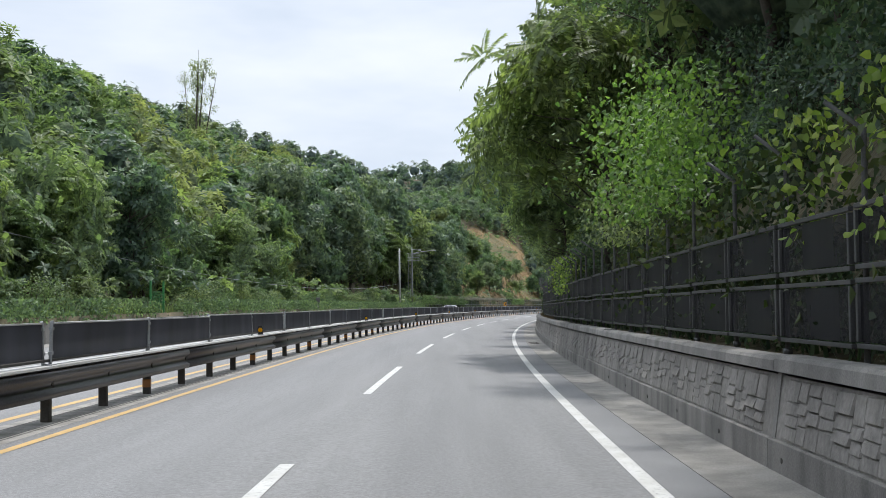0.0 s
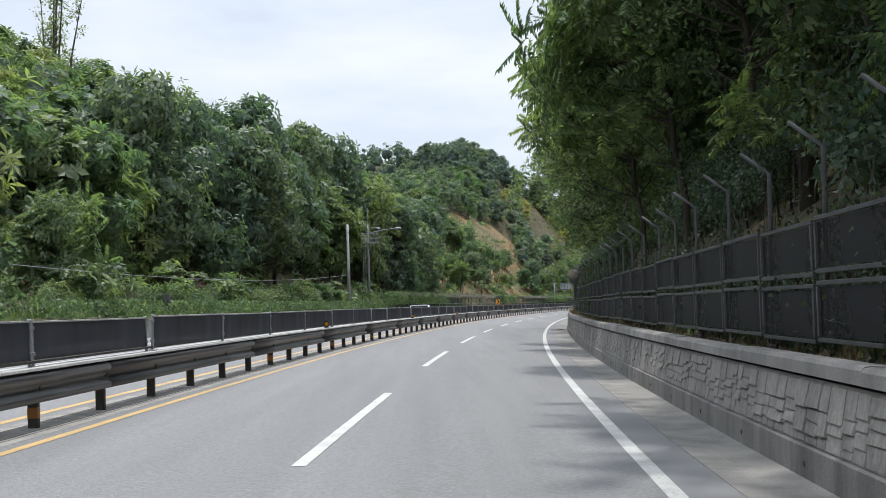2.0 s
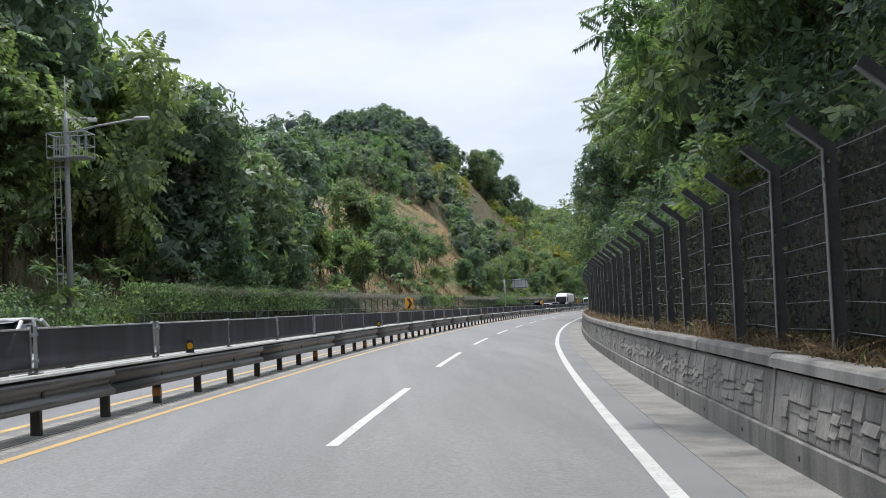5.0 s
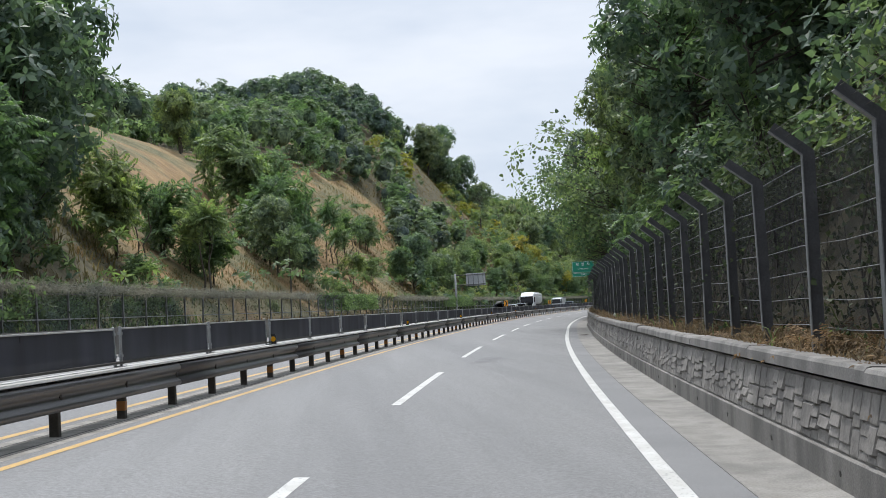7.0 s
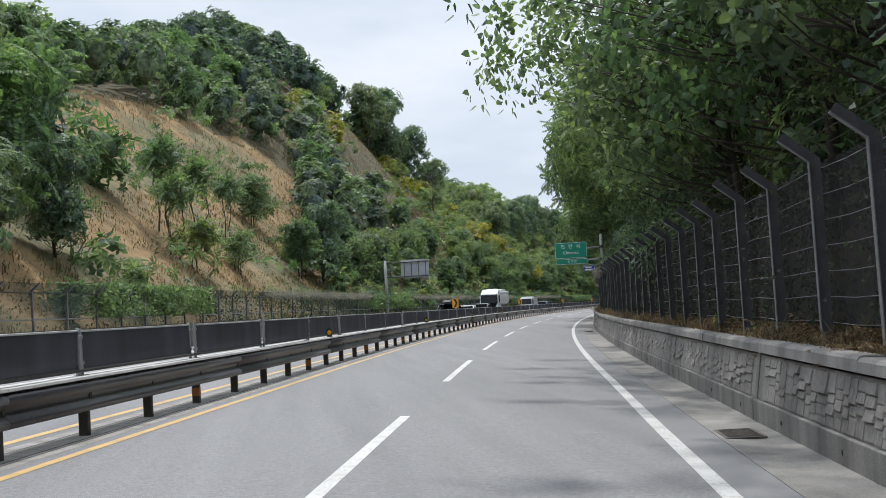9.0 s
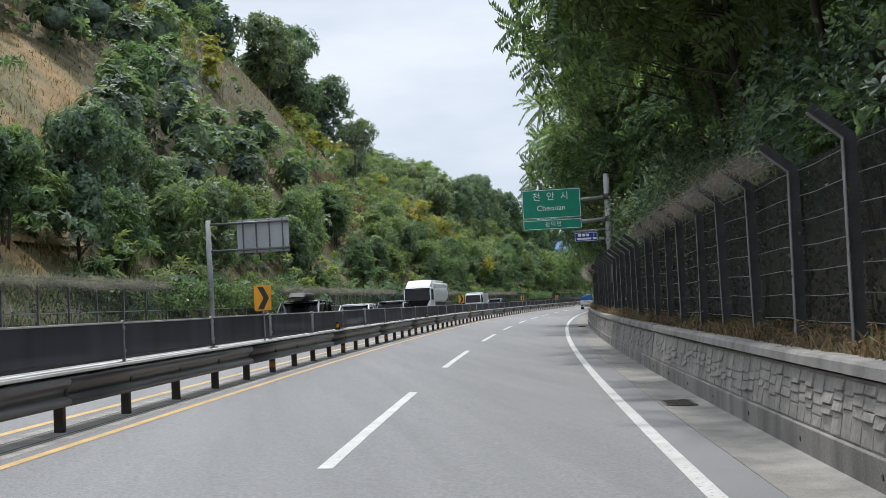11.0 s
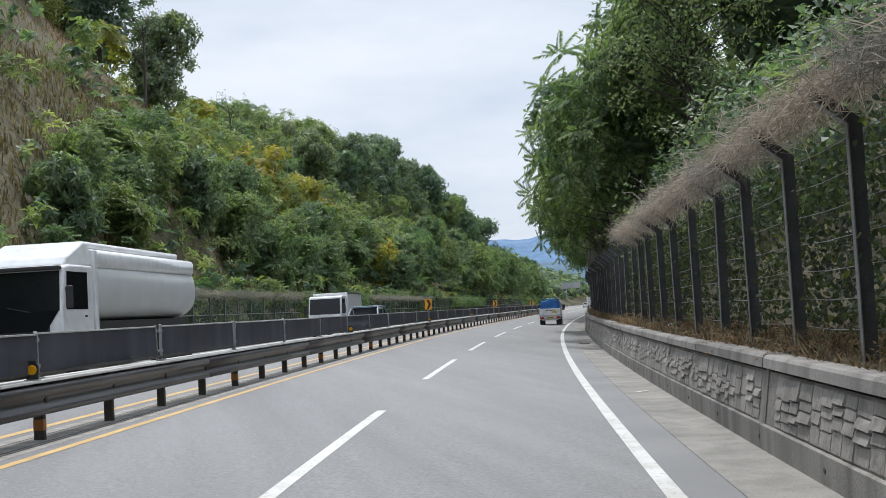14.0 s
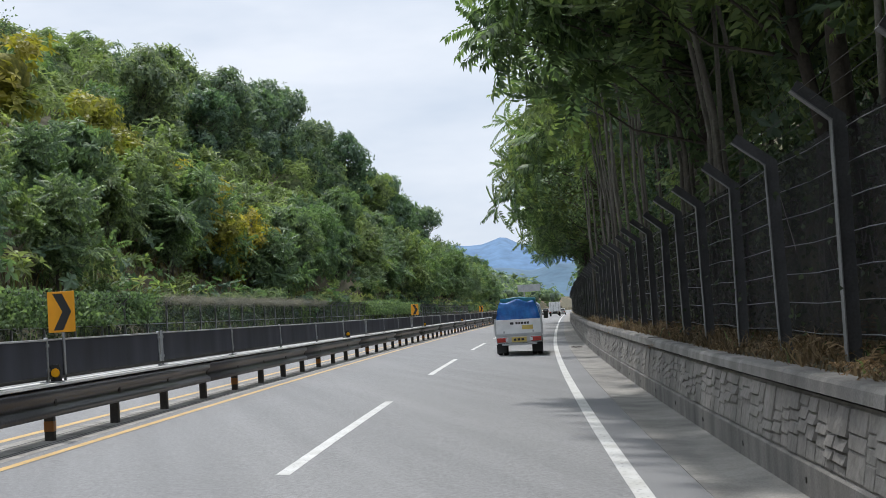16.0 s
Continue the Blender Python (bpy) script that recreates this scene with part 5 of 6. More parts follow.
grass("weeds", M_LEAF_P, "green weeds at the foot of the hillside", 26, ((0, 236), (300, 560)), -16.4, -19.5, 34, (0.3, 0.8), (0.04, 0.09), 0.7)
grass("dry_grass", M_OLIVE, "olive-brown grass among trees on the slope", 27, ((320, 480),), -18, -42, 170, (0.25, 0.6), (0.03, 0.07), 1.0)
grass("dry_grass", M_OLIVE, "olive undergrowth grass below the trees", 30, ((170, 236), (395, 520)), -17, -30, 120, (0.3, 0.8), (0.05, 0.1), 0.8)
grass("dry_grass", M_OLIVE, "olive grass at the foot of the cutting", 28, ((236, 350),), -17, -28, 170, (0.2, 0.5), (0.03, 0.06), 1.0)


def curtain(name, mat, label, seed, spans, l, z0, z1, per_m, leaf, thick=0.25, droop=-0.7, blade=leaflets):
    """Leaves hung on a fence, in ragged patches."""
    g = np.random.default_rng(seed)
    out = []
    for s0, s1 in spans:
        n = int((s1 - s0) * per_m)
        s, u = g.uniform(s0, s1, n), g.uniform(0, 1, n)
        keep = (np.sin(s * 0.9 + seed) + np.sin(s * 0.31 + u * 3.0) + 0.8 * np.sin(u * 7 + s * 1.9)) > g.uniform(-2.2, 0.9, n)
        s, u = s[keep], u[keep]
        n = len(s)
        p = W(s, l + g.normal(0, thick, n) * 0.5, z0 + (z1 - z0) * u)
        al = unit(g.normal(size=(n, 3)) * 0.6 + np.array([0, 0, droop]))
        sd = unit(np.cross(al, g.normal(size=(n, 3)) * 0.6 + np.array([-1.0, -0.3, 0.3])))
        out.append(blade(p, al, sd, leaf * g.uniform(0.6, 1.3, n), leaf * 0.8 * g.uniform(0.7, 1.2, n)))
    return tagged(new(name, quads_mesh(name, np.concatenate(out), mat)), label, "vine", kind="stuff")


curtain("vine", M_IVY, "green vines hanging over the panel fence", 31, ((-12, 34), (44, 60), (100, 117)), 3.66, 1.5, 3.6, 170, 0.15, 0.3)
curtain("vine", M_KUDZU, "bright green large-leaved vines bulging over the panel fence", 37, ((17, 23),), 3.05, 3.1, 5.2, 820, 0.095, 1.1, -0.35, hearts)
curtain("vine", M_LEAF_B, "green large-leaved vines above the panel fence", 48, ((25, 30),), 3.2, 3.0, 4.4, 420, 0.095, 0.9, -0.35, hearts)
curtain("vine", M_KUDZU, "large-leaved vines on the panel fence", 38, ((-14, 14), (46, 56)), 3.55, 2.2, 3.7, 240, 0.11, 0.5, -0.5, hearts)
curtain("vine", M_IVY, "green ivy curtain behind the wire fence", 32, ((356, 412),), 3.82, 1.4, 3.4, 330, 0.075, 0.35, -0.7, hearts)
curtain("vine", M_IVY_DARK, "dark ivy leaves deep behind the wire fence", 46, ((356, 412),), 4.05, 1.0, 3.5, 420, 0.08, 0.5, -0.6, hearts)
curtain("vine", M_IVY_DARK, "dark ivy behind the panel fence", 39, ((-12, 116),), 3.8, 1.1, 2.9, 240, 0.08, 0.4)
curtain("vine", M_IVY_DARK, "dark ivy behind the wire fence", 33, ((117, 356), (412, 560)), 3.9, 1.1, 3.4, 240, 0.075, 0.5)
curtain("vine", M_LEAF_A, "yellow-green vines draped over the far fence", 34, ((174, 214), (270, 284), (330, 352), (436, 460), (520, 560)), -15.95, 1.5, 2.75, 420, 0.15, 0.5, -0.5, hearts)
curtain("vine", M_IVY_DARK, "dark creeper on the far fence", 35, ((200, 232), (284, 420), (440, 600)), -16.35, 1.1, 2.5, 90, 0.12, 0.3)
curtain("vine", M_IVY, "thin creeper on the far fence", 47, ((232, 284),), -16.35, 1.1, 2.3, 26, 0.10, 0.3)
curtain("vine", M_LEAF_B, "green hedge growth on the low wall", 36, ((0, 60.5), (65.5, 178)), -16.5, 0.8, 1.75, 200, 0.16, 0.7)


def tangle(name, label, seed, spans, l, z, per_m, mat, deep=1.0):
    """Dry stems in a loose mat over the fence's arms."""
    g = np.random.default_rng(seed)
    out = []
    for s0, s1 in spans:
        n = int((s1 - s0) * per_m)
        s = g.uniform(s0, s1, n)
        swell = deep * (0.8 + 0.45 * np.sin(s * 1.3 + seed) + 0.3 * np.sin(s * 3.1))
        p = W(s, l + g.normal(0, 0.13, n) * deep, z + 0.04 * (deep - 1) + (g.normal(0, 0.06, n) - 0.03 * (deep - 1) * g.exponential(1.0, n)) * swell)
        al = unit(g.normal(size=(n, 3)) * np.array([0.6, 1.0, 0.45]) + np.array([0, 0, -0.12]))
        sd = unit(np.cross(al, g.normal(size=(n, 3)))) * g.uniform(0.0015, 0.004, n)[:, None] * (1.0 if deep < 1.2 else 1.7)
        L = g.uniform(0.12, 0.45, n)[:, None] * (0.7 + 0.3 * deep)
        mid = p + al * L * 0.5 + g.normal(size=(n, 3)) * 0.05
        e = p + al * L
        out += [np.stack([p - sd, p + sd, mid + sd, mid - sd], 1), np.stack([mid - sd, mid + sd, e + sd * 0.5, e - sd * 0.5], 1)]
    return tagged(new(name, quads_mesh(name, np.concatenate(out), mat)), label, "vine", kind="stuff")


tangle("dry_vine", "tangled dry pinkish vines over the fence's arms", 41, ((117, 127), (294, 312)), 3.28, 3.47, 240, M_VINE_DRY)
tangle("dry_vine", "thick mat of tangled dry grey vines over the fence's arms", 43, ((350, 352.5), (361, 390)), 3.20, 3.56, 420, M_VINE_DRY, 1.3)
tangle("dry_vine", "dry grey vines over the far fence", 42, ((180, 260), (296, 330), (352, 440), (462, 500)), -15.95, 2.52, 260, M_VINE_DRY, 1.5)


def stems(name, label, seed, spans, per_m, mat):
    """Thin leaning stems and twigs that stand behind the fence."""
    g = np.random.default_rng(seed)
    out = []
    for s0, s1 in spans:
        n = int((s1 - s0) * per_m)
        s, l = g.uniform(s0, s1, n), g.uniform(3.75, 5.2, n)
        p = W(s, l, ground_z(s, l) - 0.05)
        al = unit(g.normal(size=(n, 3)) * np.array([0.12, 0.14, 0.1]) + np.array([0, 0, 1.0]))
        sd = np.stack([np.ones(n), np.zeros(n), np.zeros(n)], -1) * g.uniform(0.005, 0.018, n)[:, None]
        L = g.uniform(0.7, 2.3, n)[:, None]
        mid = p + al * L * 0.5 + g.normal(size=(n, 3)) * 0.1
        e = p + al * L
        out += [np.stack([p - sd, p + sd, mid + sd * 0.8, mid - sd * 0.8], 1), np.stack([mid - sd * 0.8, mid + sd * 0.8, e + sd * 0.3, e - sd * 0.3], 1)]
    return tagged(new(name, quads_mesh(name, np.concatenate(out), mat)), label, "stems", kind="stuff")


stems("thin_stems", "thin grey stems of saplings behind the wire fence", 44, ((60, 360), (400, 520)), 5, M_TWIG)


def fern_bed(name, label, seed, s0, s1, per_m):
    """Low arching dry fern fronds on the wall's top."""
    g = np.random.default_rng(seed)
    kinds = [rosette(g, 6, 0.46, 7, 0.09, 0.026) * np.array([1, 1, 0.8]) for _ in range(5)]
    n = int((s1 - s0) * per_m)
    s, l = g.uniform(s0, s1, n), 3.26 + 0.7 * g.uniform(0, 1, n)
    keep = np.sin(s * 1.3) + np.sin(s * 0.47 + 1) > g.uniform(-2.4, 0.8, n)
    s, l = s[keep], l[keep]
    p = W(s, l, ground_z(s, l) + 0.06)
    q = place_all(kinds, p, g.normal(size=(len(s), 3)) * 0.16 + np.array([-0.12, 0, 1.0]), g, (0.6, 1.15))
    return tagged(new(name, quads_mesh(name, q, M_DRY)), label, "fern", kind="stuff")


fern_bed("dry_fern", "reddish-brown dead ferns lying over the wall's top", 43, 118, 450, 3.2)


# bare and slender trees on the skyline
def twig_tree(s, l, height, label, leafy, seed):
    g = np.random.default_rng(seed)
    root = tagged(hold("tree", at(s, l, float(ground_z(s, l)) - 0.2)), label, "tree", "trees on the skyline")
    sh, tips = Shape(), []
    sh.tube([(0, 0, 0), (0.1, 0.05, height * 0.5), (0.0, 0.1, height * 0.95)], [0.16, 0.1, 0.02], 6)
    for k in range(16):
        h = height * g.uniform(0.3, 0.85)
        a = g.uniform(0, math.tau)
        r = height * g.uniform(0.14, 0.26) * (1.15 - 0.6 * h / height)
        b = np.array([math.cos(a) * r, math.sin(a) * r, h + r * g.uniform(0.7, 1.6)])
        sh.tube([(0.05, 0.05, h), b * np.array([0.5, 0.5, 1]) + np.array([0, 0, -r * 0.3]), b], [0.05, 0.035, 0.012], 4)
        for j in range(4):
            c = b + g.normal(size=3) * 0.6 + np.array([0, 0, 0.4])
            sh.tube([b - np.array([0, 0, 0.3]), c], [0.018, 0.006], 3)
            tips += [b, c]
    sh.make("trunk", M_BARK, root)
    if leafy:
        pos = np.array(tips)
        cr = new("crown", quads_mesh("crown", place_all([leaf_spray(g, leafy, 0.8, 0.24, 0.16)], pos, g.normal(size=pos.shape) + np.array([0, 0, 0.6]), g), M_LEAF_C))
        cr.parent = root
    return root


def poplar(s, l, height):
    """A tall slender tree whose many limbs all rise steeply."""
    g = np.random.default_rng(9)
    root = tagged(hold("tree", at(s, l, float(ground_z(s, l)) - 0.2)), "slender pale poplar rising above the woods", "tree", "trees on the skyline")
    sh, tips = Shape(), []
    for k in range(7):
        x, y = g.uniform(-2.6, 2.6, 2)
        top = height * g.uniform(0.78, 1.0)
        sh.tube([(x * 0.3, y * 0.3, 0), (x * 0.6, y * 0.6, top * 0.5), (x, y, top)], [0.13, 0.09, 0.015], 6)
        for h in g.uniform(0.3, 0.97, 13):
            b = np.array([x * (0.3 + 0.7 * h), y * (0.3 + 0.7 * h), h * top])
            a = g.uniform(0, math.tau)
            e = b + np.array([math.cos(a) * 0.9, math.sin(a) * 0.9, g.uniform(0.8, 1.6)]) * (1.35 - 0.7 * h)
            sh.tube([b, e], [0.03, 0.008], 4)
            tips += [e, (b + e) / 2 + np.array([0, 0, 0.2])]
    sh.make("trunk", M_BARK, root)
    pos = np.array(tips)
    cr = new("crown", quads_mesh("crown", place_all([leaf_spray(g, 20, 0.6, 0.26, 0.18) for _ in range(3)], pos, g.normal(size=pos.shape) * 0.4 + np.array([0, 0, 1.0]), g), M_LEAF_P))
    cr.parent = root
    return root


poplar(160, -45, 17.0)
twig_tree(487, -35.5, 8.5, "thin bare-branched tree on the skyline", 3, 2)
twig_tree(190, -40, 9.5, "bare dead tree on the skyline", 0, 3)
twig_tree(455, -33, 8.0, "thin sparse tree on the slope", 4, 4)

# small litter
litter_paper = tagged(Shape().box(-0.10, 0.10, -0.07, 0.07, 0.0, 0.006, 0.002).make("paper_scrap", M_WHITECARD), "white scrap of paper lying in the gutter", "litter")
litter_paper.matrix_basis = at(377.9, 2.42, 0.006, 20)
rag = tagged(hold("rag", at(381.5, 3.42, 1.12)), "pale crumpled rag caught on the fence", "litter")
bm = bmesh.new()
bmesh.ops.create_icosphere(bm, subdivisions=3, radius=0.055)
for v in bm.verts:
    v.co = Vector((v.co.x, v.co.y * 0.7, v.co.z * 1.5)) + Vector(noise.noise_vector(v.co * 14)) * 0.04
part("cloth", bm, M_WHITECARD, rag, "", True)
copy_thing(rag, at(222.0, 3.25, 1.22, 40))

# ---------------------------------------------------------------- signs and poles
M_GREEN = plain("green_sign_sheet", (0.004, 0.23, 0.145), 0.4)
M_BLUE = plain("blue_sign_sheet", (0.012, 0.045, 0.30), 0.4)
M_LETTER = plain("white_letter_sheet", (0.78, 0.80, 0.80), 0.4)
M_POLE = surface("grey_painted_pole", (0.24, 0.245, 0.25), (0.36, 0.365, 0.37), 1.0, 30.0, 0.6, 0.1, 0.05)
M_CONC_POLE = weathered_concrete("pole_concrete", (0.30, 0.30, 0.29), (0.42, 0.42, 0.40), 0.25)


def lettering(body, size, x, z, parent, mat, y=-0.02, spread=1.0):
    cu = bpy.data.curves.new("lettering", "FONT")
    cu.body, cu.size, cu.align_x, cu.align_y, cu.extrude, cu.space_character = body, size, "CENTER", "CENTER", 0.002, spread
    cu.materials.append(mat)
    o = new("lettering", cu)
    o.parent = parent
    o.matrix_basis = pose(x, y, z, 90, 0, 0)
    return o


def border(sh, x0, x1, z0, z1, w, y):
    for bx in ((x0, x1, z0, z0 + w), (x0, x1, z1 - w, z1), (x0, x0 + w, z0 + w, z1 - w), (x1 - w, x1, z0 + w, z1 - w)):
        sh.box(bx[0], bx[1], y - 0.003, y, bx[2], bx[3])


gantry = tagged(hold("road_sign", at(337.6, 0, 0)), "large green city boundary sign on a grey cantilever pole", "road sign")
x0, x1, zb = -0.37, 2.49, -0.02
Shape().box(x0, x1, -0.012, 0.02, 5.56, 7.0, 0.004).make("board", M_GREEN, gantry, label="green board with white letters")
Shape().box(x0, x1, -0.012, 0.02, 5.02, 5.52, 0.004).make("board", M_GREEN, gantry, label="green lower board with white letters")
sh = Shape()
border(sh, x0 + 0.03, x1 - 0.03, 5.59, 6.97, 0.022, -0.013)
sh.make("border", M_LETTER, gantry)
sh = Shape()
border(sh, x0 + 0.03, x1 - 0.03, 5.05, 5.49, 0.022, -0.013)
sh.make("border", M_LETTER, gantry)
cx = (x0 + x1) / 2
for ch, dx in (("\ucc9c", -0.68), ("\uc548", 0.0), ("\uc2dc", 0.68)):
    lettering(ch, 0.44, cx + dx - 0.03, 6.62, gantry, M_LETTER)
lettering("Cheonan", 0.37, cx - 0.02, 6.07, gantry, M_LETTER, spread=1.04)
for ch, dx in (("\uad11", -0.28), ("\ub355", 0.0), ("\uba74", 0.28)):
    lettering(ch, 0.27, cx + dx + 0.05, 5.27, gantry, M_LETTER)
PX = 3.78
Shape().tube([(PX, 0.25, 0.6), (PX, 0.25, 7.6)], [0.17, 0.145], 16).make("pole", M_POLE, gantry, True)
Shape().tube([(PX, 0.25, 6.5), (2.6, 0.2, 6.42), (x0 + 0.25, 0.15, 6.4)], [0.085, 0.08, 0.07], 12).make("arm", M_POLE, gantry, True)
Shape().tube([(PX, 0.25, 5.42), (2.6, 0.2, 5.36), (x0 + 0.25, 0.15, 5.34)], [0.085, 0.08, 0.07], 12).make("arm", M_POLE, gantry, True)
for z in (5.42, 6.5):
    Shape().tube([(PX, 0.25, z - 0.13), (PX, 0.25, z + 0.13)], 0.2, 16).make("collar", M_POSTDARK, gantry, True)
for x in (0.2, 1.1, 2.1):
    Shape().box(x - 0.03, x + 0.03, 0.02, 0.09, 5.05, 6.98).make("rib", M_ALU, gantry)
Shape().tube([(PX, 0.25, 4.92), (2.05, 0.2, 4.86)], 0.045, 10).make("arm", M_POLE, gantry, True)

street = tagged(hold("road_name_sign", at(337.6, 0, 0)), "small blue sign plate with white border hung below an arm", "road sign")
Shape().box(2.10, 3.21, -0.012, 0.012, 4.36, 4.79, 0.004).make("plate", M_BLUE, street)
sh = Shape()
border(sh, 2.115, 3.195, 4.375, 4.775, 0.02, -0.013)
sh.make("border", M_LETTER, street)
for xa, xb, za, zc in ((2.26, 2.42, 4.60, 4.72), (2.46, 2.62, 4.60, 4.72), (2.66, 2.80, 4.60, 4.72), (3.02, 3.05, 4.58, 4.72), (2.21, 2.90, 4.44, 4.53), (2.97, 3.15, 4.44, 4.53)):
    Shape().box(xa, xb, -0.016, -0.013, za, zc).make("writing_bar", M_LETTER, street)
for x in (2.35, 2.95):
    Shape().box(x - 0.015, x + 0.015, 0.012, 0.20, 4.78, 4.90).make("hanger", M_GALV, street)

back = tagged(hold("road_sign", at(336.0, 0, 0)), "back of a ribbed grey road sign on a cantilever pole", "road sign")
M_BACK = surface("sign_back", (0.33, 0.345, 0.36), (0.46, 0.475, 0.49), 1.0, 20.0, 0.5, 0.3, 0.03)
bx0, bx1 = -14.2, -11.65
Shape().box(bx0, bx1, 0.0, 0.02, 4.62, 6.25, 0.004).make("board", M_BACK, back)
for x in np.linspace(bx0 + 0.3, bx1 - 0.3, 4):
    Shape().box(x - 0.03, x + 0.03, -0.06, -0.001, 4.66, 6.2).make("rib", M_ALU, back)
for z in (4.78, 6.08):
    Shape().tube([(-15.6, -0.12, z), (bx1, -0.12, z)], 0.06, 10).make("arm", M_ALU, back, True)
Shape().tube([(-15.6, -0.12, 0.0), (-15.6, -0.12, 6.3)], [0.15, 0.12], 14).make("pole", M_POLE, back, True)

conc = tagged(hold("utility_pole", at(161.7, -17.35, 0.85)), "pale concrete utility pole at the roadside", "utility pole")
Shape().tube([(0, 0, -0.3), (0, 0, 8.0)], [0.165, 0.10], 14).make("shaft", M_CONC_POLE, conc, True)
Shape().box(-0.25, 0.25, -0.04, 0.04, 7.55, 7.63, 0.01).make("crossarm", M_GALV, conc)
for z in (3.4, 7.2):
    Shape().tube([(0, 0, z), (0, 0, z + 0.06)], 0.15, 12).make("band", M_GALV, conc)

tower = tagged(hold("camera_pole", at(171.5, -17.3, 0.85)), "grey pole with ladder, caged platform, street lamp and camera", "camera pole")
Shape().tube([(0, 0, -0.2), (0, 0, 8.0), (0, 0, 8.6)], [0.13, 0.095, 0.05], 12).make("shaft", M_POLE, tower, True)
Shape().tube([(0, 0, 8.5), (0, 0, 10.0)], [0.03, 0.02], 8).make("mast", M_POLE, tower, True)
for x in (-0.42, -0.18):
    Shape().tube([(x - 0.1, 0, 0.4), (x - 0.1, 0, 7.6)], 0.022, 6).make("ladder_stile", M_POLE, tower)
for z in np.arange(0.6, 7.6, 0.33):
    Shape().tube([(-0.52, 0, z), (-0.28, 0, z)], 0.012, 5).make("ladder_rung", M_POLE, tower)
for z in (2.2, 4.4, 6.4):
    Shape().box(-0.62, 0.1, -0.02, 0.02, z, z + 0.04).make("ladder_tie", M_POLE, tower)
for z in (6.75, 7.2, 7.7):
    for a, b in (((-0.6, -0.5), (0.95, -0.5)), ((0.95, -0.5), (0.95, 0.5)), ((0.95, 0.5), (-0.6, 0.5)), ((-0.6, 0.5), (-0.6, -0.5))):
        Shape().tube([(a[0], a[1], z), (b[0], b[1], z)], 0.022, 6).make("cage_rail", M_POLE, tower)
for x in np.linspace(-0.6, 0.95, 6):
    for y in (-0.5, 0.5):
        Shape().tube([(x, y, 6.75), (x, y, 7.7)], 0.018, 6).make("cage_bar", M_POLE, tower)
Shape().box(-0.6, 0.95, -0.5, 0.5, 6.71, 6.75).make("platform", M_POLE, tower)
Shape().tube([(0, 0, 7.7), (1.2, 0, 7.95), (2.9, 0, 8.15)], [0.05, 0.045, 0.035], 8).make("lamp_arm", M_POLE, tower, True)
Shape().box(2.75, 3.35, -0.13, 0.13, 8.1, 8.22, 0.05).make("lamp_head", M_CAP, tower, True)
Shape().tube([(0, 0, 8.3), (1.05, 0, 8.3)], 0.025, 8).make("camera_arm", M_POLE, tower)
Shape().box(0.9, 1.25, -0.08, 0.08, 8.12, 8.28, 0.03).make("camera_box", M_CAP, tower)

cable = tagged(hold("overhead_cable"), "thin grey overhead cable sagging between poles", "cable")
a, b = W(161.7, -17.35, 4.2), W(40.0, -20.5, 5.2)
pts = [a + (b - a) * t + np.array([0, 0, -1.7 * 4 * t * (1 - t)]) for t in np.linspace(0, 1, 25)]
Shape().tube(pts, 0.016, 5).make("strand", M_POLE, cable)
pole2 = copy_thing(conc, at(40.0, -20.5, 0.9))

gate = tagged(hold("mesh_gate", at(62.0, -16.9, 0.75)), "green mesh gate panel between two green posts", "gate")
M_GREENPAINT = plain("green_fence_paint", (0.05, 0.22, 0.07), 0.5)
for y in (0.0, 2.3):
    Shape().box(-0.05, 0.05, y - 0.05, y + 0.05, 0, 1.9, 0.01).make("post", M_GREENPAINT, gate)
sh = Shape()
for z in np.arange(0.15, 1.35, 0.15):
    sh.box(-0.008, 0.008, 0.05, 2.25, z, z + 0.015)
for y in np.arange(0.15, 2.25, 0.12):
    sh.box(-0.006, 0.006, y, y + 0.012, 0.1, 1.35)
sh.make("mesh", M_GREENPAINT, gate)
cab = tagged(hold("control_box", at(107.0, -16.3, 0.8)), "small grey control box on a post", "control box")
Shape().box(-0.16, 0.16, -0.12, 0.12, 0.75, 1.2, 0.015).make("box", M_ALU, cab)
Shape().tube([(0, 0, -0.1), (0, 0, 0.75)], 0.05, 8).make("post", M_GALV, cab)

far_sign = tagged(hold("road_sign", at(655.0, 0, 0)), "pale overhead road sign far along the road", "road sign")
Shape().box(-7.2, -2.7, 0, 0.05, 5.2, 6.6, 0.01).make("board", M_BACK, far_sign)
Shape().tube([(-6.6, 0.15, 5.9), (-2.9, 0.15, 5.9)], 0.1, 8).make("arm", M_ALU, far_sign)
Shape().tube([(POSTS, 0.15, 0.79), (POSTS, 0.15, 6.8)], 0.16, 10).make("pole", M_POLE, far_sign)


# ---------------------------------------------------------------- vehicles
M_TYRE = surface("tyre_rubber", (0.018, 0.018, 0.018), (0.035, 0.035, 0.035), 6.0, 60.0, 0.9)
M_RIM = plain("wheel_metal", (0.45, 0.45, 0.46), 0.35, 0.8)
M_GLASS = plain("dark_car_glass", (0.008, 0.009, 0.011), 0.12, 0.0, 0.0)
M_GLASS.node_tree.nodes["Principled BSDF"].inputs["Specular IOR Level"].default_value = 0.3
M_WHITECAR = plain("white_car_paint", (0.72, 0.73, 0.74), 0.3, 0.0, 0.6)
M_DARKCAR = plain("dark_grey_car_paint", (0.045, 0.05, 0.058), 0.25, 0.2, 0.7)
M_BLUECAR = plain("grey_blue_car_paint", (0.12, 0.18, 0.24), 0.3, 0.2, 0.6)
M_RED = plain("red_lamp_lens", (0.36, 0.03, 0.02), 0.25, 0.0, 0.3)
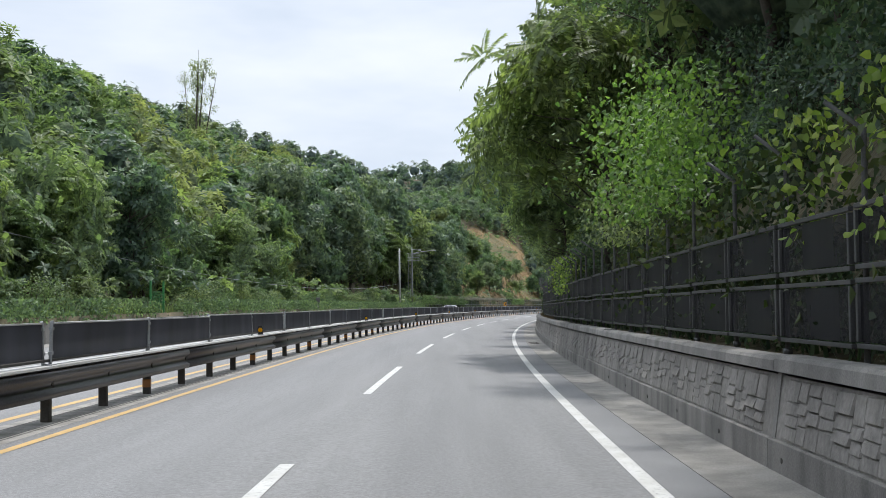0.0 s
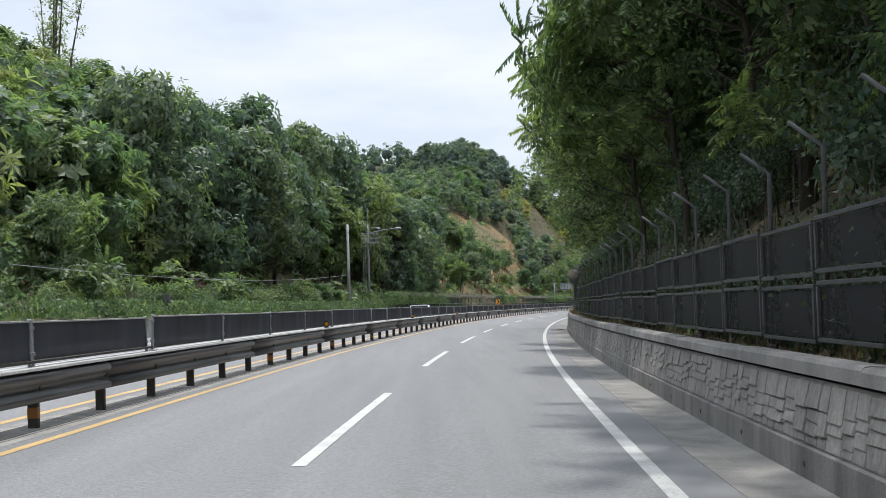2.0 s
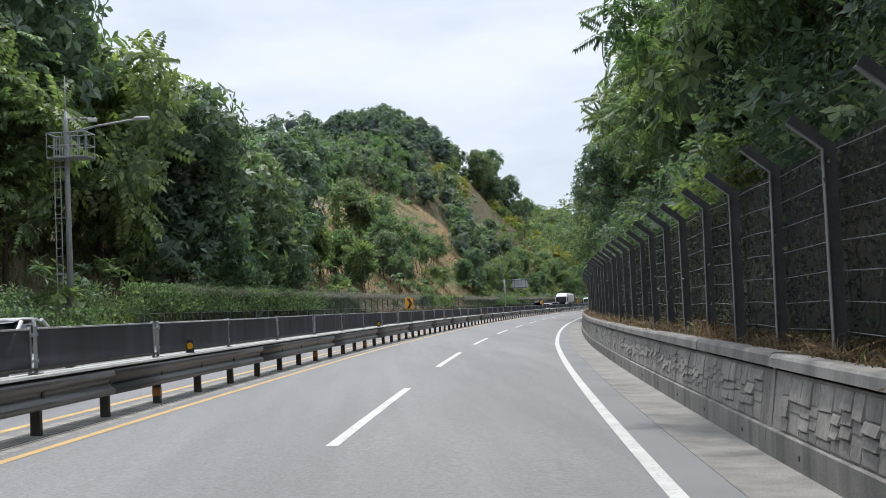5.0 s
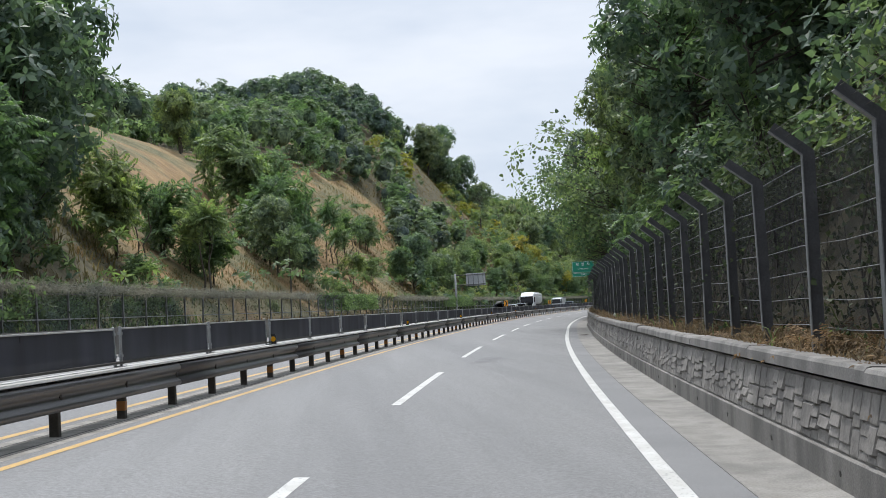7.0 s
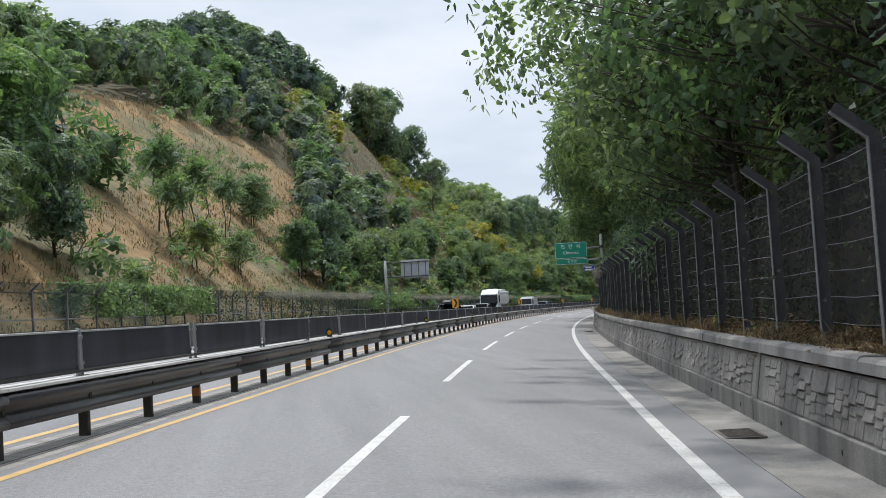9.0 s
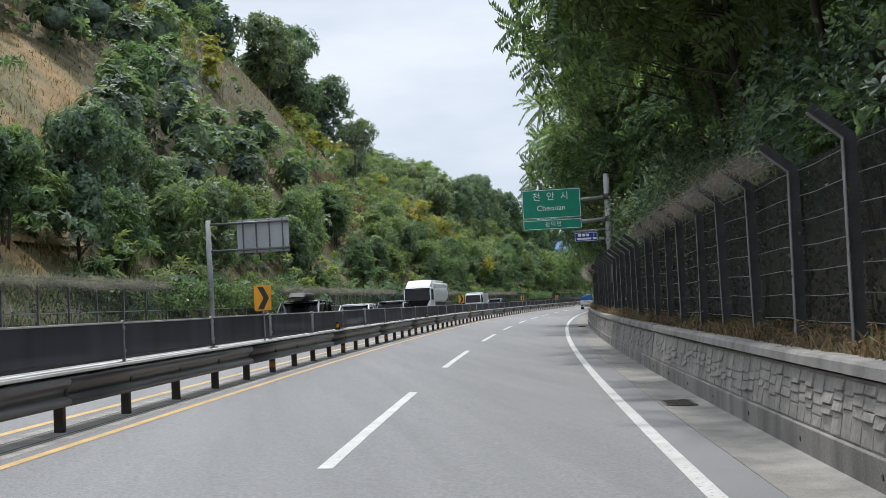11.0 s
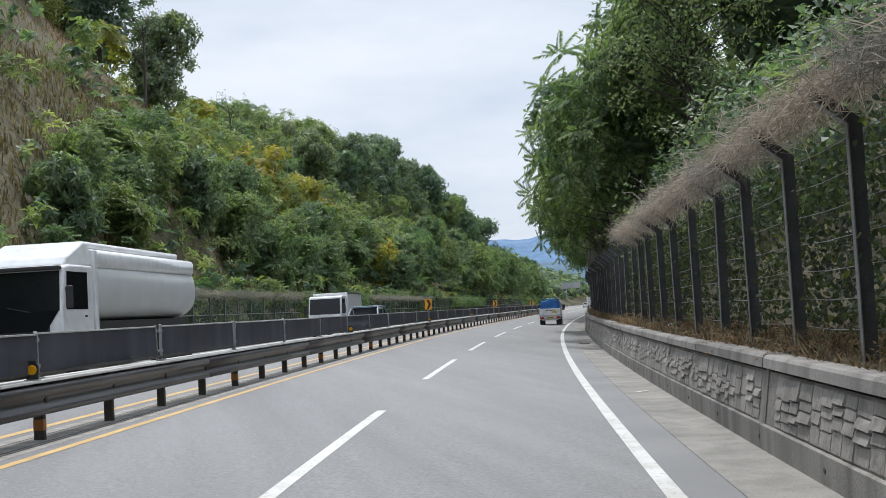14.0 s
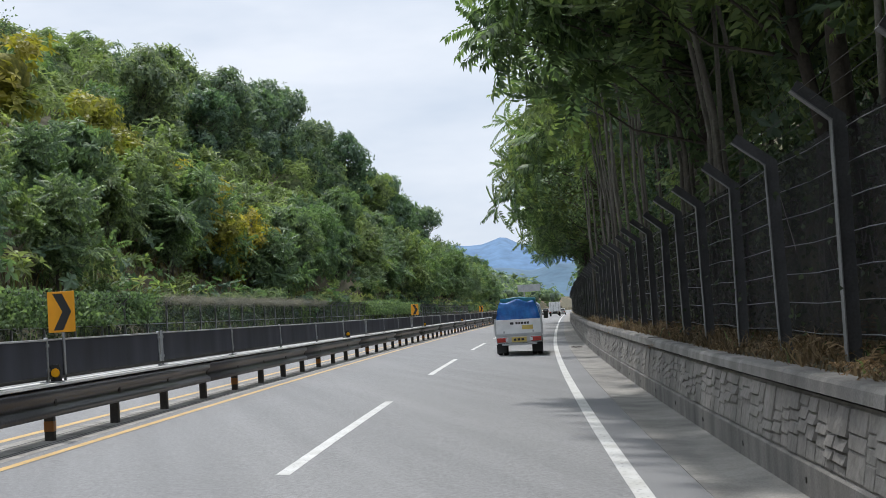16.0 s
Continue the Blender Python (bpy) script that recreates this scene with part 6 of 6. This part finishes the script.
M_CLEAR = plain("clear_lamp_lens", (0.6, 0.62, 0.64), 0.15, 0.0, 0.5)
M_PLATE = plain("number_plate", (0.55, 0.42, 0.12), 0.5)
M_PLATE_W = plain("white_number_plate", (0.6, 0.62, 0.6), 0.5)
M_UNDER = plain("black_chassis", (0.025, 0.025, 0.026), 0.7)


def loft(secs, n=12, power=3.2):
    """A body from rounded cross sections of (y, half width, low, high)."""
    sh, rings = Shape(), []
    for y, w, z0, z1 in secs:
        cz, hz, ring = (z0 + z1) / 2, (z1 - z0) / 2, []
        for k in range(n):
            a = (k + 0.5) * math.tau / n
            c, s_ = math.cos(a), math.sin(a)
            ring.append((w * abs(c) ** (2 / power) * (1 if c > 0 else -1), y, cz + hz * abs(s_) ** (2 / power) * (1 if s_ > 0 else -1)))
        rings.append(ring)
    v = [p for r in rings for p in r]
    f = [(i * n + k, i * n + (k + 1) % n, (i + 1) * n + (k + 1) % n, (i + 1) * n + k) for i in range(len(secs) - 1) for k in range(n)]
    f += [tuple(range(n)), tuple((len(secs) - 1) * n + k for k in range(n))[::-1]]
    return sh.add(v, f)


def wheel(parent, x, y, r, w, dual=False):
    out = 1 if x > 0 else -1
    o = Shape().tube([(x - w / 2, y, r), (x - w / 2 + 0.02, y, r), (x + w / 2 - 0.02, y, r), (x + w / 2, y, r)], [r * 0.9, r, r, r * 0.9], 24).make("wheel", M_TYRE, parent, True)
    Shape().tube([(x + out * (w / 2 - 0.01), y, r), (x + out * (w / 2 + 0.012), y, r)], [r * 0.62, r * 0.55], 20).make("rim", M_RIM, o, True)
    return o


def car(name, m, paint, label, length=4.6, width=1.82, height=1.46, tall=False, oncoming=True, box=False):
    """A saloon or a tall estate with glass, lamps and wheels; its front points to +y."""
    c = tagged(hold(name, m @ pose(0, 0, 0, 0, 0, 180 if oncoming else 0)), label, "car")
    L, w, H = length / 2, width / 2, height
    belt = H * 0.62
    hood = 0.66 if tall else 0.6
    loft([(-L, w * 0.82, 0.42, belt * 0.93), (-L + 0.12, w * 0.95, 0.28, belt), (-L * 0.55, w, 0.2, belt), (L * 0.3, w, 0.2, belt), (L * 0.62, w * 0.99, 0.2, belt * 0.93), (L - 0.18, w * 0.93, 0.26, belt * 0.8), (L, w * 0.78, 0.36, belt * 0.66)]).make("body", paint, c, True)
    r0, r1 = (-L + 0.12, L * 0.42) if tall else (-L * 0.72, L * 0.42)
    t0, t1 = (-L + 0.45, L * 0.08) if tall else (-L * 0.3, L * 0.06)
    loft([(r0, w * 0.86, belt - 0.12, belt + 0.03), (t0, w * 0.78, belt - 0.12, H - 0.02), ((t0 + t1) / 2, w * 0.8, belt - 0.12, H - 0.0), (t1, w * 0.78, belt - 0.12, H - 0.03), (r1, w * 0.84, belt - 0.12, belt + 0.02)], 12, 4.0).make("glasshouse", M_GLASS, c, True)
    loft([(t0 - 0.12, w * 0.66, H - 0.07, H - 0.02), (t0 + 0.1, w * 0.73, H - 0.06, H + 0.012), (t1 - 0.1, w * 0.73, H - 0.06, H + 0.01), (t1 + 0.1, w * 0.66, H - 0.09, H - 0.03)]).make("roof", paint, c, True)
    for x in (-1, 1):
        for ya, yb, top in ((t0, r0 + 0.08, H - 0.04), (t1, r1 - 0.06, H - 0.06)):
            Shape().tube([(x * w * 0.74, ya, top), (x * w * 0.84, yb, belt)], 0.035, 6).make("pillar", paint, c)
        Shape().tube([(x * w * 0.77, (t0 + t1) / 2, H - 0.03), (x * w * 0.88, (t0 + t1) / 2, belt)], 0.03, 6).make("pillar", paint, c)
        Shape().box(x * w * 1.02 - 0.09, x * w * 1.02 + 0.09, L * 0.3, L * 0.3 + 0.1, belt, belt + 0.13, 0.03).make("mirror", paint, c)
        Shape().box(x * w * 0.68 - 0.2, x * w * 0.68 + 0.2, L - 0.2, L - 0.03, belt * 0.6, belt * 0.72, 0.03).make("headlight", M_CLEAR, c)
        Shape().box(x * w * 0.66 - 0.22, x * w * 0.66 + 0.22, -L - 0.012, -L + 0.1, belt * 0.76, belt * 0.9, 0.02).make("tail_light", M_RED, c)
        for y in (-L * 0.6, L * 0.62):
            wheel(c, x * (w - 0.1), y, 0.33, 0.22)
    Shape().box(-0.5, 0.5, L - 0.06, L + 0.01, 0.36, 0.52, 0.02).make("grille", M_UNDER, c)
    Shape().box(-0.26, 0.26, -L - 0.02, -L + 0.02, 0.55, 0.66, 0.005).make("number_plate", M_PLATE_W, c)
    if box:
        loft([(-0.9, 0.3, H + 0.05, H + 0.2), (-0.75, 0.36, H + 0.03, H + 0.3), (0.6, 0.36, H + 0.03, H + 0.3), (0.9, 0.28, H + 0.05, H + 0.14)]).make("roof_box", M_UNDER, c, True)
    return c


sedan = car("sedan", at(548.0, -3.75, 0), M_DARKCAR, "dark grey saloon car driving in the passing lane", 4.8, 1.85, 1.45, False, False)
car("sedan", at(690.0, 0.9, 0), M_WHITECAR, "white saloon car far ahead on the road", 4.7, 1.82, 1.45, False, False)
car("sedan", at(716.0, -3.3, 0), M_WHITECAR, "white saloon car far ahead on the road", 4.7, 1.82, 1.45, False, False)
car("sedan", at(144.5, -8.5, 0), M_WHITECAR, "white saloon car behind the median glare screens", 4.7, 1.82, 1.46)
car("hatchback", at(335.0, -8.4, 0), M_WHITECAR, "white hatchback car behind the median glare screens", 4.3, 1.8, 1.55, True)
car("suv", at(347.4, -8.4, 0), M_DARKCAR, "dark grey sport utility car behind the glare screens", 4.7, 1.88, 1.68, True)
car("suv", at(322.5, -8.4, 0), M_DARKCAR, "dark grey sport utility car with a roof box", 4.7, 1.9, 1.72, True, True, True)


def cab_of(parent, w, back, front, z0, belt, top, rake=0.22):
    """A forward-control cab: body with rounded edges, wide dark windscreen, side windows, grille, wipers."""
    bm = bmesh.new()
    side = [(back, z0), (front, z0), (front + 0.02, belt), (front - rake, top - 0.06), (front - rake - 0.3, top), (back, top)]
    a, b = ([bm.verts.new((x, y, z)) for y, z in side] for x in (-w, w))
    bm.faces.new(a[::-1])
    bm.faces.new(b)
    for k in range(6):
        bm.faces.new((a[k], a[(k + 1) % 6], b[(k + 1) % 6], b[k]))
    bmesh.ops.recalc_face_normals(bm, faces=bm.faces)
    bmesh.ops.bevel(bm, geom=bm.edges, offset=0.06, segments=3, affect="EDGES", profile=0.5)
    cab = part("cab", bm, M_WHITECAR, parent)
    def front_y(z):
        return front + 0.02 - (rake + 0.02) * (z - belt) / (top - 0.06 - belt)
    za, zb = belt + 0.04, top - 0.16
    sh = Shape()
    for d in (0.006, -0.03):
        sh.v += [(-w * 0.93, front_y(za) + d, za), (w * 0.93, front_y(za) + d, za), (w * 0.9, front_y(zb) + d, zb), (-w * 0.9, front_y(zb) + d, zb)]
    sh.f = [(0, 1, 2, 3), (7, 6, 5, 4), (0, 4, 5, 1), (1, 5, 6, 2), (2, 6, 7, 3), (3, 7, 4, 0)]
    sh.make("windscreen", M_GLASS, parent)
    for x in (-0.35, 0.3):
        Shape().tube([(x * w, front_y(za) + 0.02, za - 0.02), (x * w + 0.5 * w, front_y(za + 0.1) + 0.025, za + 0.12)], 0.012, 5).make("wiper", M_UNDER, parent)
    Shape().box(-w * 0.72, w * 0.72, front - 0.02, front + 0.025, z0 + 0.34, belt - 0.16, 0.01).make("grille", M_UNDER, parent)
    Shape().box(-w * 0.98, w * 0.98, front - 0.12, front + 0.07, z0 - 0.08, z0 + 0.24, 0.04).make("bumper", M_WHITECAR, parent)
    for x in (-1, 1):
        Shape().prism([(front - rake - 0.12, zb - 0.02), (front - 0.2, belt + 0.06), (back + 0.45, belt + 0.06), (back + 0.45, zb - 0.02)], "x", x * w - 0.01, x * w + 0.008).make("side_window", M_GLASS, parent)
        Shape().box(x * (w + 0.16) - 0.09, x * (w + 0.16) + 0.09, front - 0.05, front + 0.03, belt + 0.08, belt + 0.62, 0.03).make("mirror", M_UNDER, parent)
        Shape().tube([(x * w, front - 0.15, belt + 0.55), (x * (w + 0.16), front - 0.02, belt + 0.6)], 0.015, 6).make("mirror_arm", M_UNDER, parent)
        Shape().box(x * w * 0.78 - 0.17, x * w * 0.78 + 0.17, front - 0.02, front + 0.04, z0 + 0.3, z0 + 0.48, 0.03).make("headlight", M_CLEAR, parent)
        Shape().box(x * w - 0.012, x * w + 0.012, back + 0.5, back + 0.66, belt - 0.14, belt - 0.09, 0.004).make("door_handle", M_UNDER, parent)


def box_truck(m, label, oncoming, long=6.4, high=2.75, wide=2.2):
    c = tagged(hold("box_truck", m @ pose(0, 0, 0, 0, 0, 180 if oncoming else 0)), label, "truck")
    L, w = long / 2, wide / 2
    Shape().box(-w, w, -L, L - 1.75, 0.95, high, 0.03).make("cargo_box", M_WHITECAR, c)
    for x in np.linspace(-w + 0.35, w - 0.35, 4):
        Shape().box(x - 0.02, x + 0.02, -L - 0.02, -L + 0.001, 1.0, high - 0.06).make("door_bar", M_ALU, c)
    for x in (-1, 1):
        Shape().box(x * w - 0.012, x * w + 0.012, -L, L - 1.75, high - 0.1, high + 0.008, 0.004).make("edge_rail", M_ALU, c)
    cab_of(c, w * 0.93, L - 1.65, L, 0.5, high * 0.5, high * 0.93)
    for x in (-1, 1):
        Shape().box(x * w * 0.8 - 0.13, x * w * 0.8 + 0.13, -L - 0.03, -L + 0.02, 0.75, 0.87, 0.02).make("tail_light", M_RED, c)
        for y in (-L + 1.1, L - 1.0):
            wheel(c, x * (w - 0.2), y, 0.4, 0.28)
    Shape().box(-0.4, 0.4, -L, L - 0.3, 0.55, 0.94).make("chassis", M_UNDER, c)
    return c


box_truck(at(652.0, 0.0, 0), "white box truck far ahead on the road", False)
box_truck(at(427.0, -11.8, 0), "white box truck on the other carriageway", True, 6.4, 2.5, 2.05)
car("pickup", at(417.8, -8.5, 0), M_BLUECAR, "grey-blue utility car beside a white truck", 4.9, 1.86, 1.72, True)


M_TANK = surface("grey_tank_paint", (0.52, 0.54, 0.53), (0.62, 0.64, 0.63), 0.8, 30.0, 0.4, 0.1, 0.03)


def tanker():
    c = tagged(hold("tanker_truck", at(389.6, -11.8, 0) @ pose(0, 0, 0, 0, 0, 180)), "white tanker truck with a grey tank on the other carriageway", "truck")
    cab_of(c, 1.2, 4.1, 6.15, 0.55, 1.62, 2.78, 0.16)
    Shape().prism([(-1.1, 1.66), (1.1, 1.66), (0.78, 1.18), (-0.78, 1.18)], "y", 6.12, 6.19).make("front_panel", M_GLASS, c, label="black panel below the windscreen")
    Shape().box(-1.14, 1.14, 6.0, 6.16, 2.64, 2.74, 0.03).make("sun_visor", M_UNDER, c)
    bm = bmesh.new()
    a, b = ([bm.verts.new((x * k, y, z)) for y, z, k in ((3.95, 2.76, 1.14), (5.75, 2.76, 1.1), (5.55, 3.0, 1.06), (4.3, 3.42, 1.06), (3.95, 3.42, 1.06))] for x in (-1, 1))
    bm.faces.new(a[::-1])
    bm.faces.new(b)
    for k in range(5):
        bm.faces.new((a[k], a[(k + 1) % 5], b[(k + 1) % 5], b[k]))
    bmesh.ops.recalc_face_normals(bm, faces=bm.faces)
    bmesh.ops.bevel(bm, geom=bm.edges, offset=0.08, segments=3, affect="EDGES", profile=0.5)
    part("roof_fairing", bm, M_WHITECAR, c)
    for x in (-1, 1):
        for y in (4.9, -1.7, -3.0, -4.3):
            wheel(c, x * 1.0, y, 0.5, 0.32)
        Shape().box(x * 1.08 - 0.05, x * 1.08 + 0.05, 0.2, 3.0, 0.50, 0.62, 0.02).make("side_guard", M_ALU, c)
        Shape().box(x * 1.08 - 0.05, x * 1.08 + 0.05, 0.2, 3.0, 0.82, 0.94, 0.02).make("side_guard", M_ALU, c)
        Shape().box(x * 1.17 - 0.05, x * 1.17 + 0.05, 3.8, 4.02, 1.0, 3.2, 0.03).make("air_deflector", M_WHITECAR, c)
    loft([(-5.35, 0.75, 1.65, 2.85), (-5.3, 1.14, 1.42, 3.08), (-5.15, 1.2, 1.36, 3.16), (3.55, 1.2, 1.36, 3.16), (3.7, 1.14, 1.42, 3.08), (3.75, 0.75, 1.65, 2.85)], 32, 2.7).make("tank", M_TANK, c, True)
    loft([(-5.2, 1.16, 2.72, 3.24), (-5.1, 1.19, 2.70, 3.27), (3.5, 1.19, 2.70, 3.27), (3.6, 1.16, 2.72, 3.24)], 20, 5.0).make("upper_band", M_WHITECAR, c, True, "pale band along the tank's top")
    loft([(-4.6, 0.8, 3.26, 3.44), (-4.5, 0.84, 3.25, 3.48), (3.3, 0.84, 3.25, 3.48), (3.5, 0.8, 3.26, 3.44)], 12, 5.0).make("walkway", M_WHITECAR, c, True)
    Shape().box(-0.9, 0.9, -5.2, 5.4, 0.8, 1.38).make("chassis", M_UNDER, c)
    return c


tanker()


def cargo_truck():
    """A small lorry with a dropside bed and a blue sheet over its load, seen from behind; its front points to +y."""
    c = tagged(hold("cargo_truck", at(451.6 + 2.5, 0.16, 0)), "small white cargo truck with a blue tarpaulin over its load", "truck")
    L, w = 2.5, 0.83
    M_SILVER = plain("dull_silver_steel", (0.42, 0.43, 0.44), 0.4, 0.5)
    M_TARP = surface("blue_tarpaulin", (0.006, 0.075, 0.30), (0.012, 0.16, 0.46), 3.0, 9.0, 0.45, 0.0, 0.5, 0.03)
    M_TARP2 = surface("teal_tarpaulin", (0.01, 0.12, 0.16), (0.03, 0.22, 0.24), 3.0, 9.0, 0.5, 0.0, 0.5, 0.03)
    Shape().box(-w, w, -L, -L + 0.05, 0.80, 1.30, 0.012).make("tailgate", M_WHITECAR, c, label="white steel tailgate")
    for x in (-1, 1):
        Shape().box(x * w - 0.025, x * w + 0.025, -L + 0.055, L - 2.05, 0.82, 1.28, 0.01).make("side_gate", M_WHITECAR, c)
        Shape().box(x * w - 0.035, x * w + 0.035, -L - 0.01, -L + 0.07, 0.74, 1.36, 0.01).make("corner_post", M_SILVER, c)
        Shape().box(x * 0.52 - 0.03, x * 0.52 + 0.03, -L - 0.02, -L + 0.0, 0.82, 0.9, 0.006).make("latch", M_SILVER, c)
    Shape().box(-w, w, -L - 0.012, L - 2.0, 0.70, 0.80, 0.012).make("bed_rail", M_SILVER, c, label="dull silver bed edge")
    Shape().box(-w * 0.98, w * 0.98, -L + 0.0, -L + 0.09, 0.46, 0.70, 0.02).make("rear_panel", M_RIM, c)
    for x in (-1, 1):
        Shape().box(x * 0.60 - 0.19, x * 0.60 + 0.19, -L - 0.04, -L + 0.0, 0.5, 0.66, 0.02).make("tail_light", M_RED, c)
        Shape().box(x * 0.44 - 0.045, x * 0.44 + 0.045, -L - 0.05, -L - 0.01, 0.52, 0.64, 0.015).make("reverse_light", M_CLEAR, c)
    Shape().box(-0.27, 0.27, -L - 0.035, -L + 0.0, 0.49, 0.67, 0.008).make("number_plate", M_PLATE, c, "")
    for k in range(3):
        Shape().box(-0.2 + k * 0.14, -0.1 + k * 0.14, -L - 0.041, -L - 0.036, 0.54, 0.62).make("plate_mark", M_UNDER, c)
    for x0_, x1_ in ((-0.30, -0.17), (-0.10, -0.02), (0.0, 0.08), (0.1, 0.18), (0.2, 0.28), (0.3, 0.38)):
        Shape().box(x0_, x1_, -L - 0.004, -L - 0.0005, 1.12, 1.20).make("writing_bar", M_UNDER, c)
    Shape().box(0.12, 0.52, -L - 0.006, -L - 0.0005, 0.93, 1.08, 0.002).make("notice_plate", M_PLATE, c, label="yellowed notice plate")
    Shape().box(-0.62, 0.62, -L - 0.03, -L + 0.03, 0.38, 0.45, 0.01).make("under_bar", M_SILVER, c)
    Shape().box(-0.4, 0.4, -L + 0.1, L - 0.4, 0.4, 0.69).make("chassis", M_UNDER, c)
    for x in (-1, 1):
        wheel(c, x * 0.72, -L + 0.95, 0.29, 0.17)
        wheel(c, x * 0.52, -L + 0.95, 0.29, 0.17)
        wheel(c, x * 0.72, L - 0.9, 0.32, 0.19)
        Shape().box(x * 0.66 - 0.17, x * 0.66 + 0.17, -L + 0.4, -L + 0.42, 0.1, 0.42).make("mud_flap", M_UNDER, c)
    # the load under its sheet, with sags and folds
    bm = bmesh.new()
    bmesh.ops.create_cube(bm, size=1)
    bmesh.ops.subdivide_edges(bm, edges=bm.edges, cuts=9, use_grid_fill=True)
    for v in bm.verts:
        x, y, z = v.co
        top = z + 0.5
        k = 1 - 0.22 * top ** 3
        v.co = Vector((x * 1.54 * k, -L + 0.06 + (y + 0.5) * 2.75 + 0.12 * top * (1 - (y + 0.5)), 1.18 + top * (0.74 + 0.1 * math.sin(y * 7) + 0.06 * math.cos(x * 9))))
        v.co += Vector(noise.noise_vector(v.co * 3.2)) * 0.055
    part("tarpaulin", bm, M_TARP, c, "blue tarpaulin tied over the load", True)
    bm = bmesh.new()
    bmesh.ops.create_cube(bm, size=1)
    bmesh.ops.subdivide_edges(bm, edges=bm.edges, cuts=5, use_grid_fill=True)
    for v in bm.verts:
        x, y, z = v.co
        v.co = Vector((x * 1.25 + 0.02, -L + 0.5 + (y + 0.5) * 2.0, 1.90 + (z + 0.5) * 0.2 - 0.12 * abs(x)))
        v.co += Vector(noise.noise_vector(v.co * 3.0)) * 0.05
    part("top_sheet", bm, M_TARP2, c, "teal sheet folded over the top of the load", True)
    for k, y in enumerate((-1.9, -1.2, -0.5)):
        Shape().tube([(-w, y, 1.2), (-0.7, y, 1.75), (0, y, 2.06), (0.7, y, 1.75), (w, y, 1.2)], 0.008, 5).make("rope", M_LETTER, c)
    loft([(L - 1.75, 0.84, 0.55, 1.93), (L - 1.0, 0.86, 0.4, 1.97), (L - 0.55, 0.85, 0.38, 1.85), (L - 0.15, 0.83, 0.38, 1.25), (L, 0.76, 0.4, 0.95)], 16, 4.5).make("cab", M_WHITECAR, c, True)
    Shape().box(-0.66, 0.66, L - 1.80, L - 1.745, 1.3, 1.8, 0.03).make("rear_window", M_GLASS, c)
    for x in (-1, 1):
        Shape().box(x * 1.0 - 0.09, x * 1.0 + 0.09, L - 0.75, L - 0.69, 1.25, 1.55, 0.03).make("mirror", M_UNDER, c)
        Shape().tube([(x * 0.84, L - 0.7, 1.4), (x * 0.95, L - 0.72, 1.4)], 0.015, 6).make("mirror_arm", M_UNDER, c)
    return c


cargo_truck()


# ---------------------------------------------------------------- distance
def mountain(name, dist, a0, a1, high, seed, mat, label):
    """A far ridge seen across the valley, set round the road's end."""
    g = np.random.default_rng(seed)
    o = W(430, 0)
    hd = float(np.interp(430, AX_S, AX_H))
    n, rows = 90, 14
    v = []
    for i in range(n):
        t = i / (n - 1)
        a = hd + radians(a0 + (a1 - a0) * t)
        peak = high * (0.45 + 0.55 * math.sin(math.pi * min(1, max(0, t))) ** 0.8) * (0.9 + 0.16 * noise.noise(Vector((t * 7, seed, 0))) + 0.06 * noise.noise(Vector((t * 25, seed, 1))))
        for j in range(rows):
            q = j / (rows - 1)
            d = dist * (1 + 0.28 * q)
            z = -8 + (peak + 8) * math.sin(q * math.pi / 2) ** 1.2 * (1 + 0.10 * noise.noise(Vector((t * 18, q * 4, seed))))
            v.append((o[0] + math.sin(a) * d, o[1] + math.cos(a) * d, z))
    f = [(i * rows + j, (i + 1) * rows + j, (i + 1) * rows + j + 1, i * rows + j + 1) for i in range(n - 1) for j in range(rows - 1)]
    return tagged(thing(name, v, f, mat, None, True), label, "backdrop", kind="structure")


# air haze is painted into both ridges as a blue base colour
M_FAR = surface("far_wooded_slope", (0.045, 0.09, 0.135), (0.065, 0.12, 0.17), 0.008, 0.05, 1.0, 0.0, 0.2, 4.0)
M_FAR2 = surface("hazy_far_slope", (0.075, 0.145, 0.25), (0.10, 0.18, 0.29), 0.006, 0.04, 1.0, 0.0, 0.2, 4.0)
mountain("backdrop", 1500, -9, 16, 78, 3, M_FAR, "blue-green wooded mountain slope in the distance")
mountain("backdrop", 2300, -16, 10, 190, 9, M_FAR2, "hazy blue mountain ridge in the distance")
